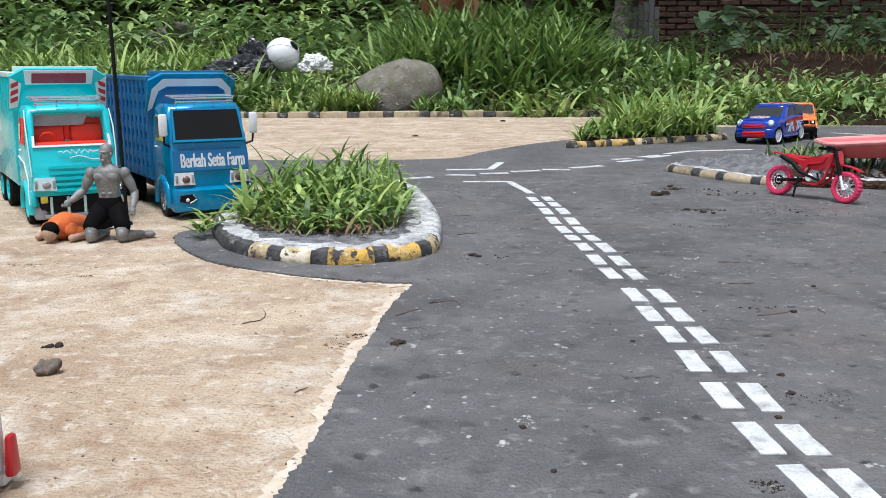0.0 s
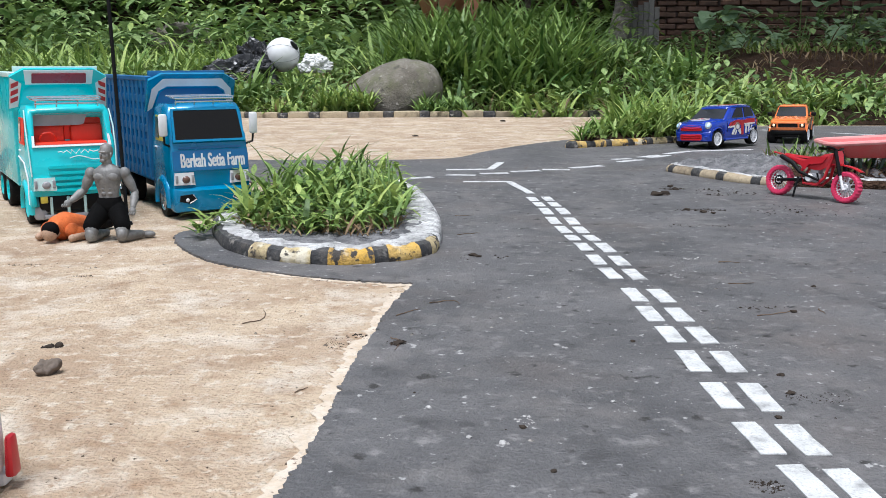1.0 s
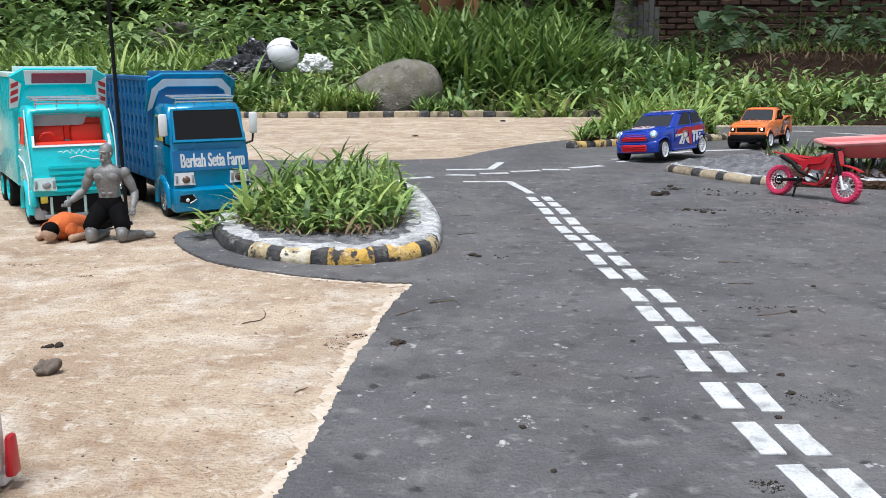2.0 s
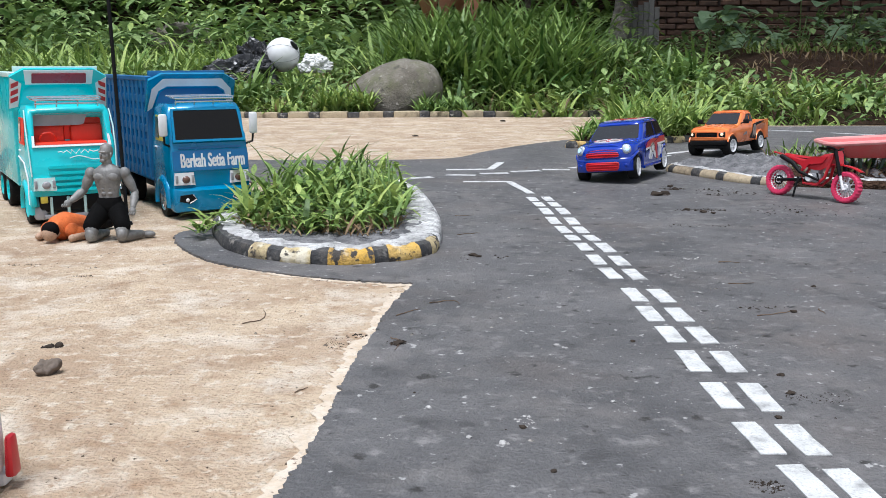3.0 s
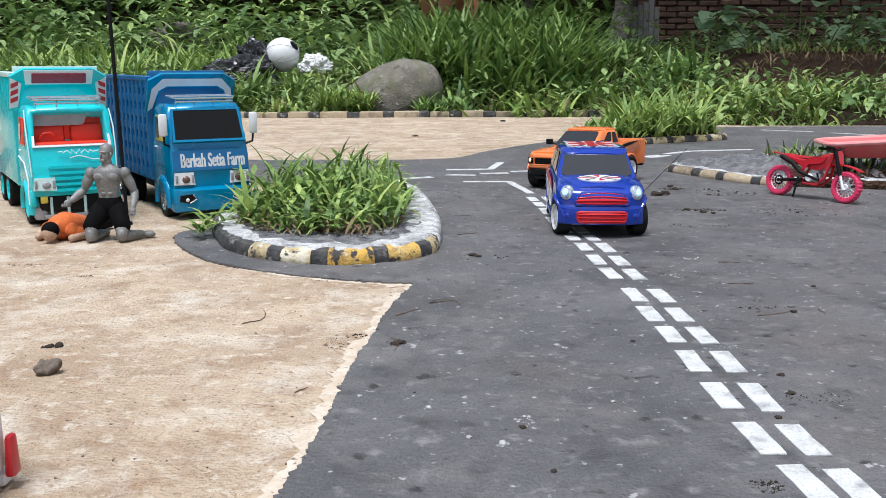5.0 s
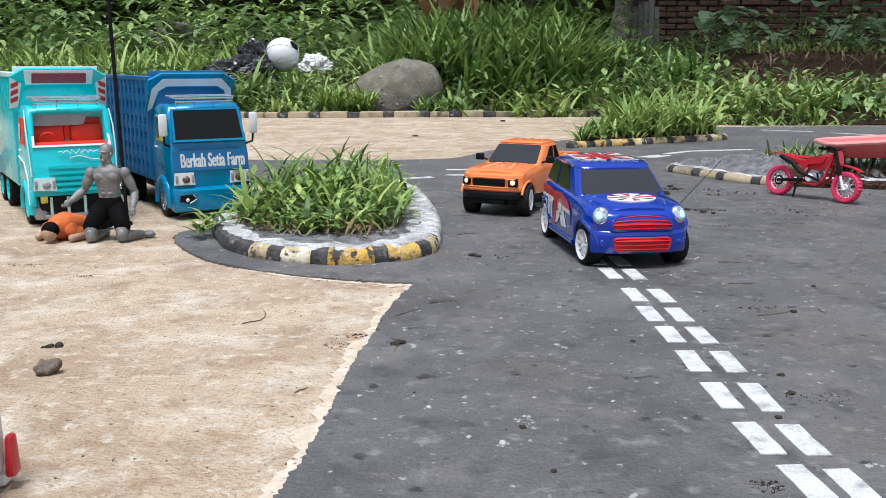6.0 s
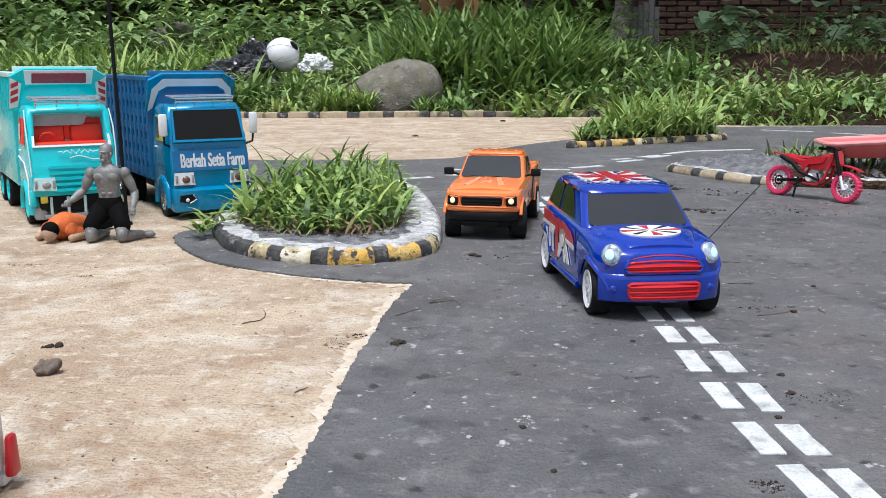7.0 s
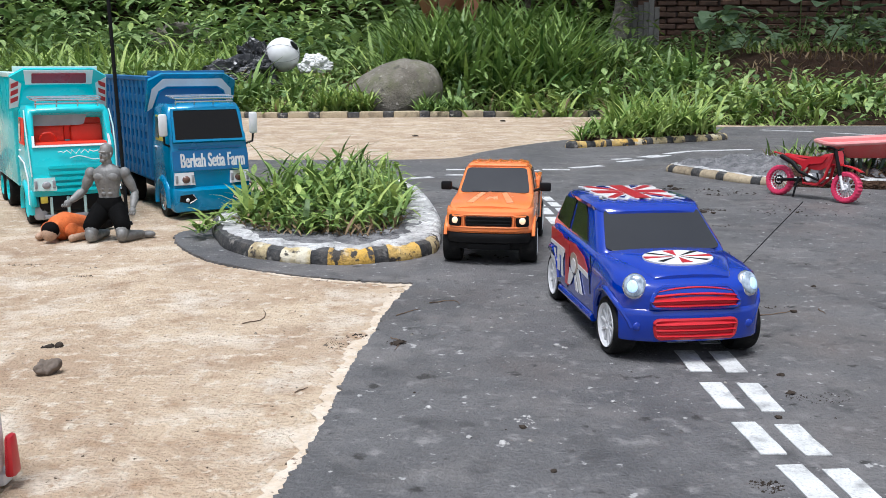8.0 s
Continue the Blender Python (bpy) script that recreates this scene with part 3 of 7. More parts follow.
ISLAND_1 = [(-0.335, 1.385), (-0.29, 1.235), (-0.243, 1.168), (-0.18, 1.128), (-0.124, 1.116), (-0.073, 1.132), (-0.036, 1.155), (-0.012, 1.205),
            (-0.008, 1.36), (-0.024, 1.56), (-0.055, 1.74), (-0.105, 1.86), (-0.16, 1.86), (-0.205, 1.75), (-0.245, 1.6), (-0.30, 1.48)]
ISLAND_2 = [(0.355, 2.70), (0.45, 2.752), (0.539, 2.79), (0.716, 2.90), (0.86, 2.985), (0.90, 3.06), (0.84, 3.25), (0.70, 3.32), (0.52, 3.12), (0.40, 2.86)]
ISLAND_3 = [(0.505, 2.11), (0.549, 2.012), (0.592, 1.925), (0.65, 1.865), (0.75, 1.83), (0.90, 1.80), (1.15, 1.82), (1.20, 2.1), (1.1, 2.30), (0.90, 2.37), (0.75, 2.33), (0.62, 2.22), (0.53, 2.16)]


def build_far_kerb():
    kerb = thing("kerb", "low black and cream striped concrete kerb before the weeds", "kerb", Matrix(), kind="structure")
    rnd = random.Random(5)
    x, dark = -3.4, False
    while x < 0.80:
        ln = rnd.uniform(0.085, 0.125) if not dark else rnd.uniform(0.045, 0.065)
        bm = bmesh.new()
        add_box(bm, x, x + ln - 0.001, 0, 0.07, -0.02, 0.024 + rnd.uniform(-0.003, 0.003), bevel=0.005)
        for v in bm.verts:
            v.co.y += 4.27 + 0.05 * sstep(-0.9, 0.1, v.co.x) + 0.13 * sstep(-0.6, 0.8, v.co.x) - 0.02
            v.co.y += 0.006 * noise.noise((v.co.x * 6, 0, 2))
        part("kerb_block", bm, M["kerb_black"] if dark else M["kerb_dull"], kerb)
        x += ln
        dark = not dark
    return kerb


# ---- plants ----
def blades(name, label, category, points, material, lengths, width, lean=(0.1, 0.9), curl=(0.4, 1.4), seed=0, seg=4, kind="stuff", parent=None):
    """Arching grass blades growing at points (x, y, z): tapered folded strips, all in one mesh."""
    rs = np.random.RandomState(seed)
    P = np.array(points, float)
    n = len(P)
    az = rs.uniform(0, 2 * np.pi, n)
    L = rs.uniform(lengths[0], lengths[1], n) * rs.uniform(0.6, 1.0, n)
    th0 = rs.uniform(*lean, n) * 0.6
    cu = rs.uniform(*curl, n)
    W = width * rs.uniform(0.6, 1.3, n)
    prof = np.array([0.45, 0.95, 1.0, 0.7, 0.0]) if seg == 4 else np.array([0.5, 1.0, 0.65, 0.0])
    d = np.stack([np.cos(az), np.sin(az), np.zeros(n)], 1)
    side = np.stack([-np.sin(az), np.cos(az), np.zeros(n)], 1)
    pos = P.copy()
    verts = np.zeros((n, (seg + 1) * 2, 3))
    for k in range(seg + 1):
        t = k / seg
        verts[:, 2 * k] = pos + side * (W * prof[k] / 2)[:, None]
        verts[:, 2 * k + 1] = pos - side * (W * prof[k] / 2)[:, None]
        th = th0 + cu * t
        stepv = d * np.sin(th)[:, None] + np.array([0, 0, 1]) * np.cos(th)[:, None]
        pos = pos + stepv * (L / seg)[:, None]
    base = (np.arange(n) * (seg + 1) * 2)[:, None]
    quads = np.concatenate([base + np.array([2 * k, 2 * k + 1, 2 * k + 3, 2 * k + 2]) for k in range(seg)], 0)
    me = bpy.data.meshes.new(name)
    me.from_pydata(verts.reshape(-1, 3).tolist(), [], quads.tolist())
    me.polygons.foreach_set("use_smooth", [True] * len(me.polygons))
    me.materials.append(material)
    ob = new(name, me)
    if parent:
        ob.parent = parent
        return tagged(ob, label)
    return tagged(ob, label, category, kind=kind)


def leaves(name, label, category, points, material, size, seed=0, tilt=(0.2, 1.2), ratio=0.5, kind="stuff", parent=None, heart=False, turn=(0.0, 2 * math.pi)):
    """Broad leaves at points: pointed ovals with a raised fold along the midrib."""
    rs = np.random.RandomState(seed)
    V, Fc = [], []
    ts = [0.0, 0.12, 0.35, 0.62, 0.85, 1.0]
    ws = [0.05, 0.5, 1.0, 0.85, 0.42, 0.0]
    if heart:
        ts = [k / 14 for k in range(15)]
        ws = [max(0.0, math.sin(math.pi * t ** 0.62)) ** 0.75 for t in ts]
    for p in points:
        az, ti = rs.uniform(*turn), rs.uniform(*tilt)
        L = rs.uniform(size[0], size[1])
        fw = np.array([math.cos(az) * math.sin(ti), math.sin(az) * math.sin(ti), math.cos(ti)])
        sd = np.array([-math.sin(az), math.cos(az), 0.0])
        up = np.cross(fw, sd)
        droop = rs.uniform(0.1, 0.5)
        b = len(V)
        for t, w in zip(ts, ws):
            c = np.array(p) + fw * L * t - np.array([0, 0, 1]) * droop * L * t * t
            hw = L * ratio * 0.5 * w
            rip = (0.04 if heart else 0.10) * hw * rs.uniform(-1, 1)
            V.extend([c + sd * hw - up * (-0.25 * hw + rip), c, c - sd * hw + up * (0.25 * hw + rip)])
        for k in range(len(ts) - 1):
            q = b + 3 * k
            Fc.extend([(q, q + 1, q + 4, q + 3), (q + 1, q + 2, q + 5, q + 4)])
    me = bpy.data.meshes.new(name)
    me.from_pydata([tuple(v) for v in V], [], Fc)
    me.polygons.foreach_set("use_smooth", [True] * len(me.polygons))
    me.materials.append(material)
    ob = new(name, me)
    if parent:
        ob.parent = parent
        return tagged(ob, label)
    return tagged(ob, label, category, kind=kind)


def scatter(n, x0, x1, y0, y1, seed, zf=None, keep=None, clump=0.0, cs=2.0):
    rs = np.random.RandomState(seed)
    out = []
    while len(out) < n:
        x, y = rs.uniform(x0, x1), rs.uniform(y0, y1)
        if keep and not keep(x, y):
            continue
        if clump and noise.noise((x * cs, y * cs, seed)) < clump * rs.uniform(-1, 0.4):
            continue
        out.append((x, y, zf(x, y) if zf else 0.0))
    return out


def in_curve(curve, shrink=0.8):
    c = np.mean(np.array(curve), axis=0)
    Q = c + (np.array(curve) - c) * shrink

    def inside(x, y):
        k = False
        for i in range(len(Q)):
            (ax, ay), (bx, by) = Q[i - 1], Q[i]
            if (ay > y) != (by > y) and x < (bx - ax) * (y - ay) / (by - ay) + ax:
                k = not k
        return k
    return inside


build_ground()
build_yard()
ROAD = build_road()


def build_limewash():
    """Pale worn margin of the concrete along the near rim of the road."""
    rnd = random.Random(19)
    rim = [Vector(p) * 0.988 for p in ROAD_RIM if p[1] < 1.12][:36]
    dense = []
    for a, b in zip(rim, rim[1:]):
        k = max(1, int((b - a).length / 0.004))
        dense += [a.lerp(b, q / k) for q in range(k)]
    bm = bmesh.new()
    rows = []
    for i, p in enumerate(dense):
        d = (dense[min(i + 4, len(dense) - 1)] - dense[max(i - 4, 0)]).normalized()
        side = Vector((-d.y, d.x))
        w = 0.011 + 0.012 * noise.noise((p.x * 40, p.y * 40, 4)) + 0.005 * rnd.uniform(-0.7, 1.0) ** 3 + rnd.uniform(-0.0015, 0.0015)
        if i > 0 and p.x < -0.06 and p.y > 0.98:
            w *= 0.35
        w = max(w, 0.002)
        a, b = p - side * 0.006, p + side * w
        rows.append([bm.verts.new((a.x, a.y, 0.0013)), bm.verts.new((b.x, b.y, 0.0010)), bm.verts.new((b.x, b.y, -0.001))])
    for a, b in zip(rows, rows[1:]):
        bm.faces.new((a[0], a[1], b[1], b[0]))
        bm.faces.new((a[1], a[2], b[2], b[1]))
    return tagged(link_mesh("pavement_margin", bm, M["limewash"]), "pale worn lime margin along the road edge", "pavement", kind="structure")


build_limewash()
island_1, curve_1 = build_island("island_1", "kerbed planting island with yellow and black stripes", ISLAND_1, 0.021, 0.016, 0.05, "kerb_yellow", M["island_paving"], 0.004, 0.004, steps=24, seed=2, cap_mat=M["kerb_white"], cap=0.036,
                                  pattern=(0.245, 0.028, 0.020, 0.040, 0.020, 0.054, 0.018, 0.044, 0.024, 0.034, 0.006, 0.12, 0.004, 0.20, 0.004, 0.25))
island_2, curve_2 = build_island("island_2", "far grassy island with a striped kerb", ISLAND_2, 0.022, 0.02, 0.029, "kerb_yellow", M["soil"], 0.02, 0.006, seed=3)
island_3, curve_3 = build_island("island_3", "grey pointed island with worn striped kerb", ISLAND_3, 0.019, 0.014, 0.036, "kerb_dull", M["island_paving"], 0.018, 0.020, seed=4, cap_mat=M["kerb_white"], cap=0.026, bare=0.67, gap=0.5)
build_far_kerb()


# ---- toy vehicles ----
def make_wheel(parent, place, R, rim_r, width, side, rim_mat, spokes=7, tyre_mat=None, spoke_w=0.16, tread=False):
    """wheel (hub) > tyre, rim; the axle lies along y, side +1 faces the car's left."""
    s = side
    hub = part("wheel", add_lathe(bmesh.new(), [(0.0005, s * width * 0.30), (rim_r * 0.2, s * width * 0.42), (rim_r * 0.26, s * width * 0.36), (rim_r * 0.26, -s * width * 0.3), (0.0005, -s * width * 0.3)], 14), rim_mat, parent)
    hub.matrix_basis = Matrix.Translation(place)
    w = width / 2
    e = R * 0.10
    prof = [(rim_r * 0.9, -w * 0.9), (R - e, -w), (R - e * 0.3, -w + e * 0.4), (R, -w + e), (R, w - e), (R - e * 0.3, w - e * 0.4), (R - e, w), (rim_r * 1.03, w * 0.94), (rim_r * 0.98, w * 0.6)]
    bm = add_lathe(bmesh.new(), [(r, h * s) for r, h in prof], 104 if tread else 40, cap=False, knob=0.0011 if tread else 0.0)
    part("tyre", bm, tyre_mat or M["rubber"], hub, smooth=30 if tread else 35)
    bm = add_lathe(bmesh.new(), [(0.0005, s * w * 0.35), (rim_r * 0.84, s * w * 0.35), (rim_r * 0.86, s * w * 0.85), (rim_r * 0.99, s * w * 1.02), (rim_r * 1.0, s * w * 0.5), (rim_r * 0.9, s * w * 0.1), (0.0005, s * w * 0.1)], 32)
    for k in range(spokes):
        m = Matrix.Rotation(2 * math.pi * k / spokes, 4, "Y")
        y0, y1 = sorted((s * w * 0.36, s * w * 0.8))
        add_box(bm, rim_r * 0.12, rim_r * 0.92, y0, y1, -rim_r * spoke_w / 2, rim_r * spoke_w / 2, bevel=rim_r * 0.03, m=m, seg=1)
    part("rim", bm, [rim_mat], hub)
    return hub


def frustum(base, top, corner=0.006):
    """A cabin: base and top are (x0, x1, half width, z); returns the bmesh and its faces front, left, right, back as quads."""
    (bx0, bx1, bw, bz), (tx0, tx1, tw, tz) = base, top
    B = [Vector((bx1, bw, bz)), Vector((bx1, -bw, bz)), Vector((bx0, -bw, bz)), Vector((bx0, bw, bz))]
    T = [Vector((tx1, tw, tz)), Vector((tx1, -tw, tz)), Vector((tx0, -tw, tz)), Vector((tx0, tw, tz))]
    bm = bmesh.new()
    b = [bm.verts.new(v) for v in B]
    t = [bm.verts.new(v) for v in T]
    bm.faces.new(t[::-1])
    bm.faces.new(b)
    for i in range(4):
        j = (i + 1) % 4
        bm.faces.new((b[i], t[i], t[j], b[j]))
    bmesh.ops.bevel(bm, geom=bm.edges[:], offset=corner, segments=3, affect="EDGES", profile=0.6)
    quads = {"front": (B[0], B[1], T[1], T[0])[::1], "right": (B[1], B[2], T[2], T[1]), "back": (B[2], B[3], T[3], T[2]), "left": (B[3], B[0], T[0], T[3]),
             "roof": (T[1], T[0], T[3], T[2])}
    # outward order: 00 and 10 along the base, as seen from outside
    quads["front"] = (B[1], B[0], T[0], T[1])
    quads["right"] = (B[2], B[1], T[1], T[2])
    quads["back"] = (B[3], B[2], T[2], T[3])
    quads["left"] = (B[0], B[3], T[3], T[0])
    quads["roof"] = (T[1], T[0], T[3], T[2])
    return bm, quads


def build_mini():
    car = thing("toy_car", "glossy blue toy hatchback with red grille and flag stickers", "toy car", pose(0.996, 2.889, ROAD_Z, 0, 0, -132.5))
    # lower body: broad squared nose, shoulder crease, rounded in plan at both ends
    def plan(x):
        """Half width along the car: straight flanks that turn in to a broad nose and tail."""
        k = max(0.0, (x - 0.096) / 0.0353, (-0.098 - x) / 0.0285)
        return 0.0635 * (1 - min(k, 1.0) ** 2.7) ** (1 / 2.7)

    tops = [(-0.1262, 0.068), (-0.12, 0.0765), (-0.095, 0.0805), (-0.03, 0.0800), (0.045, 0.0775), (0.085, 0.0745), (0.108, 0.0705), (0.118, 0.0675), (0.125, 0.0635), (0.1285, 0.0600), (0.1308, 0.0555)]
    st = [(x, plan(x), float(np.interp(x, *zip(*tops))), 0.018 if abs(x) < 0.12 else 0.0195)
          for x in [-0.1262, -0.1255, -0.124, -0.121, -0.117, -0.11, -0.10, -0.08, -0.05, -0.02, 0.01, 0.04, 0.06, 0.08, 0.095, 0.104, 0.110, 0.115, 0.119, 0.1225, 0.1253, 0.1275, 0.1292, 0.1302, 0.1308]]

    def sec(s):
        x, w, zs, zb = s
        return [(x, 0.0, zb), (x, w * 0.88, zb), (x, w * 0.975, zb + 0.003), (x, w, zb + 0.009), (x, w * 1.0, lerp(zb, zs, 0.50)), (x, w * 0.985, zs - 0.014), (x, w * 0.965, zs - 0.0075), (x, w * 0.93, zs - 0.003), (x, w * 0.86, zs - 0.0006), (x, w * 0.72, zs + 0.0006), (x, w * 0.4, zs + 0.0014), (x, 0.0, zs + 0.002)]

    body = part("body", loft(st, sec), M["mini_blue"], car, smooth=38)
    # bonnet panel, raised a little, with its front edge over the grille
    bst = smooth_through([(0.056, 0.050, 0.0772), (0.075, 0.0475, 0.0765), (0.095, 0.041, 0.0740), (0.110, 0.036, 0.0712), (0.117, 0.033, 0.0692), (0.1200, 0.031, 0.0678)], 3)
    part("bonnet", loft(bst, lambda s: [(s[0], 0, s[2] - 0.006), (s[0], s[1], s[2] - 0.006), (s[0], s[1] * 1.01, s[2] - 0.0010), (s[0], s[1] * 0.96, s[2] + 0.0010), (s[0], s[1] * 0.6, s[2] + 0.0026), (s[0], 0, s[2] + 0.0032)]), M["mini_blue"], car, smooth=40)
    for s in (-1, 1):
        # swollen wheel arch lips and the sill between them
        for x0 in (-0.093, 0.093):
            part("wheel_arch", tube([(x0 + 0.0298 * math.cos(radians(a)), s * (plan(x0 + 0.0298 * math.cos(radians(a))) - 0.0008), 0.025 + 0.0298 * math.sin(radians(a))) for a in range(8, 173, 11)], 0.0026, 8), M["mini_blue"], car)
        part("sill", tube([(-0.058, s * 0.0618, 0.0205), (0.058, s * 0.0618, 0.0205)], 0.0036, 8), M["mini_blue"], car)
        part("door_seam", tube([(-0.030, s * 0.0632, 0.076), (-0.030, s * 0.0637, 0.050), (-0.026, s * 0.0637, 0.028)], 0.0005, 5), M["black"], car)
        part("wing_seam", tube([(0.046, s * 0.0630, 0.073), (0.048, s * 0.0637, 0.050), (0.050, s * 0.0637, 0.040)], 0.0005, 5), M["black"], car)
    ax = 0.093
    cuts = []
    for x in (-ax, ax):
        for s in (-1, 1):
            bm = bmesh.new()
            add_lathe(bm, [(0.0005, 0.0), (0.0285, 0.0), (0.0285, 0.04), (0.0005, 0.04)], 28)
            bmesh.ops.transform(bm, matrix=Matrix.Translation((x, 0.038 if s > 0 else -0.078, 0.025)), verts=bm.verts)
            cuts.append(bm)
    carve(body, cuts)
    part("underside", box(-0.112, 0.116, -0.045, 0.045, 0.016, 0.030, bevel=0.004), M["black"], car)
    bm, q = frustum((-0.121, 0.060, 0.0590, 0.072), (-0.098, 0.008, 0.0470, 0.1118), 0.008)
    part("cabin", bm, M["mini_blue"], car, smooth=40)
    bm = loft(smooth_through([(-0.108, 0.034, 0.1073), (-0.100, 0.044, 0.1113), (-0.05, 0.0495, 0.1138), (-0.005, 0.0490, 0.1131), (0.012, 0.046, 0.1100), (0.019, 0.040, 0.1065)], 4),
              lambda s: [(s[0], 0, s[2] - 0.006), (s[0], s[1], s[2] - 0.006), (s[0], s[1] * 1.01, s[2] - 0.003), (s[0], s[1] * 0.95, s[2]), (s[0], s[1] * 0.5, s[2] + 0.0006), (s[0], 0, s[2] + 0.0008)])
    part("roof", bm, M["mini_blue"], car, smooth=50)
    part("windscreen", slab(q["front"], rrect(0.05, 0.95, 0.14, 0.90, 0.07, 0.09), 0.0012), M["window"], car, "dark glossy windscreen")
    part("rear_window", slab(q["back"], rrect(0.12, 0.88, 0.2, 0.86, 0.07), 0.0012), M["window"], car)
    for side in ("left", "right"):
        f = (lambda u: u) if side == "left" else (lambda u: 1 - u)
        # u runs from the front on the left face
        front = [(f(0.20), 0.20), (f(0.545), 0.20), (f(0.545), 0.88), (f(0.30), 0.88), (f(0.24), 0.72)]
        rear = [(f(0.60), 0.20), (f(0.90), 0.26), (f(0.93), 0.86), (f(0.60), 0.88)]
        for pts in (front, rear):
            part("side_window", slab(q[side], pts if side == "left" else pts[::-1], 0.0012), M["smoke_glass"], car)
        s = 1 if side == "left" else -1
        # flag sticker along the door and rear flank, on a plate that follows the flank
        y = s * 0.0640
        quad = [(0.045, y, 0.030), (-0.112, y, 0.030), (-0.112, y, 0.078), (0.045, y, 0.078)] if s > 0 else [(-0.112, y, 0.030), (0.045, y, 0.030), (0.045, y, 0.078), (-0.112, y, 0.078)]
        g = (lambda u: u) if s > 0 else (lambda u: 1 - u)

        def stick(pts, mt, lift, nm="sticker"):
            p2 = [(g(u), v) for u, v in pts]
            part(nm, slab(quad, p2 if s > 0 else p2[::-1], 0.0004, lift), M[mt], car)

        stick([(0.02, 0.62), (0.10, 0.80), (0.30, 0.92), (0.56, 0.88), (0.62, 0.95), (0.88, 0.95), (0.88, 0.66), (0.02, 0.55)], "sticker_red", -0.0002)
        stick([(0.0, 0.46), (0.26, 0.52), (0.26, 0.60), (0.0, 0.56)], "sticker_white", 0.0003)
        stick([(0.52, 0.60), (0.88, 0.62), (0.88, 0.70), (0.52, 0.68)], "sticker_white", 0.0003)
        stick([(0.10, 0.08), (0.17, 0.06), (0.27, 0.45), (0.20, 0.50)], "sticker_white", 0.0003)
        stick([(0.20, 0.05), (0.25, 0.05), (0.29, 0.30), (0.26, 0.34)], "sticker_white", 0.0003)
        stick([(0.30, 0.30), (0.38, 0.06), (0.44, 0.06), (0.40, 0.40)], "sticker_white", 0.0003)
        stick([(0.42, 0.02), (0.50, 0.02), (0.50, 0.85), (0.42, 0.85)], "sticker_red", 0.0003)
        stick(oval(0.30, 0.55, 0.085, 0.20), "sticker_tan", 0.0006)
        stick(oval(0.30, 0.50, 0.05, 0.14), "sticker_white", 0.0010)
        for k, u in enumerate((0.55, 0.64, 0.73)):
            stick([(u, 0.10 + 0.06 * k), (u + 0.05, 0.10 + 0.06 * k), (u + 0.07, 0.55), (u + 0.02, 0.55)], "sticker_white", 0.0003)
        stick([(0.54, 0.50), (0.70, 0.50), (0.70, 0.60), (0.54, 0.60)], "sticker_white", 0.0005)
        stick([(0.74, 0.22), (0.86, 0.30), (0.86, 0.38), (0.72, 0.34)], "sticker_white", 0.0005)
    # bonnet badge: white oval with radiating red wedges
    hq = [(0.108, -0.05, 0.0748), (0.108, 0.05, 0.0748), (0.060, 0.05, 0.0803), (0.060, -0.05, 0.0803)]
    badge = part("bonnet_sticker", slab(hq, oval(0.5, 0.44, 0.30, 0.40), 0.0016, -0.0002), M["sticker_white"], car, "white oval flag sticker")
    for k in range(8):
        a = k * math.pi / 4 + 0.1
        d, n = (math.cos(a), math.sin(a)), (-math.sin(a), math.cos(a))
        wd = 0.075 if k % 2 == 0 else 0.045
        pts = [(0.5 + 0.32 * (d[0] * r + n[0] * w), 0.46 + 0.36 * (d[1] * r + n[1] * w)) for r, w in ((0.12, 0.0), (0.92, -wd * 2), (0.92, wd * 2))]
        part("sticker", slab(hq, pts, 0.0003, 0.0015), M["sticker_red"] if k % 2 == 0 else M["black"], badge)
    # roof flag
    rq = [(0.004, -0.042, 0.1133), (0.004, 0.042, 0.1133), (-0.094, 0.042, 0.1139), (-0.094, -0.042, 0.1139)]
    rnd = random.Random(6)
    torn = [(0.04 + 0.92 * k / 14, 0.06 + (0.08 if k % 2 else 0.0) + rnd.uniform(-0.03, 0.03)) for k in range(15)] + [(0.97 - (0.05 if k % 2 else 0.0) - rnd.uniform(0, 0.03), 0.12 + 0.8 * k / 9) for k in range(1, 10)] + [(0.96, 0.97), (0.04, 0.97)] + [(0.03 + (0.05 if k % 2 else 0.0) + rnd.uniform(0, 0.03), 0.92 - 0.8 * k / 9) for k in range(1, 10)]
    flag = part("roof_sticker", slab(rq, torn, 0.0012, 0.0006), M["sticker_white"], car, "torn-edged red and white flag sticker")
    for pts in ([(0.41, 0.10), (0.59, 0.10), (0.58, 0.96), (0.42, 0.96)], [(0.10, 0.44), (0.40, 0.45), (0.40, 0.61), (0.08, 0.62)], [(0.60, 0.45), (0.92, 0.44), (0.90, 0.62), (0.60, 0.61)],
                [(0.08, 0.90), (0.16, 0.95), (0.40, 0.70), (0.36, 0.64)], [(0.92, 0.90), (0.84, 0.95), (0.60, 0.70), (0.64, 0.64)],
                [(0.12, 0.16), (0.20, 0.13), (0.40, 0.38), (0.33, 0.42)], [(0.88, 0.16), (0.80, 0.13), (0.60, 0.38), (0.67, 0.42)]):
        part("sticker", slab(rq, pts, 0.0003, 0.0020), M["sticker_red"], flag)
    for pts in ([(0.24, 0.16), (0.30, 0.13), (0.38, 0.28)], [(0.70, 0.13), (0.76, 0.16), (0.62, 0.28)], [(0.24, 0.92), (0.38, 0.78), (0.34, 0.95)], [(0.76, 0.92), (0.66, 0.95), (0.62, 0.78)]):
        part("sticker", slab(rq, pts, 0.0003, 0.0020), M["mini_blue"], flag)
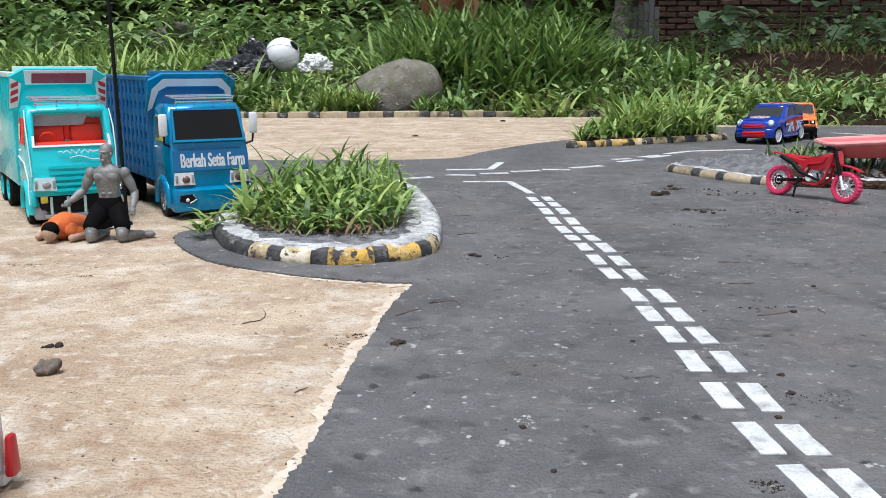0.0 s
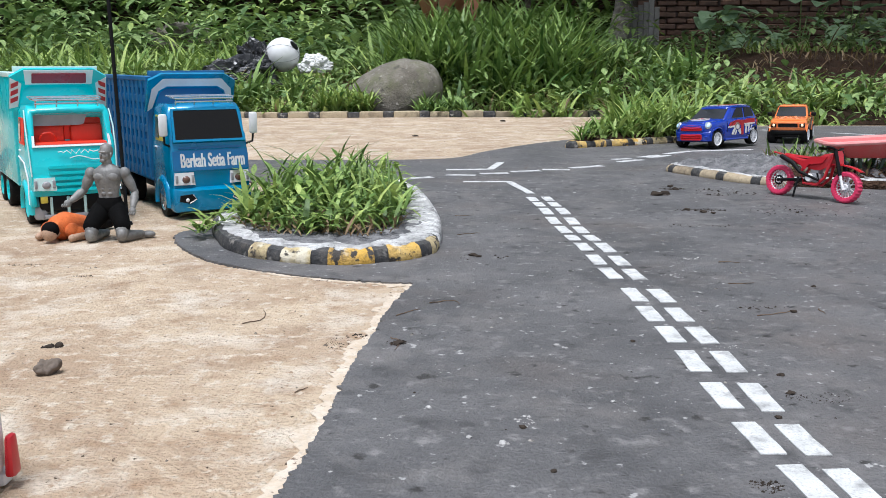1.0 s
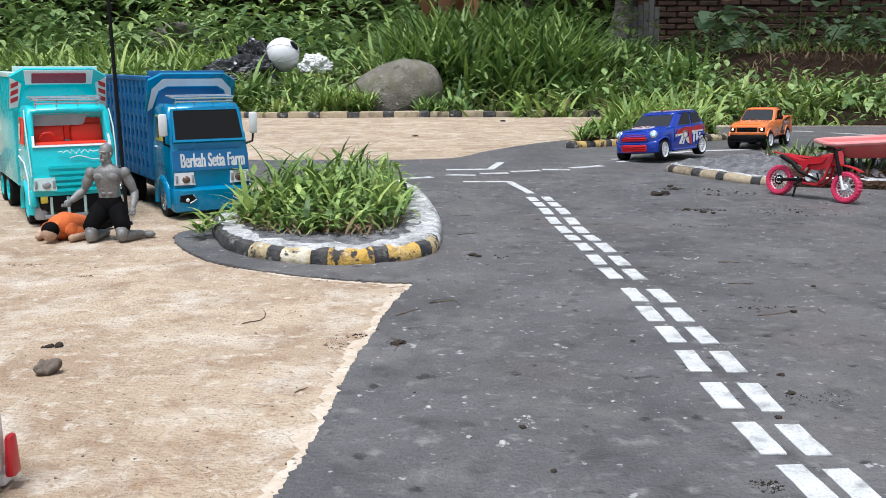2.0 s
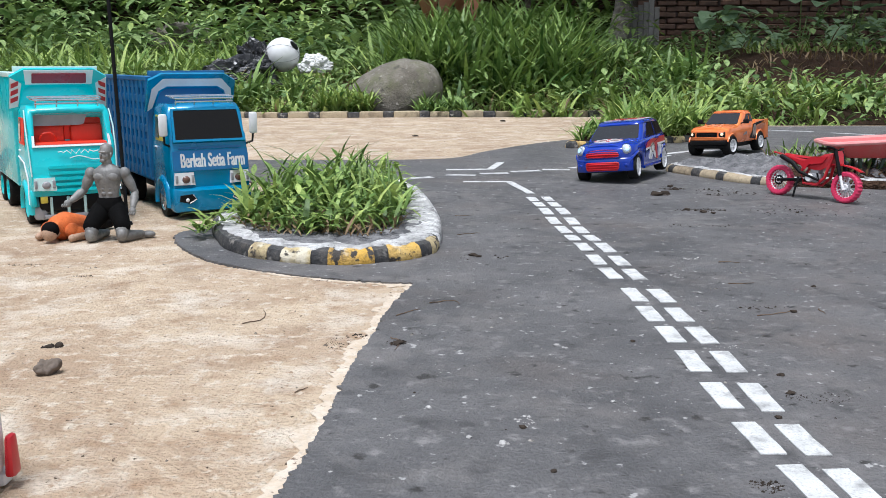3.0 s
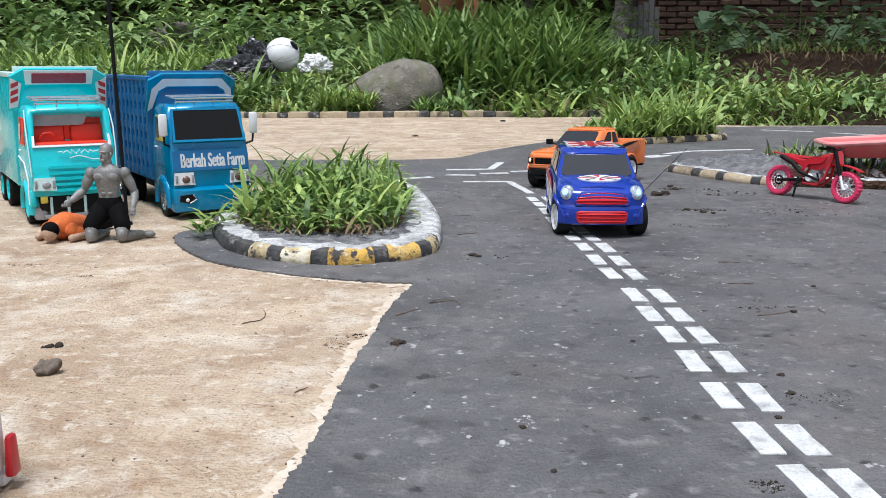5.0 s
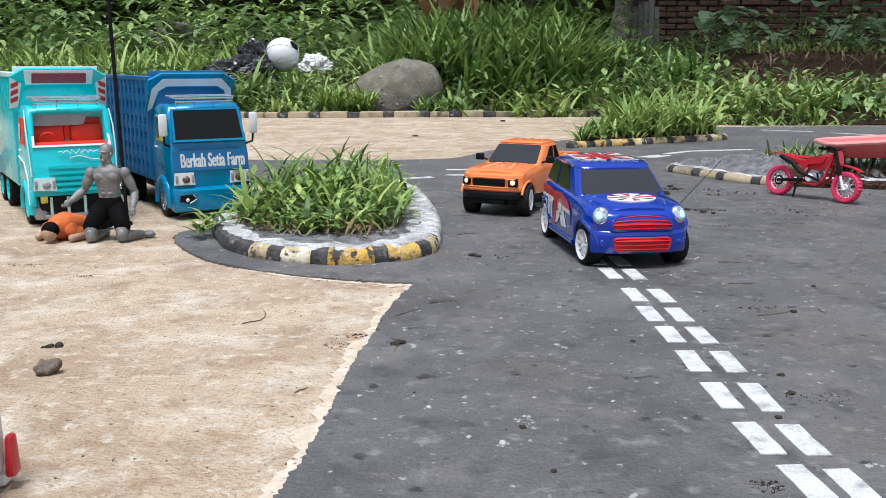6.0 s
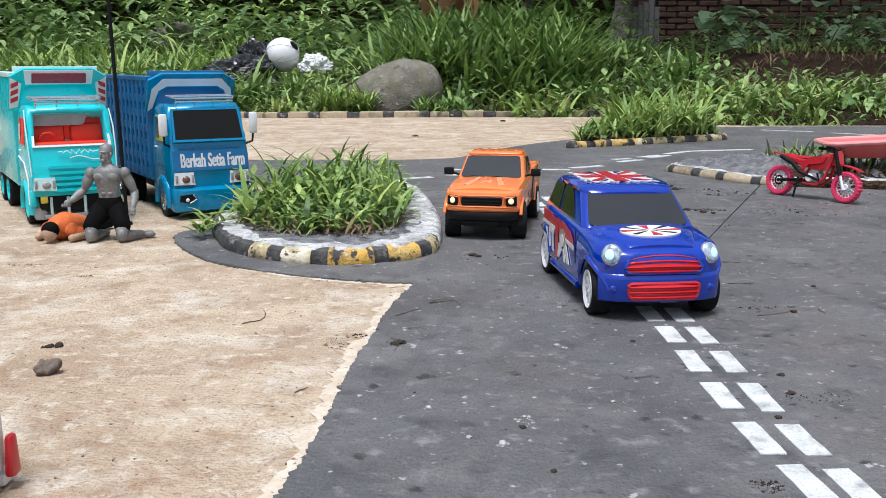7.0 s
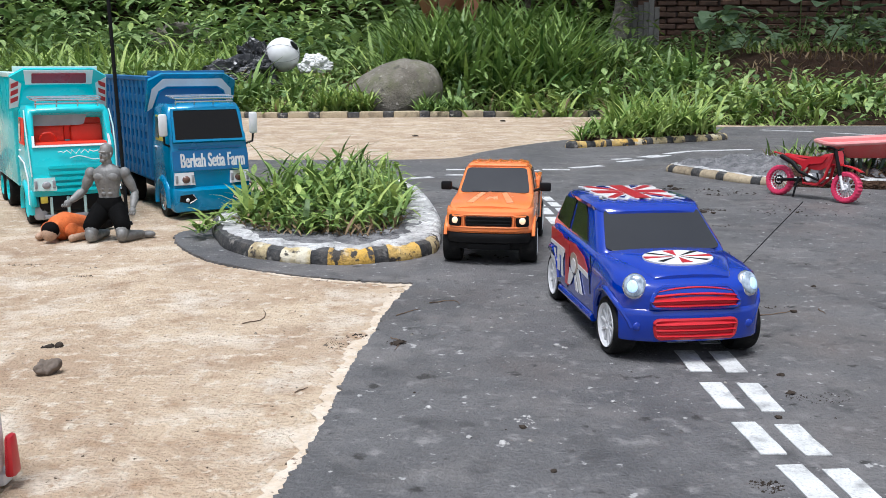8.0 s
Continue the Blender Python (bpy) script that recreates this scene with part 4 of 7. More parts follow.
    # nose: bowed grilles with slats
    def bowed(u, z, lift=0.0):
        k = min(abs(u) / 0.0635, 0.999)
        return Vector((0.096 + 0.0353 * (1 - k ** 2.7) ** (1 / 2.7) + lift - max(0, z - 0.053) * 0.62, u, z))

    for nm, z0, z1, hw0, hw1, count in (("upper_grille", 0.0468, 0.0655, 0.0370, 0.030, 4), ("lower_grille", 0.0225, 0.0368, 0.0325, 0.0345, 3)):
        rim = [(u, v) for u, v in rrect(-1, 1, 0, 1, 0.14, 0.30, 4)]
        bm = bmesh.new()
        add_tube(bm, [bowed(u * lerp(hw0, hw1, v ** 2), lerp(z0, z1, v) - (0.004 * u * u * v if nm == "upper_grille" else 0), 0.0018 if nm == "upper_grille" else 0.0030) for u, v in rim + rim[:1]], 0.0018, 6)
        part(nm + "_frame", bm, M["red"] if nm == "lower_grille" else M["mini_blue"], car)
        bm = bmesh.new()
        cols = []
        for i in range(15):
            f = -1 + 2 * i / 14
            col = []
            for j in range(count * 3 + 1):
                v = j / (count * 3)
                hw = lerp(hw0, hw1, v ** 2) * (1 - 0.06 * abs(2 * v - 1) ** 4)
                z = lerp(z0, z1, v) - (0.004 * f * f * v if nm == "upper_grille" else 0)
                col.append(bm.verts.new(bowed(f * hw, z, (0.0022 if nm == "upper_grille" else 0.0042) + (0.0012 if j % 3 == 1 else -0.0012))))
            cols.append(col)
        for a, b in zip(cols, cols[1:]):
            for j in range(len(a) - 1):
                bm.faces.new((a[j], b[j], b[j + 1], a[j + 1]))
        r = bmesh.ops.extrude_face_region(bm, geom=bm.faces[:])
        bmesh.ops.translate(bm, vec=(-0.006, 0, 0), verts=[v for v in r["geom"] if isinstance(v, bmesh.types.BMVert)])
        part(nm, bm, M["red"], car, "ribbed red plastic grille", smooth=20)
    # bumper: a proud band round the nose below the upper grille
    bm = bmesh.new()
    rings = []
    for i in range(33):
        u = 0.0585 * math.sin(radians(-90 + 180 * i / 32))
        rings.append([bm.verts.new(bowed(u, z, o)) for o, z in ((-0.006, 0.0185), (0.0004, 0.0190), (0.0016, 0.0215), (0.0020, 0.0400), (0.0012, 0.0435), (-0.0006, 0.0452), (-0.006, 0.0452))])
    for a, b in zip(rings, rings[1:]):
        for j in range(6):
            bm.faces.new((a[j], a[j + 1], b[j + 1], b[j]))
        bm.faces.new((a[6], a[0], b[0], b[6]))
    bm.faces.new(rings[0])
    bm.faces.new(rings[-1][::-1])
    part("bumper", bm, M["mini_blue"], car, smooth=40)
    for s in (-1, 1):
        m = Matrix.Translation((0.1190, s * 0.0470, 0.0622)) @ Matrix.Rotation(radians(s * 24), 4, "Z") @ Matrix.Rotation(radians(-24), 4, "Y")
        lamp = part("headlight", add_ball(bmesh.new(), (0, 0, 0), (0.0052, 0.0098, 0.0108), 24, 14, m=m), M["chrome"], car, "lit white headlight")
        part("lens", add_ball(bmesh.new(), m @ Vector((0.0030, 0, 0)), (0.0028, 0.0084, 0.0094), 24, 14, m=m.to_3x3().to_4x4()), M["headlamp_glass"], lamp)
        part("bulb", add_ball(bmesh.new(), m @ Vector((0.0050, 0.001 * s, -0.001)), (0.0012, 0.0046, 0.0054), 16, 10, m=m.to_3x3().to_4x4()), M["lit_lamp"], lamp)
        fl = bowed(s * 0.0465, 0.031, 0.0022)
        part("fog_lamp", add_ball(bmesh.new(), fl, (0.0014, 0.0036, 0.0036), 12, 8), M["mini_blue"], car)
        part("tail_lamp", box(-0.1255, -0.112, s * 0.048 - 0.006, s * 0.048 + 0.006, 0.055, 0.072, bevel=0.002), M["red"], car)
    part("antenna", tube([(0.045, 0.060, 0.044), (0.046, 0.093, 0.080), (0.047, 0.128, 0.117)], 0.0004, 6), M["black"], car, "thin black wire antenna")
    wheels = []
    for x, fr in ((ax, True), (-ax, False)):
        for s in (-1, 1):
            place = (x, s * 0.0525, 0.024)
            wheels.append((make_wheel(car, place, 0.024, 0.0185, 0.020, s, M["white"], 10), place, fr))
    return car, wheels


def build_pickup():
    car = thing("toy_pickup", "bright orange toy pickup truck with black bumper and stickers", "toy truck", pose(1.3, 3.13, ROAD_Z, 0, 0, -125))
    ax = 0.09

    def sec(s):
        x, w, zs, zb = s
        return [(x, 0.0, zb), (x, w * 0.93, zb), (x, w, zb + 0.006), (x, w, zs - 0.014), (x, w * 0.985, zs - 0.006), (x, w * 0.92, zs), (x, w * 0.5, zs + 0.002), (x, 0.0, zs + 0.003)]

    st = smooth_through([(0.000, 0.052, 0.076, 0.030), (0.04, 0.0525, 0.075, 0.030), (0.085, 0.0525, 0.0725, 0.034), (0.106, 0.0515, 0.0700, 0.036), (0.114, 0.048, 0.0675, 0.038)], 4)
    body = part("bonnet", loft(st, sec), M["orange"], car, smooth=40)
    st = [(-0.062, 0.052, 0.078, 0.030), (-0.03, 0.052, 0.077, 0.030), (0.001, 0.052, 0.076, 0.030)]
    body2 = part("body", loft(st, sec), M["orange"], car, smooth=40)
    bm = bmesh.new()
    for a in ((-0.150, -0.060, -0.0525, -0.046, 0.032, 0.083), (-0.150, -0.060, 0.046, 0.0525, 0.032, 0.083), (-0.150, -0.143, -0.047, 0.047, 0.034, 0.082), (-0.148, -0.060, -0.047, 0.047, 0.050, 0.056)):
        add_box(bm, *a, bevel=0.002)
    bed = part("cargo_bed", bm, M["orange"], car)

    def arch(x):
        out = []
        for s in (-1, 1):
            b = bmesh.new()
            add_lathe(b, [(0.0005, 0.0), (0.0275, 0.0), (0.0275, 0.03), (0.0005, 0.03)], 24)
            bmesh.ops.transform(b, matrix=Matrix.Translation((x, 0.033 if s > 0 else -0.063, 0.026)), verts=b.verts)
            out.append(b)
        return out
    carve(body, arch(ax))
    carve(bed, arch(-ax))
    part("underside", box(-0.14, 0.115, -0.040, 0.040, 0.018, 0.036, bevel=0.004), M["black"], car)
    def front(y, r=0.0525, x0=0.098, dx=0.030):
        k = min(abs(y) / r, 0.999)
        return x0 + dx * (1 - k ** 3.2) ** (1 / 3.2)

    def band(prof, half, count=28):
        """A band swept round the nose: prof gives (outward, height) pairs."""
        bm = bmesh.new()
        rings = []
        for i in range(count + 1):
            y = half * math.sin(radians(-90 + 180 * i / count))
            rings.append([bm.verts.new((front(y) + o, y, z)) for o, z in prof])
        n = len(prof)
        for a, b in zip(rings, rings[1:]):
            for j in range(n):
                bm.faces.new((a[j], a[(j + 1) % n], b[(j + 1) % n], b[j]))
        bm.faces.new(rings[0])
        bm.faces.new(rings[-1][::-1])
        return bm

    part("front_fascia", band([(-0.012, 0.040), (-0.001, 0.040), (0.0012, 0.0425), (0.0012, 0.0455), (-0.0010, 0.0475), (-0.0016, 0.0605), (-0.0030, 0.0650), (-0.0075, 0.0675), (-0.016, 0.0680)], 0.0515), M["orange"], car, smooth=40)
    part("front_bumper", band([(-0.014, 0.0265), (-0.004, 0.0265), (-0.0005, 0.0285), (0.0006, 0.0335), (0.0002, 0.0385), (-0.002, 0.0408), (-0.014, 0.0408)], 0.0505), M["black"], car, "black plastic bumper", smooth=40)
    part("skid_plate", box(0.104, 0.1225, -0.026, 0.026, 0.0190, 0.0270, bevel=0.002), M["black"], car)
    part("rear_bumper", box(-0.158, -0.148, -0.046, 0.046, 0.026, 0.038, bevel=0.003), M["black"], car)
    bm, q = frustum((-0.064, 0.046, 0.050, 0.071), (-0.052, 0.000, 0.0415, 0.1065), 0.007)
    part("cabin", bm, M["orange"], car, smooth=40)
    part("roof", box(-0.053, 0.002, -0.040, 0.040, 0.1045, 0.1095, bevel=0.003, taper=0.06), M["orange"], car)
    part("windscreen", slab(q["front"], rrect(0.05, 0.95, 0.15, 0.92, 0.06, 0.08), 0.0012), M["window"], car, "dark glossy windscreen")
    part("rear_window", slab(q["back"], rrect(0.12, 0.88, 0.2, 0.86, 0.07), 0.0012), M["window"], car)
    for side in ("left", "right"):
        s = 1 if side == "left" else -1
        f = (lambda u: u) if s > 0 else (lambda u: 1 - u)
        for pts in ([(f(0.27), 0.22), (f(0.60), 0.22), (f(0.60), 0.86), (f(0.42), 0.86)], [(f(0.68), 0.28), (f(0.88), 0.30), (f(0.84), 0.84), (f(0.68), 0.86)]):
            part("side_window", slab(q[side], pts if s > 0 else pts[::-1], 0.0012), M["smoke_glass"], car)
        y = s * 0.0527
        quad = [(0.05, y, 0.032), (-0.145, y, 0.032), (-0.145, y, 0.083), (0.05, y, 0.083)] if s > 0 else [(-0.145, y, 0.032), (0.05, y, 0.032), (0.05, y, 0.083), (-0.145, y, 0.083)]

        def stick(pts, mt, lift):
            p2 = [(f(u), v) for u, v in pts]
            part("sticker", slab(quad, p2 if s > 0 else p2[::-1], 0.0004, lift), M[mt], car)

        stick([(0.36, 0.12), (0.62, 0.02), (0.56, 0.30), (0.60, 0.86), (0.48, 0.80), (0.46, 0.5)], "black", -0.0001)
        stick([(0.46, 0.80), (0.70, 0.92), (0.88, 0.94), (0.74, 0.82), (0.60, 0.74)], "black", 0.0001)
        for k in range(4):
            stick([(0.47 + 0.03 * k, 0.62 + 0.05 * (k % 2)), (0.50 + 0.03 * k, 0.66), (0.49 + 0.03 * k, 0.30), (0.46 + 0.03 * k, 0.14 + 0.1 * (k % 2))], "sticker_tan", 0.0004)
        stick(oval(0.53, 0.70, 0.04, 0.10, 14), "sticker_tan", 0.0006)
        stick([(0.14, 0.30), (0.28, 0.34), (0.26, 0.50), (0.20, 0.44)], "sticker_tan", 0.0002)
        part("door_handle", box(-0.030, -0.020, s * 0.0515 - 0.001, s * 0.0515 + 0.0015, 0.0745, 0.0765, bevel=0.0006), M["orange"], car)
        mir = part("mirror", box(0.024, 0.031, s * 0.063 - 0.007, s * 0.063 + 0.007, 0.078, 0.089, bevel=0.002), M["black"], car, "black wing mirror")
        part("mirror_arm", tube([(0.026, s * 0.048, 0.078), (0.027, s * 0.058, 0.0815)], 0.0016, 8), M["black"], mir)
        hm = Matrix.Translation((0.1222, s * 0.0398, 0.0546)) @ Matrix.Rotation(radians(s * 22), 4, "Z") @ Matrix.Rotation(radians(-6), 4, "Y")
        hl = part("headlight", box(-0.008, 0.0030, -0.0078, 0.0078, -0.0066, 0.0066, bevel=0.0020, m=hm), M["black"], car, "black headlight housing with a lit lamp")
        part("bulb", add_ball(bmesh.new(), hm @ Vector((0.0030, -s * 0.0010, 0.0)), (0.0018, 0.0040, 0.0040), 14, 10, m=hm.to_3x3().to_4x4()), M["warm_lamp"], hl, "lit warm headlight bulb")
        part("fender_flare", tube([(ax + 0.0285 * math.cos(radians(a)), s * 0.0525, 0.026 + 0.0285 * math.sin(radians(a))) for a in range(20, 176, 13)], 0.0022, 8), M["orange"], car)
        part("fender_flare", tube([(-ax + 0.0285 * math.cos(radians(a)), s * 0.0525, 0.026 + 0.0285 * math.sin(radians(a))) for a in range(10, 171, 13)], 0.0022, 8), M["orange"], car)
    bm = box(0.118, 0.1284, -0.0275, 0.0275, 0.0482, 0.0600, bevel=0.002)
    gr = part("grille", bm, M["black"], car, "black slatted grille")
    for k in range(3):
        part("slat", box(0.1274, 0.1294, -0.026, 0.026, 0.0495 + 0.004 * k, 0.0515 + 0.004 * k, bevel=0.0006), M["black"], gr)
    # raised orange surround of the grille and lamps
    for z in (0.0468, 0.0618):
        part("grille_surround", tube([(front(y) + 0.0006, y, z - (0.002 if abs(y) > 0.031 and z > 0.05 else 0.0)) for y in [-0.046 + 0.092 * k / 20 for k in range(21)]], 0.0013, 6), M["orange"], car)
    for s in (-1, 1):
        part("grille_surround", tube([(front(0.0295) + 0.0006, s * 0.0292, 0.0468), (front(0.0295) + 0.0004, s * 0.0298, 0.0615)], 0.0012, 6), M["orange"], car)
        part("wiper", tube([(0.0462, s * 0.012 - 0.016, 0.0790), (0.0450, s * 0.012 + 0.004, 0.0785)], 0.0006, 5), M["black"], car)
    # bonnet stripes, their peach also painting in the pale sheen there, and roof ribs
    hq = [(0.108, -0.05, 0.0718), (0.108, 0.05, 0.0718), (0.048, 0.05, 0.0775), (0.048, -0.05, 0.0775)]
    for pts in ([(0.22, 0.1), (0.30, 0.06), (0.40, 0.92), (0.34, 0.95)], [(0.70, 0.06), (0.78, 0.1), (0.66, 0.95), (0.60, 0.92)], [(0.42, 0.30), (0.58, 0.34), (0.56, 0.60), (0.45, 0.52)]):
        part("sticker", slab(hq, pts, 0.0012, 0.0002), M["sticker_peach_sheen"], car)
    for k in range(5):
        part("roof_rib", box(-0.048, -0.006, -0.028 + 0.014 * k - 0.0022, -0.028 + 0.014 * k + 0.0022, 0.109, 0.1107, bevel=0.0008), M["orange"], car)
    wheels = []
    for x, fr in ((ax, True), (-ax, False)):
        for s in (-1, 1):
            place = (x, s * 0.0455, 0.025)
            wheels.append((make_wheel(car, place, 0.025, 0.0165, 0.022, s, M["white"], 6), place, fr))
    return car, wheels


def build_truck(name, label, m, paint, box_paint, kind):
    """Toy lorry: forward-control cab, high slatted cargo box with a visor, roof rack, six wheels. Origin under the front axle."""
    tr = thing(name, label, "toy truck", m)
    blue = kind == "blue"
    W = 0.064
    # cab shell with a windscreen opening
    st = smooth_through([(-0.052, W, 0.176, 0.030), (-0.02, W, 0.177, 0.030), (0.018, W, 0.176, 0.026), (0.034, W * 0.985, 0.150, 0.024), (0.043, W * 0.97, 0.118, 0.022), (0.050, W * 0.95, 0.085, 0.020)], 4)

    def sec(s):
        x, w, zt, zb = s
        zb = zb if blue or x < -0.03 else 0.046
        wt = w * (0.93 if zt > 0.14 else 0.97)
        return [(x, 0, zb), (x, w * 0.95, zb), (x, w, zb + 0.006), (x, w, min(0.10, zt - 0.01)), (x, wt, zt - 0.006), (x, wt * 0.93, zt), (x, 0, zt + 0.002)]
    cab = part("cab", loft(st, sec), M[paint], tr, smooth=42)
    A, B, C, D = (0.0445, -0.060, 0.116), (0.0445, 0.060, 0.116), (0.0225, 0.056, 0.170), (0.0225, -0.056, 0.170)
    fq = (A, B, C, D)
    # windscreen: recessed for the open teal cab, tinted for the blue one
    if blue:
        part("windscreen", slab(fq, rrect(0.05, 0.95, 0.10, 0.92, 0.04, 0.06), 0.0030, 0.0030), M["smoke_glass"], tr, "dark tinted windscreen")
        bm = bmesh.new()
        for pts in ([(0.02, 0.04), (0.98, 0.04), (0.98, 0.10), (0.02, 0.10)], [(0.02, 0.92), (0.98, 0.92), (0.98, 0.97), (0.02, 0.97)], [(0.02, 0.1), (0.05, 0.1), (0.05, 0.92), (0.02, 0.92)], [(0.95, 0.1), (0.98, 0.1), (0.98, 0.92), (0.95, 0.92)]):
            add_slab(bm, fq, pts, 0.0070)
        part("windscreen_frame", bm, M["blue_truck"], tr)
    else:
        cut = bmesh.new()
        add_slab(cut, fq, rrect(0.06, 0.94, 0.08, 0.92, 0.03, 0.05), 0.05, -0.032)
        carve(cab, [cut])
        bm = bmesh.new()
        add_box(bm, -0.008, 0.006, -0.055, 0.055, 0.105, 0.1665, bevel=0.005)
        for s in (-0.028, 0.028):
            add_box(bm, 0.002, 0.012, s - 0.024, s + 0.024, 0.105, 0.150, bevel=0.006)
        part("seat", bm, M["seat_red"], tr, "bright red seats")
        part("dashboard", box(0.004, 0.036, -0.054, 0.054, 0.112, 0.124, bevel=0.004), M["seat_red"], tr)
        part("steering_wheel", tube([(0.018 + 0.004 * math.sin(a), -0.03 + 0.012 * math.cos(a), 0.128 + 0.010 * math.sin(a)) for a in [k * math.pi / 8 for k in range(17)]], 0.0016, 6), M["seat_red"], tr)
        part("headliner", slab(((0.010, -0.052, 0.148), (0.010, 0.022, 0.148), (0.010, 0.030, 0.170), (0.010, -0.056, 0.170)), rrect(0, 1, 0, 1, 0.12), 0.002, 0.008), M["grey_plastic"], tr)
        bm = bmesh.new()
        for pts in ([(0.03, 0.03), (0.97, 0.03), (0.97, 0.08), (0.03, 0.08)], [(0.03, 0.92), (0.97, 0.92), (0.97, 0.97), (0.03, 0.97)], [(0.03, 0.08), (0.06, 0.08), (0.06, 0.92), (0.03, 0.92)], [(0.94, 0.08), (0.97, 0.08), (0.97, 0.92), (0.94, 0.92)]):
            add_slab(bm, fq, pts, 0.003, -0.001)
        part("windscreen_frame", bm, M["white"], tr, "white windscreen edging")
        for s in (-1, 1):
            part("edging", tube([(0.020, s * 0.0605, 0.172), (0.036, s * 0.0622, 0.146), (0.0455, s * 0.0618, 0.116), (0.0510, s * 0.0605, 0.076)], 0.0011, 6), M["teal_light"], tr)
            part("edging", tube([(-0.036, s * 0.0655, 0.100), (0.020, s * 0.0655, 0.094), (0.036, s * 0.0640, 0.070), (0.038, s * 0.0650, 0.034)], 0.0012, 6), M["white"], tr)
    # doors: window, handle
    for s in (-1, 1):
        y = s * (W + 0.0002)
        quad = [(0.028, y, 0.10), (-0.040, y, 0.10), (-0.040, s * 0.0605, 0.168), (0.022, s * 0.0605, 0.168)]
        if s < 0:
            quad = [quad[1], quad[0], quad[3], quad[2]]
        f = (lambda u: u) if s > 0 else (lambda u: 1 - u)
        pts = [(f(0.08), 0.30), (f(0.82), 0.30), (f(0.82), 0.88), (f(0.12), 0.88)]
        dw = part("door_window", slab(quad, pts if s > 0 else pts[::-1], 0.0012), M["yellow"] if blue else M["seat_red"], tr, "window opening with the coloured cab lining behind")
        pts = [(f(0.50), 0.36), (f(0.78), 0.36), (f(0.78), 0.84), (f(0.50), 0.84)]
        part("pane", slab(quad, pts if s > 0 else pts[::-1], 0.0008, 0.0012), M["window"], dw)
        part("door_handle", box(-0.034, -0.022, y - 0.001, y + 0.0018, 0.108, 0.111, bevel=0.0008), M["white"], tr)
        # rounded fender over the front wheel
        bm = bmesh.new()
        rings = []
        for a in range(-12, 193, 12):
            c, n = math.cos(radians(a)), math.sin(radians(a))
            rings.append([bm.verts.new((r * c, s * yy, 0.0265 + r * n)) for r, yy in ((0.0320, 0.046), (0.0320, 0.0672), (0.0335, 0.0685), (0.0375, 0.0675), (0.0415, 0.0635), (0.0415, 0.046))])
        for a, b in zip(rings, rings[1:]):
            for k in range(6):
                bm.faces.new((a[k], a[(k + 1) % 6], b[(k + 1) % 6], b[k]))
        bm.faces.new(rings[0])
        bm.faces.new(rings[-1][::-1])
        part("fender", bm, M[paint], tr, smooth=50)
        # wheel arch lip
        part("mudguard", tube([(0.0 + 0.034 * math.cos(radians(a)), s * 0.062, 0.026 + 0.034 * math.sin(radians(a))) for a in range(-5, 186, 10)], 0.0035, 8), M[paint], tr)
        if blue:
            mi = part("mirror", box(0.044, 0.051, s * 0.0715 - 0.0065, s * 0.0715 + 0.0065, 0.130, 0.164, bevel=0.003), M["white"], tr, "white wing mirror")
            part("mirror_arm", tube([(0.040, s * 0.060, 0.114), (0.046, s * 0.070, 0.118), (0.0475, s * 0.071, 0.132)], 0.0018, 8), M["black"], mi)
        hl = part("headlight", slab(((0.0515, s * 0.044 - 0.016, 0.054), (0.0515, s * 0.044 + 0.016, 0.054), (0.0500, s * 0.044 + 0.016, 0.0735), (0.0500, s * 0.044 - 0.016, 0.0735)),
                                    [(0.05 if s > 0 else 0.0, 0.05), (1.0, 0.0) if s < 0 else (1.0, 0.08), (0.95, 1.0), (0.05, 1.0)] if s < 0 else [(0.0, 0.0), (1.0, 0.05), (0.95, 1.0), (0.05, 1.0)], 0.004), M["white"] if blue else M["teal_light"], tr, "headlight with pale surround")
        part("bulb", add_ball(bmesh.new(), (0.055, s * 0.042, 0.0630), (0.003, 0.0062, 0.0058), 16, 10), M["lens_brown"] if blue else M["grey_plastic"], hl)
        for k in range(2):
            part("indicator", box(0.0525, 0.0565, s * 0.044 + (-0.0145 if k else 0.0105), s * 0.044 + (-0.0105 if k else 0.0145), 0.058, 0.070, bevel=0.001), M["grey_plastic"], hl)
    # front panel
    pq = ((0.0520, -0.060, 0.074), (0.0520, 0.060, 0.074), (0.0455, 0.0595, 0.116), (0.0455, -0.0595, 0.116))
    if blue:
        part("front_panel", slab(pq, rrect(0.0, 1.0, 0.05, 0.78, 0.05, 0.06), 0.0014), M["blue_box"], tr)
        part("panel_rib", slab(pq, rrect(0.08, 0.92, 0.84, 0.92, 0.03, 0.03), 0.0012), M["blue_box"], tr)
        n = (Vector(pq[1]) - Vector(pq[0])).cross(Vector(pq[3]) - Vector(pq[0])).normalized()
        c = sum((Vector(v) for v in pq), Vector()) / 4 + n * 0.0017 + Vector((0, 0.003, -0.0045))
        upv = (Vector(pq[3]) - Vector(pq[0])).normalized()
        mx = Matrix.Translation(c) @ Matrix((Vector((0, 1, 0)), upv, n)).transposed().to_4x4()
        for dx in (-0.0005, 0.0, 0.0005):
            lettering("lettering", "Berkah Setia Farm", 0.0300, Matrix.Translation((0, 0, 0)) @ mx @ Matrix.Translation((dx, 0, abs(dx) * 0.1)), M["sticker_white"], tr, 0.465)
    else:
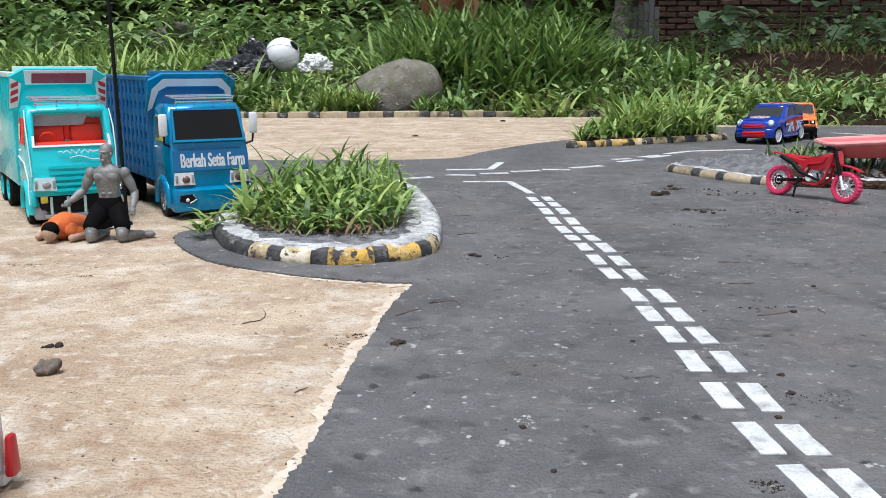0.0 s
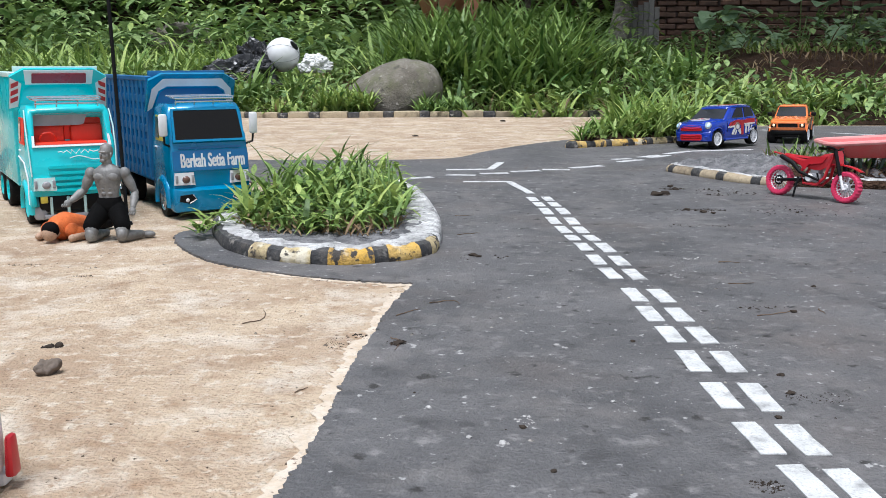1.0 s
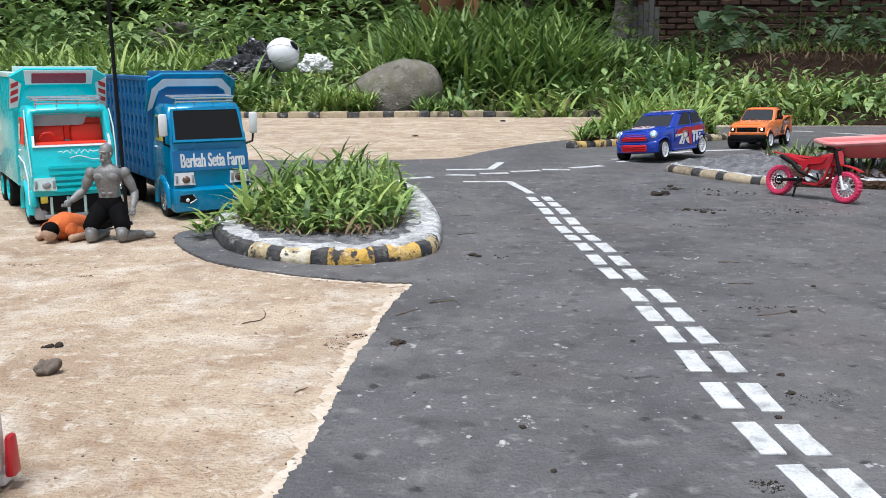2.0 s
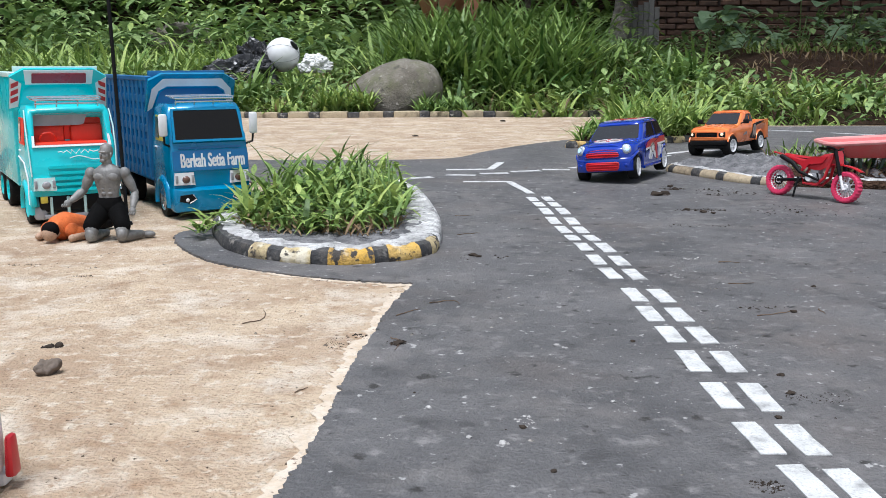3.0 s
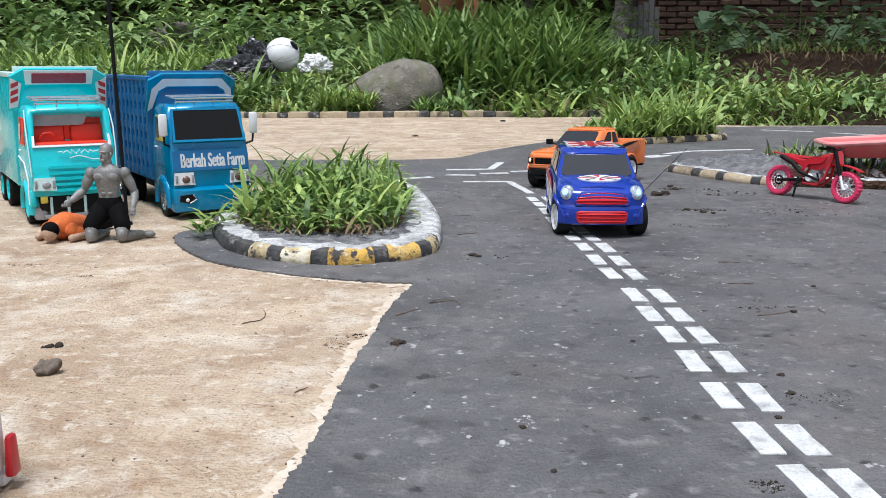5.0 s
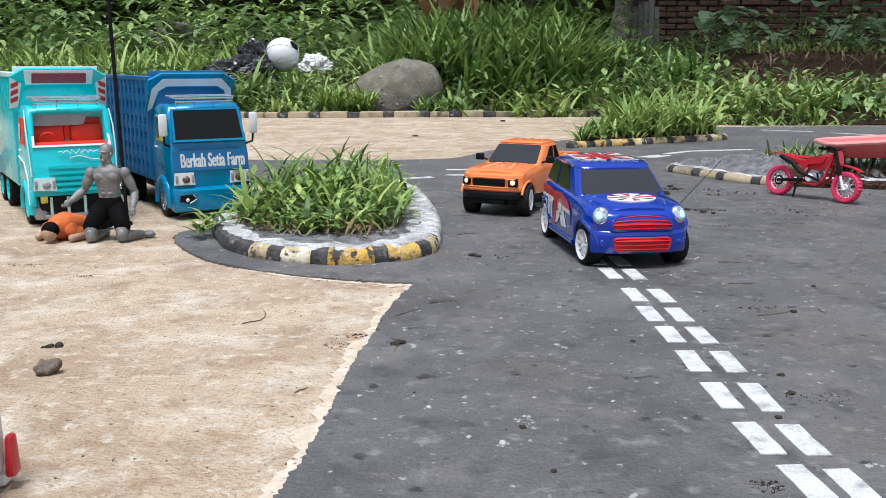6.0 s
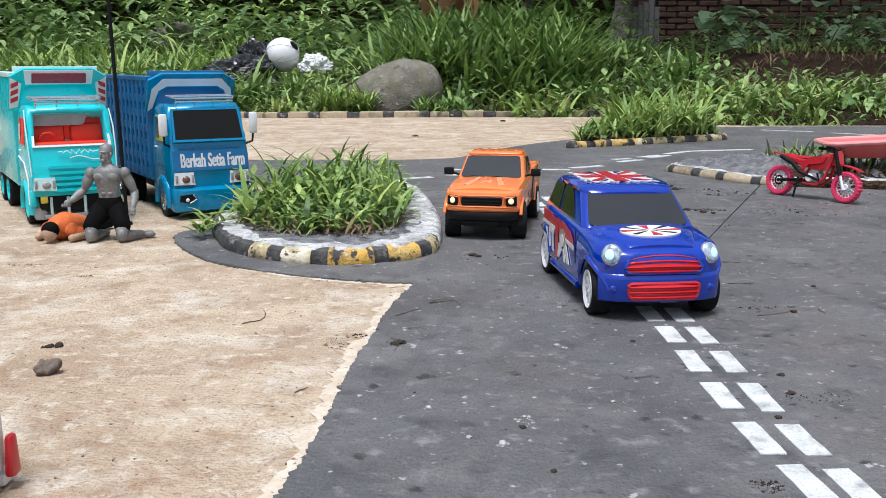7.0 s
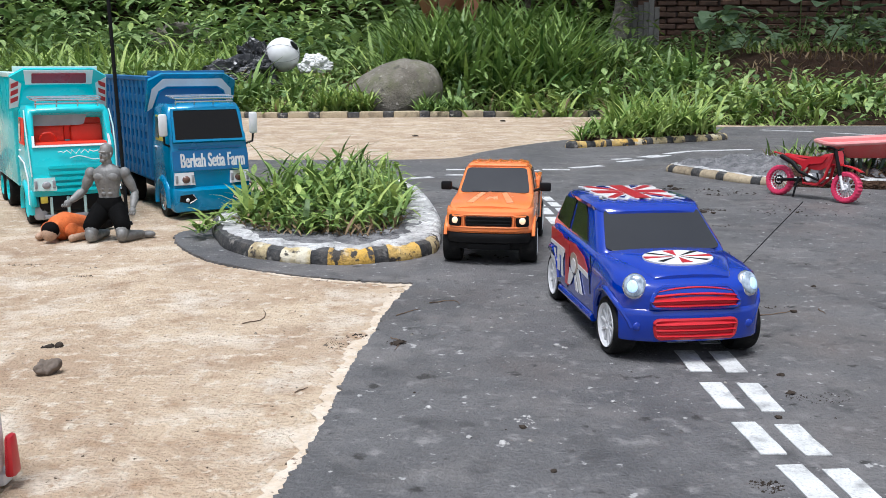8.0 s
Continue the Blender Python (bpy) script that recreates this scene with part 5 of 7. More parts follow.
        for k in range(5):
            u0, u1 = 0.30 - 0.02 * k, 0.97 - 0.015 * k
            part("grille_bar", slab(((0.0520, -0.060, 0.046), (0.0520, 0.060, 0.046), (0.0490, 0.0595, 0.096), (0.0490, -0.0595, 0.096)), rrect(u0 * 0.4 + 0.1, u1, 0.12 + 0.17 * k, 0.21 + 0.17 * k, 0.03, 0.03), 0.0035), M["teal"], tr)
        # unreadable script: a wavy row of strokes
        bm = bmesh.new()
        add_tube(bm, [(0.0492, -0.022 + 0.0042 * k + 0.0015 * math.sin(k * 2.1), 0.1105 + 0.0032 * math.sin(k * 2.9)) for k in range(15)], 0.0008, 6)
        add_tube(bm, [(0.0500, -0.006 + 0.0035 * k, 0.101 + 0.003 * math.sin(k * 0.45)) for k in range(14)], 0.0007, 6)
        part("script_bars", bm, M["sticker_white"], tr)
    # bumper
    bm = bmesh.new()
    if blue:
        stb = smooth_through([(0.020, 0.064, 0.052, 0.016), (0.045, 0.064, 0.051, 0.013), (0.056, 0.060, 0.049, 0.013), (0.061, 0.050, 0.046, 0.015)], 4)
        part("bumper", loft(stb, lambda s: [(s[0], 0, s[3]), (s[0], s[1] * 0.95, s[3]), (s[0], s[1], s[3] + 0.006), (s[0], s[1], s[2] - 0.006), (s[0], s[1] * 0.96, s[2]), (s[0], 0, s[2])]), M[paint], tr)
        for s in (-1, 1):
            bq = ((0.0585, s * 0.041 - 0.014, 0.024), (0.0585, s * 0.041 + 0.014, 0.024), (0.0585, s * 0.041 + 0.014, 0.042), (0.0585, s * 0.041 - 0.014, 0.042))
            fog = part("fog_lamp", slab(bq, [(0.05, 0.5), (0.4, 0.1), (1.0, 0.35), (0.95, 0.85), (0.3, 0.95)] if s > 0 else [(0.0, 0.35), (0.6, 0.1), (0.95, 0.5), (0.7, 0.95), (0.05, 0.85)], 0.003), M["black"], tr)
            part("trim", tube([Vector((0.0622, s * (0.030 + 0.004), 0.040)), Vector((0.0622, s * 0.029, 0.033)), Vector((0.0622, s * 0.040, 0.027))], 0.0009, 6), M["sticker_white"], fog)
            part("bulb", add_ball(bmesh.new(), (0.0615, s * 0.043, 0.032), (0.002, 0.003, 0.003), 12, 8), M["white"], fog)
        part("bumper_crease", tube([(0.0600, -0.055 + 0.110 * k / 16, 0.030 - 0.012 * math.cos((k / 8 - 1) * 1.4)) for k in range(17)], 0.0012, 6), M[paint], tr)
    else:
        for s in (-1, 1):
            part("side_bumper", box(0.030, 0.050, s * 0.060 - 0.005, s * 0.060 + 0.005, 0.030, 0.056, bevel=0.004, taper=0.1), M["teal"], tr)
            part("step", box(0.022, 0.046, s * 0.050 - 0.009, s * 0.050 + 0.009, 0.010, 0.030, bevel=0.004), M["grey_plastic"], tr)
            part("marker_lamp", box(0.047, 0.053, s * 0.046 - 0.005, s * 0.046 + 0.005, 0.036, 0.046, bevel=0.001), M["yellow"], tr)
        part("lower_frame", box(0.020, 0.046, -0.052, 0.052, 0.022, 0.046, bevel=0.002), M["black"], tr)
        for k in range(4):
            part("frame_post", box(0.044, 0.049, -0.036 + 0.024 * k - 0.002, -0.036 + 0.024 * k + 0.002, 0.018, 0.044, bevel=0.0008), M["teal_light"], tr)
        part("bumper_bar", box(0.046, 0.050, -0.046, 0.046, 0.012, 0.018, bevel=0.001), M["grey_plastic"], tr)
    # roof rack of chrome rails
    rack = part("roof_rack", tube([(0.018, -0.050, 0.188), (0.030, -0.046, 0.186), (0.030, 0.046, 0.186), (0.018, 0.050, 0.188)], 0.0016, 8), M["chrome"], tr, "chrome rail roof rack")
    for pts in ([(0.028, -0.046, 0.181), (0.030, 0.0, 0.181), (0.028, 0.046, 0.181)], [(0.0, -0.050, 0.190), (0.020, -0.050, 0.188)], [(0.0, 0.050, 0.190), (0.020, 0.050, 0.188)], [(0.0, -0.052, 0.190), (0.0, 0.052, 0.190)], [(0.012, -0.05, 0.1885), (0.012, 0.05, 0.1885)]):
        part("rail", tube(pts, 0.0014, 8), M["chrome"], rack)
    for y in (-0.044, -0.015, 0.015, 0.044):
        part("rail_foot", tube([(0.024, y, 0.176), (0.029, y, 0.187)], 0.0012, 6), M["chrome"], rack)
    # cargo box with slats and square openings along its upper side
    bx0, bx1, bh = -0.36, -0.056, 0.216 if blue else 0.223
    bm = bmesh.new()
    add_box(bm, bx0, bx1, -0.066, 0.066, 0.052, 0.058, bevel=0.001)
    add_box(bm, bx1 - 0.006, bx1, -0.066, 0.066, 0.056, bh, bevel=0.001)
    add_box(bm, bx0, bx0 + 0.006, -0.066, 0.066, 0.056, bh, bevel=0.001)
    part("cargo_box", bm, M[box_paint], tr)
    for s in (-1, 1):
        y0, y1 = sorted((s * 0.0605, s * 0.066))
        if not blue:
            part("side_panel", box(bx0 + 0.002, bx1 - 0.002, *sorted((s * 0.0600, s * 0.0668)), 0.0555, bh - 0.003, bevel=0.0012), M["teal"], tr)
        for k in range(7 if blue else 0):
            z0 = 0.058 + k * (bh - 0.062) / 6.5
            part("side_slat", box(bx0, bx1 - 0.004, y0, y1, z0, z0 + 0.0125, bevel=0.001, seg=1), M[box_paint], tr)
        for k in range(11 if blue else 0):
            x = bx0 + 0.006 + k * (bx1 - bx0 - 0.014) / 10
            ys = sorted((s * 0.0595, s * 0.0675))
            part("side_post", box(x - 0.0065, x + 0.0065, *ys, 0.055, bh + 0.002, bevel=0.001, seg=1), M[box_paint], tr)
        part("lining", box(bx0 + 0.004, bx1 - 0.004, *sorted((s * 0.0592, s * 0.0602)), 0.056, 0.10, bevel=0.0), M[box_paint], tr)
        part("top_rail", box(bx0, bx1, *sorted((s * 0.058, s * 0.0685)), bh - 0.004, bh + 0.004, bevel=0.0015, seg=1), M["teal_light"] if not blue else M[box_paint], tr)
    # visor board over the cab: light arch on blue, red panel on teal
    dv = -0.012 if blue else -0.004
    vq = ((-0.050, -0.072, 0.178 + dv * 0.5), (-0.050, 0.072, 0.178 + dv * 0.5), (-0.026, 0.070, 0.236 + dv), (-0.026, -0.070, 0.236 + dv))
    bm = bmesh.new()
    add_slab(bm, vq, [(0.0, -0.15), (0.10, 0.0), (0.14, 0.45), (0.22, 0.60), (0.78, 0.60), (0.86, 0.45), (0.90, 0.0), (1.0, -0.15), (1.0, 0.8), (0.86, 1.0), (0.14, 1.0), (0.0, 0.8)], 0.006, -0.003)
    vis = part("visor", bm, M[paint if blue else "teal"], tr)
    part("visor_back", slab(vq, [(0.04, -0.1), (0.96, -0.1), (0.96, 0.7), (0.04, 0.7)], 0.003, -0.020), M[paint], vis)
    if blue:
        part("visor_stripe", slab(vq, [(0.02, -0.12), (0.07, -0.02), (0.12, 0.50), (0.21, 0.64), (0.79, 0.64), (0.88, 0.50), (0.93, -0.02), (0.98, -0.12), (0.955, 0.55), (0.84, 0.86), (0.16, 0.86), (0.045, 0.55)], 0.0012, 0.003), M["white"], vis, "pale arched stripe")
    else:
        part("visor_stripe", slab(vq, [(0.16, 0.60), (0.84, 0.60), (0.86, 0.98), (0.14, 0.98)], 0.0012, 0.003), M["white"], vis)
        part("visor_panel", slab(vq, rrect(0.22, 0.78, 0.64, 0.90, 0.01, 0.02), 0.0014, 0.0042), M["panel_red"], vis, "dark red visor panel")
        for s in (0, 1):
            f = (lambda u: u) if not s else (lambda u: 1 - u)
            pts = [(f(0.005), -0.05), (f(0.09), 0.0), (f(0.12), 0.62), (f(0.005), 0.78)]
            part("lamp_board", slab(vq, pts if not s else pts[::-1], 0.0012, 0.003), M["white"], vis)
            for k in range(3):
                pts = [(f(0.015), 0.10 + 0.2 * k), (f(0.085), 0.18 + 0.2 * k), (f(0.09), 0.30 + 0.2 * k), (f(0.015), 0.22 + 0.2 * k)]
                part("marker_lamp", slab(vq, pts if not s else pts[::-1], 0.001, 0.0042), M["red"], vis)
    # raised front flap of the box
    part("box_flap", box(bx1 - 0.02, bx1 - 0.004, -0.060, 0.064, bh, bh + 0.012, bevel=0.001), M[box_paint] if blue else M["teal_light"], tr)
    # chassis and wheels
    part("chassis", box(bx0, 0.03, -0.03, 0.03, 0.024, 0.05, bevel=0.003), M["black"], tr)
    for x, ys in ((0.0, (0.053,)), (-0.22, (0.053,)), (-0.30, (0.053,))):
        for y in ys:
            for s in (-1, 1):
                make_wheel(tr, (x, s * y, 0.0275), 0.0275, 0.0175, 0.022, s, M["chrome"] if blue else M["teal"], 8)
    return tr


def build_bike():
    """Toy trail bike, nose along +x, origin on the ground between the wheels."""
    bk = thing("toy_motorbike", "red toy trail motorbike with pink tyres on its stand", "toy motorbike", pose(0.653, 1.676, ROAD_Z, -7, 0, -55))
    R = 0.0275
    for x in (-0.0665, 0.0665):
        hub = make_wheel(bk, (x, 0, R), R, 0.0195, 0.014, -1, M["white"], 1, M["pink_red"], 0.08, True)
        for ch in list(hub.children):
            if ch.name.startswith("rim"):
                bpy.data.objects.remove(ch)
        bm = bmesh.new()
        ring = [(0.0195 * math.cos(a), 0, 0.0195 * math.sin(a)) for a in [k * math.pi / 16 for k in range(33)]]
        add_tube(bm, ring, 0.0024, 8)
        part("rim", bm, M["white"], hub)
        for k in range(16):
            a, b = k * math.pi / 8, k * math.pi / 8 + (0.5 if k % 2 else -0.5)
            part("spoke", tube([(0.004 * math.cos(b), 0.004 * (-1) ** k, 0.004 * math.sin(b)), (0.0185 * math.cos(a), 0, 0.0185 * math.sin(a))], 0.0009, 5), M["white"], hub)
        part("brake_disc", add_lathe(bmesh.new(), [(0.002, -0.003), (0.009, -0.003), (0.009, -0.004), (0.002, -0.004)], 18), M["black"] if x < 0 else M["grey_plastic"], hub)
    # tank and seat: one long swept body
    st = smooth_through([(-0.066, 0.003, 0.073, 0.070), (-0.045, 0.008, 0.0745, 0.062), (-0.015, 0.009, 0.069, 0.056), (0.006, 0.011, 0.073, 0.052), (0.024, 0.012, 0.081, 0.055), (0.036, 0.007, 0.083, 0.066)], 4)
    part("bodywork", loft(st, lambda s: [(s[0], 0, s[3]), (s[0], s[1] * 0.8, s[3]), (s[0], s[1], lerp(s[3], s[2], 0.5)), (s[0], s[1] * 0.7, s[2]), (s[0], 0, s[2] + 0.001)]), M["red"], bk)
    part("seat", loft(smooth_through([(-0.060, 0.005, 0.0765), (-0.03, 0.007, 0.0745), (0.0, 0.006, 0.0735)], 4), lambda s: [(s[0], 0, s[2] - 0.005), (s[0], s[1], s[2] - 0.003), (s[0], s[1] * 0.8, s[2]), (s[0], 0, s[2] + 0.001)]), M["red"], bk)
    for s in (-1, 1):
        part("side_panel", slab(((-0.05, s * 0.0095, 0.045), (0.034, s * 0.0125, 0.045), (0.034, s * 0.0125, 0.08), (-0.05, s * 0.0095, 0.08)) if s < 0 else ((0.034, 0.0125, 0.045), (-0.05, 0.0095, 0.045), (-0.05, 0.0095, 0.08), (0.034, 0.0125, 0.08)),
                                [(0.02, 0.75), (0.35, 0.35), (0.45, 0.15), (0.55, 0.45), (0.85, 0.55), (0.97, 0.9), (0.6, 0.85), (0.4, 0.6)] if s < 0 else [(0.98, 0.75), (0.6, 0.6), (0.4, 0.85), (0.03, 0.9), (0.15, 0.55), (0.45, 0.45), (0.55, 0.15), (0.65, 0.35)], 0.0015), M["red"], bk)
        part("fork_leg", tube([(0.0665, s * 0.0095, 0.022), (0.056, s * 0.0095, 0.050)], 0.0024, 8), M["white"], bk)
        part("fork_tube", tube([(0.0570, s * 0.0095, 0.046), (0.042, s * 0.0095, 0.088)], 0.0032, 8), M["black"], bk)
        part("swingarm", tube([(-0.0665, s * 0.009, R), (-0.018, s * 0.008, 0.033)], 0.0026, 8), M["black"], bk)
        part("handlebar_end", tube([(0.040, s * 0.002, 0.0885), (0.038, s * 0.014, 0.092), (0.034, s * 0.024, 0.093)], 0.0022, 8), M["black"], bk)
    part("engine", add_box(box(-0.006, 0.018, -0.010, 0.010, 0.030, 0.046, bevel=0.003), -0.002, 0.014, -0.008, 0.008, 0.045, 0.056, bevel=0.002), M["grey_plastic"], bk, "pale grey engine block")
    part("clutch_cover", add_lathe(bmesh.new(), [(0.0005, -0.0135), (0.006, -0.0135), (0.0075, -0.011), (0.0075, -0.008), (0.0005, -0.008)], 18), M["white"], bk).matrix_basis = Matrix.Translation((-0.001, 0, 0.037))
    for s in (-1, 1):
        part("frame_tube", tube([(0.036, s * 0.006, 0.078), (0.028, s * 0.009, 0.040), (0.014, s * 0.009, 0.026), (-0.012, s * 0.009, 0.027), (-0.020, s * 0.009, 0.045), (-0.010, s * 0.009, 0.064)], 0.0028, 8), M["red"], bk)
    part("exhaust", tube([(0.014, -0.011, 0.046), (0.02, -0.012, 0.034), (-0.02, -0.013, 0.046), (-0.035, -0.013, 0.060), (-0.062, -0.013, 0.071)], [0.002, 0.002, 0.003, 0.0042, 0.0042], 10), M["black"], bk)
    part("front_fender", loft(smooth_through([(0.036, 0.006, 0.0655), (0.055, 0.0085, 0.066), (0.075, 0.0085, 0.0635), (0.093, 0.006, 0.057)], 4), lambda s: [(s[0], 0, s[2] - 0.0018), (s[0], s[1], s[2] - 0.0028), (s[0], s[1], s[2] - 0.0012), (s[0], 0, s[2])]), M["red"], bk)
    part("rear_fender", loft(smooth_through([(-0.086, 0.004, 0.079), (-0.07, 0.006, 0.0765), (-0.05, 0.007, 0.072)], 4), lambda s: [(s[0], 0, s[2] - 0.0018), (s[0], s[1], s[2] - 0.0028), (s[0], s[1], s[2] - 0.0012), (s[0], 0, s[2])]), M["red"], bk)
    part("number_board", slab(((0.050, -0.008, 0.066), (0.050, 0.008, 0.066), (0.044, 0.008, 0.088), (0.044, -0.008, 0.088)), rrect(0, 1, 0, 1, 0.25), 0.0015), M["red"], bk)
    part("kickstand", tube([(-0.024, -0.008, 0.036), (-0.024, -0.013, 0.018), (-0.024, -0.0165, 0.0005)], 0.002, 6), M["black"], bk)
    part("foot_peg", tube([(-0.018, -0.008, 0.030), (-0.018, -0.019, 0.031)], 0.0015, 6), M["black"], bk)
    return bk


def build_barrow():
    """Toy wheelbarrow: deep tapered tub on dark green legs and one wheel."""
    wb = thing("toy_wheelbarrow", "faded red plastic toy wheelbarrow tub on dark green legs", "toy wheelbarrow", pose(0.862, 1.90, 0.018, 0, 0, -6) @ Matrix.Diagonal((1.0, 1.0, 0.87, 1.0)))
    bm = bmesh.new()
    rings = []
    for z, x0, x1, w in ((0.044, -0.058, 0.060, 0.030), (0.046, -0.062, 0.064, 0.034), (0.080, -0.098, 0.100, 0.052), (0.084, -0.104, 0.106, 0.056), (0.086, -0.104, 0.106, 0.056), (0.082, -0.094, 0.096, 0.048), (0.050, -0.058, 0.060, 0.030)):
        ring = [bm.verts.new((lerp(x0, x1, 0.5) + (x1 - x0) / 2 * u, w * v, z + 0.006 * u * (z - 0.04) / 0.04)) for u, v in rrect(-1, 1, -1, 1, 0.22, 0.4, 4)]
        rings.append(ring)
    for a, b in zip(rings, rings[1:]):
        for i in range(len(a)):
            bm.faces.new((a[i], a[(i + 1) % len(a)], b[(i + 1) % len(a)], b[i]))
    bm.faces.new(rings[0][::-1])
    bm.faces.new(rings[-1])
    part("tub", bm, M["tub_red"], wb, "faded red tub")
    rim = rrect(-1, 1, -1, 1, 0.22, 0.4, 4)
    part("rim", tube([(0.001 + 0.105 * u, 0.056 * v, 0.083 + 0.007 * u) for u, v in rim + rim[:1]], 0.0052, 8), M["tub_rim_lit"], wb, "rolled rim, coloured paler pink for the light on it")
    for s in (-1, 1):
        part("leg", tube([(-0.035, s * 0.024, 0.046), (-0.030, s * 0.026, 0.002), (0.0, s * 0.026, 0.002), (0.012, s * 0.024, 0.046)], 0.0042, 8), M["dark_green"], wb)
        part("shaft", tube([(0.10, s * 0.010, 0.016), (0.02, s * 0.022, 0.044), (-0.10, s * 0.03, 0.060)], 0.0035, 8), M["dark_green"], wb)
    make_wheel(wb, (0.105, 0, 0.016), 0.018, 0.011, 0.012, -1, M["dark_green"], 5)
    return wb


def build_van():
    """White toy van whose tail corner reaches into view beside the yard."""
    vn = thing("toy_van", "white toy van with a red tail light parked on concrete", "toy van", pose(-0.2560, 0.455, 0.0, 0, 0, 0))
    st = smooth_through([(-0.16, 0.052, 0.080, 0.012), (-0.15, 0.056, 0.088, 0.010), (0.0, 0.058, 0.090, 0.009), (0.050, 0.058, 0.089, 0.009), (0.060, 0.056, 0.084, 0.011)], 4)
    bm = loft(st, lambda s: [(s[0], 0, s[3]), (s[0], s[1] * 0.96, s[3]), (s[0], s[1], s[3] + 0.006), (s[0], s[1] * 0.99, 0.045), (s[0], s[1] * 0.93, s[2] - 0.008), (s[0], s[1] * 0.86, s[2]), (s[0], 0, s[2] + 0.001)])
    bmesh.ops.transform(bm, matrix=Matrix.Translation((-0.0525, 0, 0)) @ Matrix.Rotation(radians(90), 4, "Z"), verts=bm.verts)
    part("body", bm, M["white"], vn)
    bm = box(0.0062, 0.0125, 0.050, 0.0615, 0.008, 0.033, bevel=0.0025, taper=0.25)
    part("tail_light", bm, M["red"], vn, "red plastic tail light")
    part("rear_bumper", box(-0.105, 0.0055, 0.052, 0.066, 0.001, 0.010, bevel=0.003), M["white"], vn)
    for s in (-0.105, 0.0):
        make_wheel(vn, (s, 0.02, 0.016), 0.016, 0.010, 0.012, 1 if s else 1, M["grey_plastic"], 6)
    for c in vn.children:
        if c.name.startswith("wheel"):
            c.matrix_basis = c.matrix_basis @ Matrix.Rotation(radians(90), 4, "Z")
    return vn


MINI, MINI_WHEELS = build_mini()
PICKUP, PICKUP_WHEELS = build_pickup()
build_truck("toy_lorry", "deep blue toy cattle lorry with white lettering", pose(-0.389, 1.530, 0.0, 0, 0, -59), "blue_truck", "blue_box", "blue")
build_truck("toy_lorry", "turquoise toy lorry with open red cab interior", pose(-0.577, 1.462, 0.0, 0, 0, -59), "teal", "teal", "teal")
build_bike()
build_barrow()
build_van()


# ---- dolls: one plain mesh each ----
def limb(bm, a, b, r0, r1, mi=0, seg=12):
    a, b = Vector(a), Vector(b)
    add_tube(bm, [a, a.lerp(b, 0.3), a.lerp(b, 0.7), b], [r0, lerp(r0, r1, 0.2) * 1.12, lerp(r0, r1, 0.75) * 1.05, r1], seg, mi)
    add_ball(bm, a, r0, 12, 8, mi)
    add_ball(bm, b, r1, 12, 8, mi)


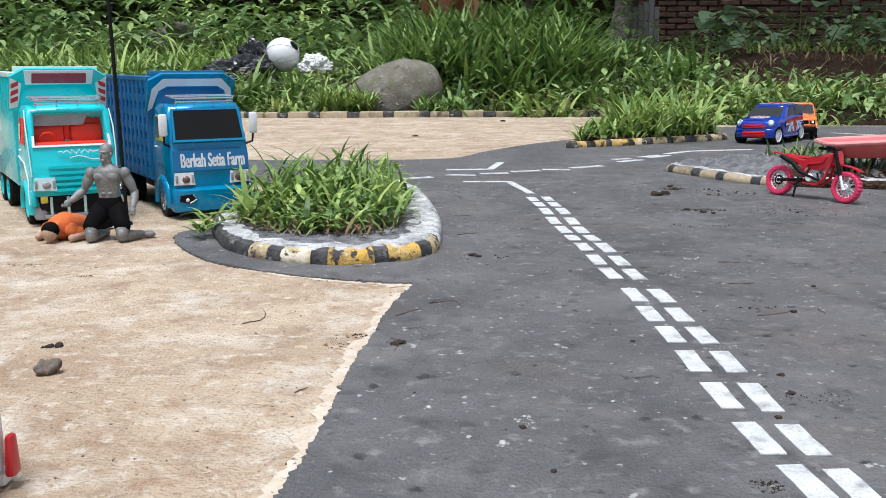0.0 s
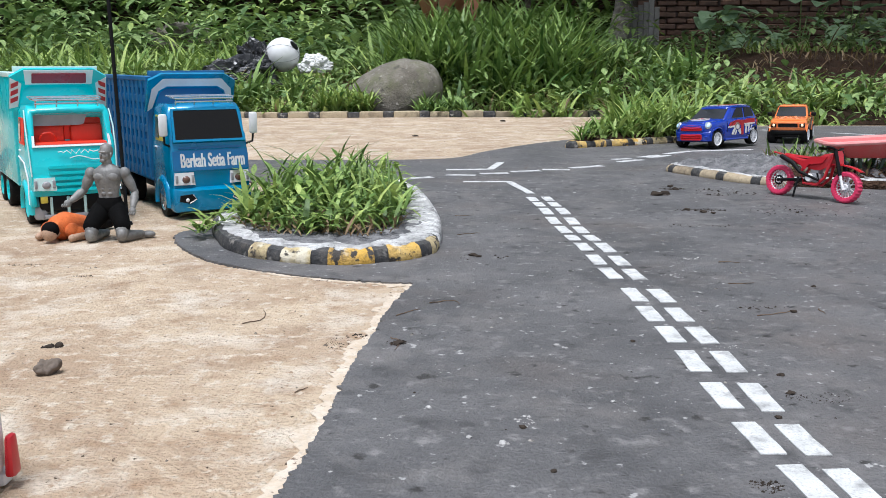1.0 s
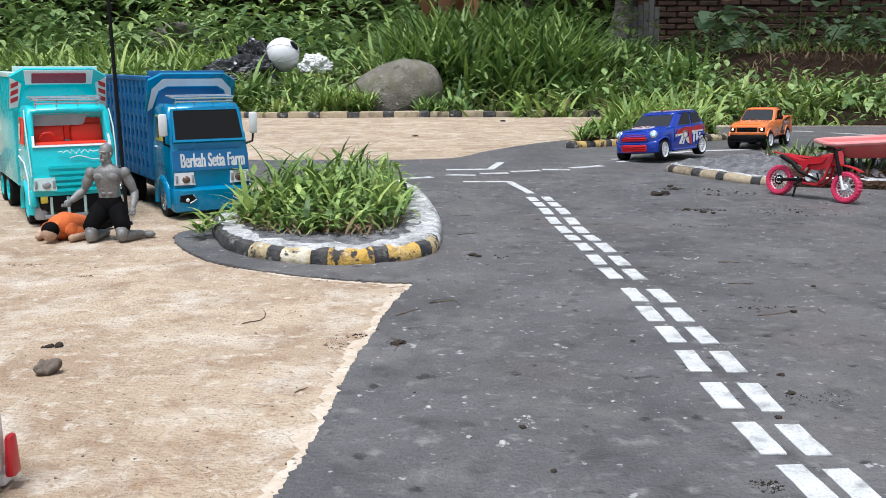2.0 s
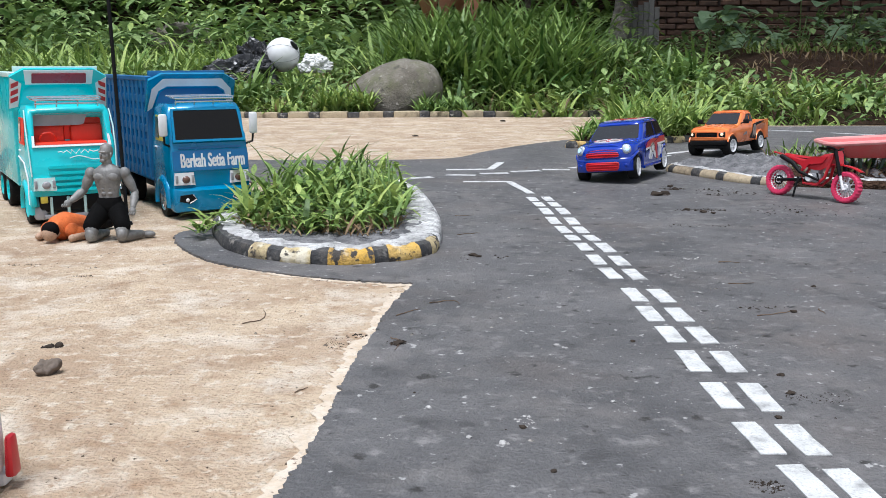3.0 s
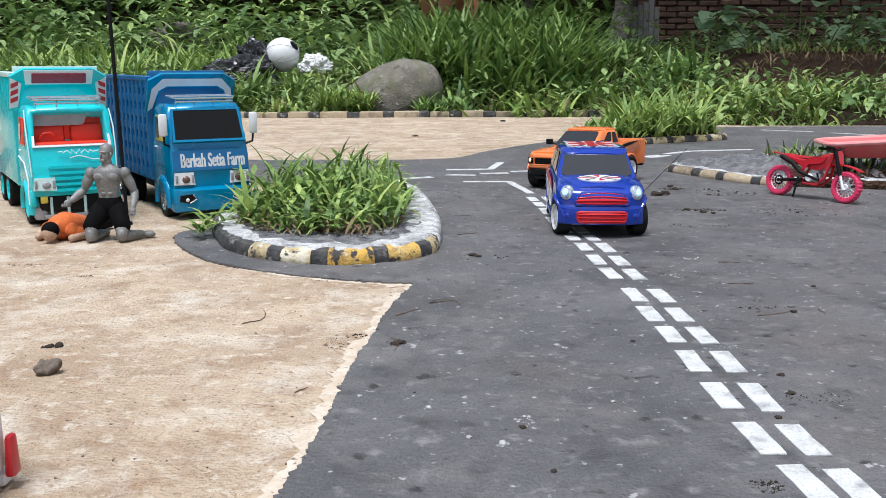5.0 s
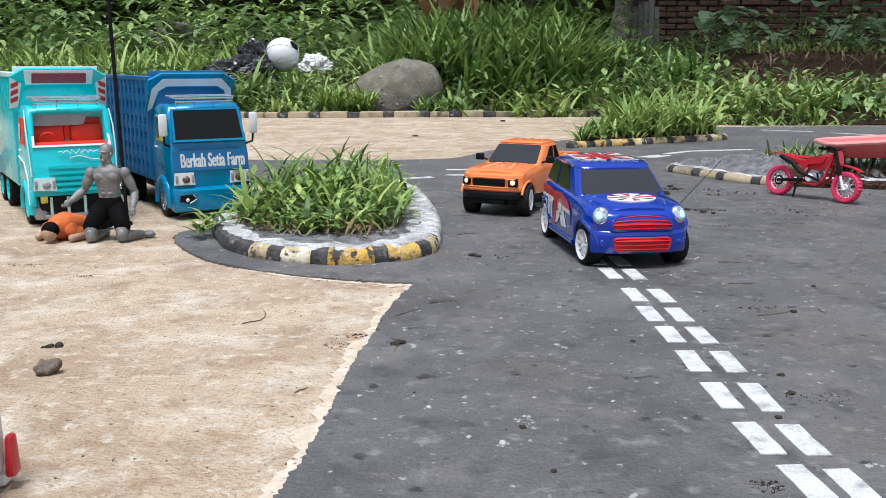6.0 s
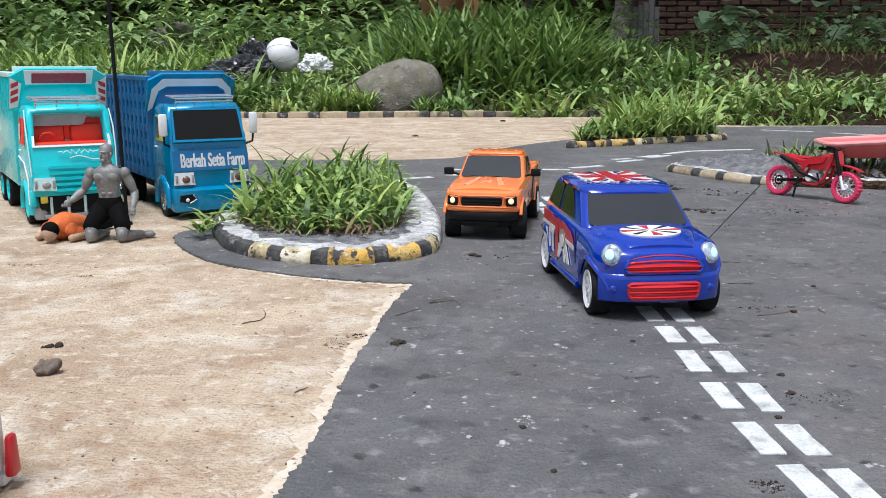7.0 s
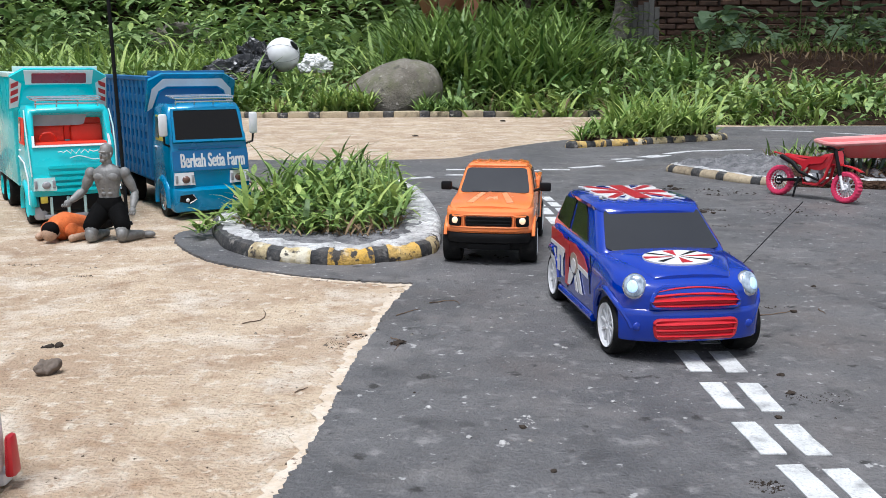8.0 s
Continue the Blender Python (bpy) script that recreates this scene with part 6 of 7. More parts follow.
def build_kneeling_doll():
    bm = bmesh.new()

    def trunk(rows, mi=0, seg=20):
        """An elliptical body through (centre x, centre y, z, half width, half depth) rows, squared a little."""
        rings = []
        for x, y, z, w, d in smooth_through(rows, 3):
            ring = []
            for k in range(seg):
                a = 2 * math.pi * k / seg
                c, n = math.cos(a), math.sin(a)
                ring.append(bm.verts.new((x + w * math.copysign(abs(c) ** 0.8, c), y + d * math.copysign(abs(n) ** 0.8, n), z)))
            rings.append(ring)
        for a, b in zip(rings, rings[1:]):
            for k in range(seg):
                bm.faces.new((a[k], a[(k + 1) % seg], b[(k + 1) % seg], b[k])).material_index = mi
        bm.faces.new(rings[0][::-1]).material_index = mi
        bm.faces.new(rings[-1]).material_index = mi

    # faces -y; origin on the ground between the knees
    trunk([(0, 0.002, 0.040, 0.016, 0.014), (0, 0.001, 0.048, 0.0215, 0.017), (0, 0.0, 0.058, 0.0195, 0.0155), (0, 0.0, 0.064, 0.0175, 0.0135)], 1)
    trunk([(0, 0.0, 0.060, 0.0160, 0.0120), (0, 0.0, 0.070, 0.0158, 0.0118), (0, -0.001, 0.082, 0.0185, 0.0130), (0, -0.001, 0.094, 0.0220, 0.0145), (0, 0.0, 0.103, 0.0215, 0.0135), (0, 0.001, 0.109, 0.0140, 0.0100), (0, 0.001, 0.113, 0.0080, 0.0075)])
    for s in (-1, 1):
        add_ball(bm, (s * 0.0098, -0.0118, 0.0945), (0.0098, 0.0042, 0.0066))
        for k in range(3):
            add_ball(bm, (s * 0.0048, -0.0108, 0.0845 - 0.0072 * k), (0.0045, 0.0026, 0.0034), 10, 8)
        # shorts over splayed thighs
        limb(bm, (s * 0.011, -0.001, 0.046), (s * 0.0235, -0.022, 0.026), 0.0150, 0.0128, 1)
        add_ball(bm, (s * 0.0240, -0.0240, 0.0240), (0.0128, 0.0100, 0.0120), mi=1)
        # knee block, shin and foot folded back
        limb(bm, (s * 0.0235, -0.0235, 0.0220), (s * 0.0245, -0.0290, 0.0105), 0.0098, 0.0092)
        add_ball(bm, (s * 0.0245, -0.0345, 0.0125), (0.0075, 0.0050, 0.0085))
        end = (0.046, 0.004, 0.0075) if s > 0 else (-0.016, 0.016, 0.0075)
        limb(bm, (s * 0.0245, -0.0265, 0.0088), end, 0.0088, 0.0058)
        add_ball(bm, (end[0] + (0.010 if s > 0 else 0.0), end[1] + (0.006 if s > 0 else 0.010), 0.0058), (0.011, 0.0075, 0.0055) if s > 0 else (0.006, 0.011, 0.0055))
        # deltoid, upper arm with biceps, elbow joint, forearm, wrist and fist
        sh = Vector((s * 0.0265, 0.0, 0.0985))
        el = Vector((s * 0.0400, 0.004, 0.0700)) if s > 0 else Vector((s * 0.0385, 0.000, 0.0740))
        wr = Vector((s * 0.0400, -0.016, 0.0490)) if s > 0 else Vector((s * 0.0555, -0.020, 0.0600))
        add_ball(bm, sh, (0.0088, 0.0090, 0.0098), 16, 12)
        add_tube(bm, [sh, sh.lerp(el, 0.35), sh.lerp(el, 0.6), sh.lerp(el, 0.95)], [0.0070, 0.0082, 0.0076, 0.0050], 14)
        add_ball(bm, el, (0.0056, 0.0056, 0.0058))
        add_tube(bm, [el.lerp(wr, 0.05), el.lerp(wr, 0.3), el.lerp(wr, 0.6), wr], [0.0050, 0.0068, 0.0058, 0.0038], 14)
        add_ball(bm, wr + (wr - el).normalized() * 0.005, (0.0056, 0.0070, 0.0056))
        for k in range(3):
            add_ball(bm, wr + (wr - el).normalized() * 0.010 + Vector((-0.0035 + 0.0035 * k, -0.002, 0.0)), (0.0018, 0.0036, 0.0026), 8, 6)
    # neck and head: skull, brow, nose, jaw, ears; turned a little
    limb(bm, (0, 0.001, 0.110), (0, -0.001, 0.121), 0.0072, 0.0066)
    turn = Matrix.Rotation(radians(-28), 4, "Z")
    for c, r in (((0, 0.0005, 0.1315), (0.0098, 0.0112, 0.0118)), ((0, -0.0050, 0.1245), (0.0078, 0.0070, 0.0078)), ((0, -0.0088, 0.1185), (0.0048, 0.0040, 0.0040)),
                 ((0, -0.0098, 0.1310), (0.0072, 0.0022, 0.0018)), ((0, -0.0118, 0.1265), (0.0017, 0.0026, 0.0036)), ((0.0096, 0.0, 0.1265), (0.0016, 0.0028, 0.0040)), ((-0.0096, 0.0, 0.1265), (0.0016, 0.0028, 0.0040))):
        add_ball(bm, turn @ Vector(c), r, 16, 12, m=turn)
    ob = link_mesh("doll", bm, [M["doll_grey"], M["cloth_black"]], 50)
    ob.data.transform(Matrix.Diagonal((0.86, 0.86, 0.93, 1)))
    ob.matrix_basis = pose(-0.4590, 1.296, 0.0, 0, 0, 4)
    return tagged(ob, "grey jointed doll kneeling in black shorts", "doll")


def build_lying_doll():
    bm = bmesh.new()
    # lies face down, head towards -y
    add_tube(bm, [(0, 0.060, 0.016), (0, 0.035, 0.019), (0, 0.012, 0.022), (0, -0.006, 0.020), (0, -0.014, 0.014)], [0.015, 0.019, 0.0225, 0.021, 0.011], 18, 0)
    for s in (-1, 1):
        add_ball(bm, (s * 0.022, -0.002, 0.017), (0.012, 0.013, 0.012), mi=0)
        limb(bm, (s * 0.024, -0.002, 0.015), (s * 0.035, 0.014, 0.010), 0.0100, 0.0085, 0)
        limb(bm, (s * 0.036, 0.016, 0.009), (s * 0.033, -0.010, 0.0075), 0.0070, 0.0055, 1)
        add_ball(bm, (s * 0.031, -0.015, 0.007), (0.006, 0.008, 0.006), mi=1)
        limb(bm, (s * 0.010, 0.060, 0.015), (s * 0.014, 0.115, 0.011), 0.013, 0.009, 2)
    limb(bm, (0, -0.012, 0.016), (0, -0.020, 0.016), 0.008, 0.008, 1)
    add_ball(bm, (0, -0.030, 0.0165), (0.0125, 0.0125, 0.0135), 18, 14, 1)
    add_ball(bm, (0, -0.0275, 0.0205), (0.0138, 0.0140, 0.0135), 18, 14, 2)
    ob = link_mesh("doll", bm, [M["cloth_orange"], M["tan"], M["cloth_black"]], 60)
    ob.data.transform(Matrix.Diagonal((0.84, 0.84, 0.86, 1)))
    ob.matrix_basis = pose(-0.527, 1.292, 0.0, 0, 0, -14)
    return tagged(ob, "small doll in orange shirt lying face down", "doll")


build_kneeling_doll()
build_lying_doll()


# ---- loose stones and litter ----
def build_stone(name, label, m, size, material, seed, detail=3, rough=0.25, category="stone"):
    bm = bmesh.new()
    bmesh.ops.create_icosphere(bm, subdivisions=detail, radius=1.0)
    for v in bm.verts:
        d = 1 + rough * noise.noise(v.co * 1.3 + Vector((seed * 7.1, 0, 0))) + rough * 0.35 * noise.noise(v.co * 4 + Vector((0, seed * 3.3, 0)))
        v.co = Vector((v.co.x * size[0] * d, v.co.y * size[1] * d, max(v.co.z, -0.55) * size[2] * d + size[2] * 0.5))
    ob = link_mesh(name, bm, material, 60)
    ob.matrix_basis = m
    return tagged(ob, label, category)


build_stone("stone", "small rough brown stone lying on the concrete", pose(-0.3115, 0.716, 0, 0, 0, 20), (0.0088, 0.0078, 0.0082), M["pebble"], 4, 4, 0.5)
build_stone("boulder", "large rounded grey-brown boulder among the weeds", pose(-0.215, 4.72, -0.02, 0, -27, 8), (0.272, 0.2, 0.178), M["rock"], 12, 5, 0.10, "boulder")


def build_grit(name, label, n, area, size, material, seed, keep=None, z=ROAD_Z):
    rs = np.random.RandomState(seed)
    V, Fc = [], []
    for x, y, _ in scatter(n, *area, seed, keep=keep):
        s = rs.uniform(size[0], size[1]) * rs.choice([0.5, 0.7, 1.0], p=[0.5, 0.3, 0.2])
        a, fl, el = rs.uniform(0, 6.28), rs.uniform(0.3, 0.7), rs.uniform(0.5, 1.0)
        b = len(V)
        for k in range(5):
            t = a + k * 2 * math.pi / 5
            V.append((x + s * math.cos(t) * rs.uniform(0.7, 1.2), y + s * el * math.sin(t) * rs.uniform(0.7, 1.2), z - 0.0003))
        V.append((x + 0.3 * s * math.cos(a), y + 0.3 * s * math.sin(a), z + s * fl))
        V.append((x - 0.3 * s * math.cos(a), y - 0.3 * s * math.sin(a), z + s * fl * 0.8))
        for k in range(5):
            Fc.append((b + k, b + (k + 1) % 5, b + (5 if k < 3 else 6)))
        Fc.append((b + 5, b + 3, b + 6))
        Fc.append((b + 6, b + 5, b))
    me = bpy.data.meshes.new(name)
    me.from_pydata(V, [], Fc)
    me.materials.append(material)
    return tagged(new(name, me), label, "grit", kind="stuff")


build_grit("grit", "scattered pale and dark grit on the road", 700, (-0.1, 1.3, 0.35, 3.0), (0.0010, 0.0032), M["grit"], 11, keep=lambda x, y: x > -0.03)
build_grit("crumbs", "dark crumbs of soil on the concrete yard", 420, (-1.0, 0.6, 0.4, 4.2), (0.0010, 0.0030), M["pebble"], 12, keep=lambda x, y: x < -0.1 and y < 2.2 or y > 3.2, z=0.0)


build_grit("soil_crumbs", "dark clods of soil dropped on the road", 60, (0.47, 0.60, 1.70, 1.84), (0.0015, 0.0055), M["crumb"], 13, keep=lambda x, y: ((x - 0.525) / 0.06) ** 2 + ((y - 1.765) / 0.05) ** 2 < 1)
build_grit("soil_crumbs", "dark clods of soil near the junction", 60, (0.47, 0.70, 1.45, 1.62), (0.0012, 0.0040), M["crumb"], 14, keep=lambda x, y: ((x - 0.57) / 0.08) ** 2 + ((y - 1.53) / 0.05) ** 2 < 1)
build_grit("soil_crumbs", "dark clods of soil beside the island kerb", 14, (0.02, 0.08, 1.14, 1.20), (0.0015, 0.0045), M["crumb"], 15)
build_grit("soil_crumbs", "fine dark soil swept along the bike stand", 260, (0.50, 1.0, 1.45, 1.84), (0.0008, 0.0026), M["crumb"], 16)
build_grit("soil_crumbs", "fine dark soil on the near road", 160, (-0.04, 0.5, 0.55, 1.3), (0.0006, 0.0018), M["crumb"], 17, keep=lambda x, y: x > -0.03)


def heap(x, y, n, rx, ry, size, material, label, seed):
    """A thin spill of crumbs, thick in its middle."""
    z = ROAD_Z if x > -0.1 + 0.1 * (y - 0.4) and y < 2.3 else 0.0
    return build_grit("soil_crumbs" if material is M["crumb"] else "paint_chips", label, n, (x - rx, x + rx, y - ry, y + ry), (size * 0.35, size), material, seed,
                      keep=lambda a, b: ((a - x) / rx) ** 2 + ((b - y) / ry) ** 2 < (0.35 + 0.65 * abs(noise.noise((a * 90, b * 90, seed)))), z=z)


for i, (x, y, n, rx, ry, size) in enumerate([(-0.3355, 0.7878, 24, 0.014, 0.008, 0.004), (0.2753, 0.6514, 160, 0.035, 0.018, 0.0014), (0.2554, 0.6525, 60, 0.015, 0.008, 0.0014), (-0.0905, 0.7963, 130, 0.02, 0.03, 0.0016), (-0.0728, 0.8193, 40, 0.02, 0.012, 0.003), (-0.0409, 0.7878, 50, 0.016, 0.01, 0.003), (-0.4105, 1.063, 60, 0.02, 0.006, 0.002), (-0.5091, 1.1258, 60, 0.03, 0.006, 0.002), (0.4398, 1.8094, 70, 0.035, 0.02, 0.004), (0.4002, 1.7297, 60, 0.025, 0.02, 0.005), (0.4236, 1.5452, 120, 0.055, 0.02, 0.0035), (0.3741, 1.3904, 60, 0.08, 0.02, 0.003), (0.3129, 0.9092, 50, 0.03, 0.012, 0.0025), (0.1844, 0.5068, 90, 0.014, 0.014, 0.0025)]):
    heap(x, y, n, rx, ry, size, M["crumb"], "dark spill of soil and crumbs on the ground", 400 + i)
for i, (x, y, n, rx, ry, size) in enumerate([(0.0557, 0.6073, 30, 0.008, 0.016, 0.003), (0.0398, 0.5684, 16, 0.004, 0.004, 0.003), (-0.0342, 0.5777, 16, 0.008, 0.012, 0.002), (0.1037, 0.7762, 10, 0.004, 0.004, 0.003), (0.243, 0.7762, 26, 0.02, 0.008, 0.0018), (0.3079, 1.1496, 14, 0.02, 0.01, 0.003), (0.1744, 1.8094, 30, 0.02, 0.02, 0.0022), (0.2583, 1.0571, 16, 0.02, 0.008, 0.002), (0.1374, 0.6342, 26, 0.05, 0.03, 0.0016), (0.0521, 0.7227, 40, 0.1, 0.05, 0.0014)]):
    heap(x, y, n, rx, ry, size, M["chip"], "pale flakes of paint and plaster on the road", 440 + i)


for i, (x, y, a, b) in enumerate([(0.3912, 1.7221, 0.011, 0.008), (0.412, 1.7451, 0.01, 0.007), (0.4432, 1.8011, 0.008, 0.006), (0.4434, 1.8433, 0.006, 0.005), (0.0382, 1.1671, 0.006, 0.004), (0.0437, 1.16, 0.004, 0.003), (-0.0384, 0.7862, 0.005, 0.004), (0.4218, 1.5211, 0.007, 0.004), (0.4341, 1.5093, 0.005, 0.004), (0.4004, 1.5452, 0.005, 0.004), (0.3401, 0.8919, 0.0035, 0.003), (0.1212, 0.6432, 0.0022, 0.002), (0.1646, 0.7929, 0.0025, 0.002), (-0.0103, 0.6319, 0.0025, 0.002), (0.2612, 0.7018, 0.003, 0.0025), (0.2543, 0.6609, 0.0035, 0.0025), (0.2284, 0.6125, 0.0028, 0.002), (0.038, 0.5684, 0.003, 0.0025), (0.0528, 0.5951, 0.0028, 0.0025), (0.0971, 0.7812, 0.003, 0.0025), (0.4001, 0.9985, 0.003, 0.002), (0.0168, 0.5777, 0.0022, 0.002), (0.0655, 0.5259, 0.0025, 0.002), (-0.3318, 0.7895, 0.005, 0.004), (-0.3392, 0.7862, 0.004, 0.003), (0.2511, 4.012, 0.012, 0.009), (-0.0925, 3.1873, 0.014, 0.006)]):
    on_road = x > -0.09 and y < 2.3
    pale = on_road and a < 0.0033 and i % 2
    build_stone("pebble" if pale else "clod", "small pale pebble on the painted road" if pale else "dark lump of dried soil on the ground", pose(x, y, (ROAD_Z if on_road else 0.0) - 0.1 * b, 0, 0, 37 * i), (a, a * 0.8, b * 0.6),
                M["chip"] if pale else M["crumb"], 60 + i, 2, 0.6, "pebble" if pale else "soil clod")


def build_twig(pts, seed):
    rnd = random.Random(seed)
    fine = smooth_through([(x, y, (ROAD_Z if x > -0.1 else 0.0) + 0.0005) for x, y in pts], 5)
    fine = [(p[0] + rnd.uniform(-0.0008, 0.0008), p[1] + rnd.uniform(-0.0008, 0.0008), p[2] + rnd.uniform(-0.0003, 0.0006)) for p in fine]
    n = len(fine)
    ob = link_mesh("twig", tube(fine, [0.0006 - 0.0003 * k / n for k in range(n)], 6), M["twig"])
    return tagged(ob, "thin dry dark twig lying on the ground", "twig", "twigs on the ground")


for i, pts in enumerate([
        [(-0.1875, 0.861), (-0.172, 0.8772), (-0.1763, 0.9092)],
        [(-0.0467, 0.805), (-0.0372, 0.7912), (-0.0399, 0.7681)],
        [(0.0187, 1.4806), (0.0503, 1.4919)],
        [(0.0207, 1.3148), (0.053, 1.3284)],
        [(0.3126, 1.0119), (0.3412, 1.0146)],
        [(0.3325, 1.1258), (0.3585, 1.1258)],
        [(-0.0136, 0.9249), (0.0092, 0.9365), (0.0175, 0.9204)],
        [(0.2997, 0.8772), (0.3374, 0.8919)],
        [(-0.1103, 0.6695), (-0.1016, 0.6821)],
        [(-0.0453, 0.8772), (-0.0233, 0.9027)],
        [(0.1876, 2.1549), (0.2013, 2.2528)],
        [(0.3678, 0.9027), (0.3688, 0.8856)]]):
    build_twig(pts, 470 + i)


# ---- weeds on the islands ----
in_1 = in_curve(curve_1, 0.74)


def bed_1(x, y):
    return in_1(x * 0.94, y - 0.015) and x < -0.055 - 0.25 * max(0.0, 1.30 - y) and y > 1.225 - 0.25 * (x + 0.2)


weed = thing("weed_clump", "dense green grass and weeds growing in the kerbed island", "weeds", Matrix(), kind="stuff")
Z1 = lambda x, y: 0.022
blades("blades", "", "", scatter(520, -0.36, 0.0, 1.15, 1.9, 21, Z1, bed_1), M["grass_deep"], (0.04, 0.085), 0.0068, (0.3, 1.6), (0.6, 2.2), 31, parent=weed)
blades("blades", "", "", scatter(620, -0.36, 0.0, 1.15, 1.7, 26, Z1, bed_1), M["grass"], (0.04, 0.085), 0.0062, (0.5, 1.8), (0.7, 2.3), 36, parent=weed)
blades("blades", "", "", scatter(75, -0.31, -0.06, 1.25, 1.75, 23, Z1, bed_1), M["grass"], (0.075, 0.125), 0.0075, (0.0, 0.8), (0.4, 1.9), 32, parent=weed)
blades("tall_clump", "", "", scatter(90, -0.275, -0.15, 1.36, 1.62, 29, Z1, bed_1), M["grass_deep"], (0.10, 0.165), 0.0075, (0.1, 1.0), (0.7, 2.2), 39, parent=weed)
blades("seed_stalks", "", "", scatter(9, -0.13, -0.075, 1.32, 1.48, 30, Z1, bed_1), M["weed"], (0.10, 0.13), 0.0030, (0.0, 0.4), (0.1, 0.7), 40, parent=weed)
blades("tall_stems", "", "", scatter(20, -0.29, -0.06, 1.32, 1.7, 28, Z1, bed_1), M["grass"], (0.10, 0.15), 0.0050, (0.0, 0.9), (0.9, 2.4), 38, parent=weed)
blades("trailing_blades", "", "", scatter(130, -0.345, -0.25, 1.27, 1.42, 27, lambda x, y: 0.012), M["grass"], (0.03, 0.07), 0.0055, (0.9, 1.9), (0.5, 1.4), 37, parent=weed)
blades("dry_blades", "", "", scatter(330, -0.28, -0.05, 1.2, 1.36, 24, Z1, lambda x, y: bed_1(x, y + 0.02)), M["dry"], (0.015, 0.045), 0.0035, (0.9, 1.7), (0.4, 1.5), 33, parent=weed)
leaves("leaf", "", "", [(x, y, 0.025 + 0.055 * (i % 7) / 7) for i, (x, y, z) in enumerate(scatter(420, -0.34, -0.04, 1.2, 1.8, 25, keep=bed_1))], M["grass"], (0.014, 0.036), 34, (0.7, 1.7), 0.30, parent=weed)
part("soil", fill_top(bmesh.new(), [tuple(Vector(p) * 0.70 + Vector((-0.055, 0.445))) for p in curve_1], 0.0, 0.017, 0.008, 0.008, 7), M["soil"], weed)

in_2 = in_curve(curve_2, 0.9)
weed2 = thing("weed_clump", "low trailing grass covering the far island", "weeds", Matrix(), kind="stuff")
blades("blades", "", "", scatter(900, 0.36, 0.9, 2.7, 3.3, 41, zf=lambda x, y: 0.02, keep=in_2), M["grass"], (0.05, 0.12), 0.009, (0.3, 1.5), (0.6, 2.0), 42, parent=weed2)
blades("tall_blades", "", "", scatter(520, 0.52, 0.86, 2.85, 3.3, 45, zf=lambda x, y: 0.02, keep=in_2), M["grass"], (0.10, 0.21), 0.010, (0.1, 1.1), (0.6, 2.0), 46, parent=weed2)
leaves("leaf", "", "", scatter(300, 0.36, 0.9, 2.7, 3.3, 43, zf=lambda x, y: 0.04, keep=in_2), M["grass_deep"], (0.02, 0.05), 44, (0.5, 1.5), 0.35, parent=weed2)

weed3 = thing("weed_clump", "sparse grass and dry litter on the grey island", "weeds", Matrix(), kind="stuff")
on_3 = lambda x, y: x > 0.70 + 0.12 * (y - 1.85)
blades("blades", "", "", scatter(260, 0.68, 0.98, 1.90, 2.22, 51, zf=lambda x, y: 0.026, keep=on_3), M["grass_deep"], (0.03, 0.075), 0.0045, (0.1, 1.1), (0.4, 1.5), 52, parent=weed3)
blades("dry_blades", "", "", scatter(650, 0.64, 1.1, 1.85, 2.25, 53, zf=lambda x, y: 0.024, keep=on_3), M["dry"], (0.02, 0.05), 0.004, (0.8, 1.5), (0.4, 1.6), 54, parent=weed3)
part("soil", fill_top(bmesh.new(), [tuple(p) for p in smooth_through([(0.66, 1.93), (0.72, 1.87), (0.9, 1.84), (1.12, 1.87), (1.1, 2.2), (0.85, 2.26), (0.70, 2.16)], 5, True)], 0.0, 0.022, 0.012, 0.012, 8), M["soil"], weed3)


# ---- the bank of weeds, wall and trees behind ----
def on_bank(x, y):
    return y > bank_edge(x) + 0.05 and abs(x) < 0.55 * y + 0.3 and not (x > 1.75 and 5.15 < y < 5.9) and not (x > 1.15 and y > 6.2)


def clear_boulder(x, y):
    return on_bank(x, y) and not ((x + 0.21) / 0.26) ** 2 + ((y - 4.72) / 0.24) ** 2 < 1 and not (-0.47 < x < 0.05 and y < 4.72)


def patchy(x, y):
    """Keeps the ground round the litter open and lets the grass grow in tufts."""
    if -1.5 < x < -0.6 and 5.0 < y < 5.6 or x > 1.45 and y > 4.75:
        return False
    return clear_boulder(x, y)


def tufts(n, per, x0, x1, y0, y1, spread, seed, keep):
    rs = np.random.RandomState(seed + 500)
    out = []
    for cx, cy, _ in scatter(n, x0, x1, y0, y1, seed, keep=keep):
        for _ in range(per):
            x, y = cx + rs.normal(0, spread), cy + rs.normal(0, spread)
            out.append((x, y, soil_z(x, y)))
    return out


SZ = soil_z
blades("low_grass", "short bright grass along the edge of the bank", "grass", scatter(5200, -3.4, 3.2, 3.6, 6.2, 61, SZ, clear_boulder, 0.6), M["grass"], (0.05, 0.15), 0.014, (0.3, 1.6), (0.6, 2.2), 62)
blades("grass_tufts", "bright arching tufts of grass on the bank", "grass", tufts(230, 26, -3.4, 3.0, 4.0, 6.6, 0.035, 73, patchy), M["grass"], (0.12, 0.28), 0.017, (0.2, 1.3), (0.8, 2.3), 74)
blades("grass_tufts", "deep green arching tufts of grass on the bank", "grass", tufts(260, 24, -3.6, 2.6, 4.6, 7.6, 0.05, 75, patchy), M["grass_deep"], (0.16, 0.36), 0.018, (0.1, 1.1), (0.8, 2.3), 76)
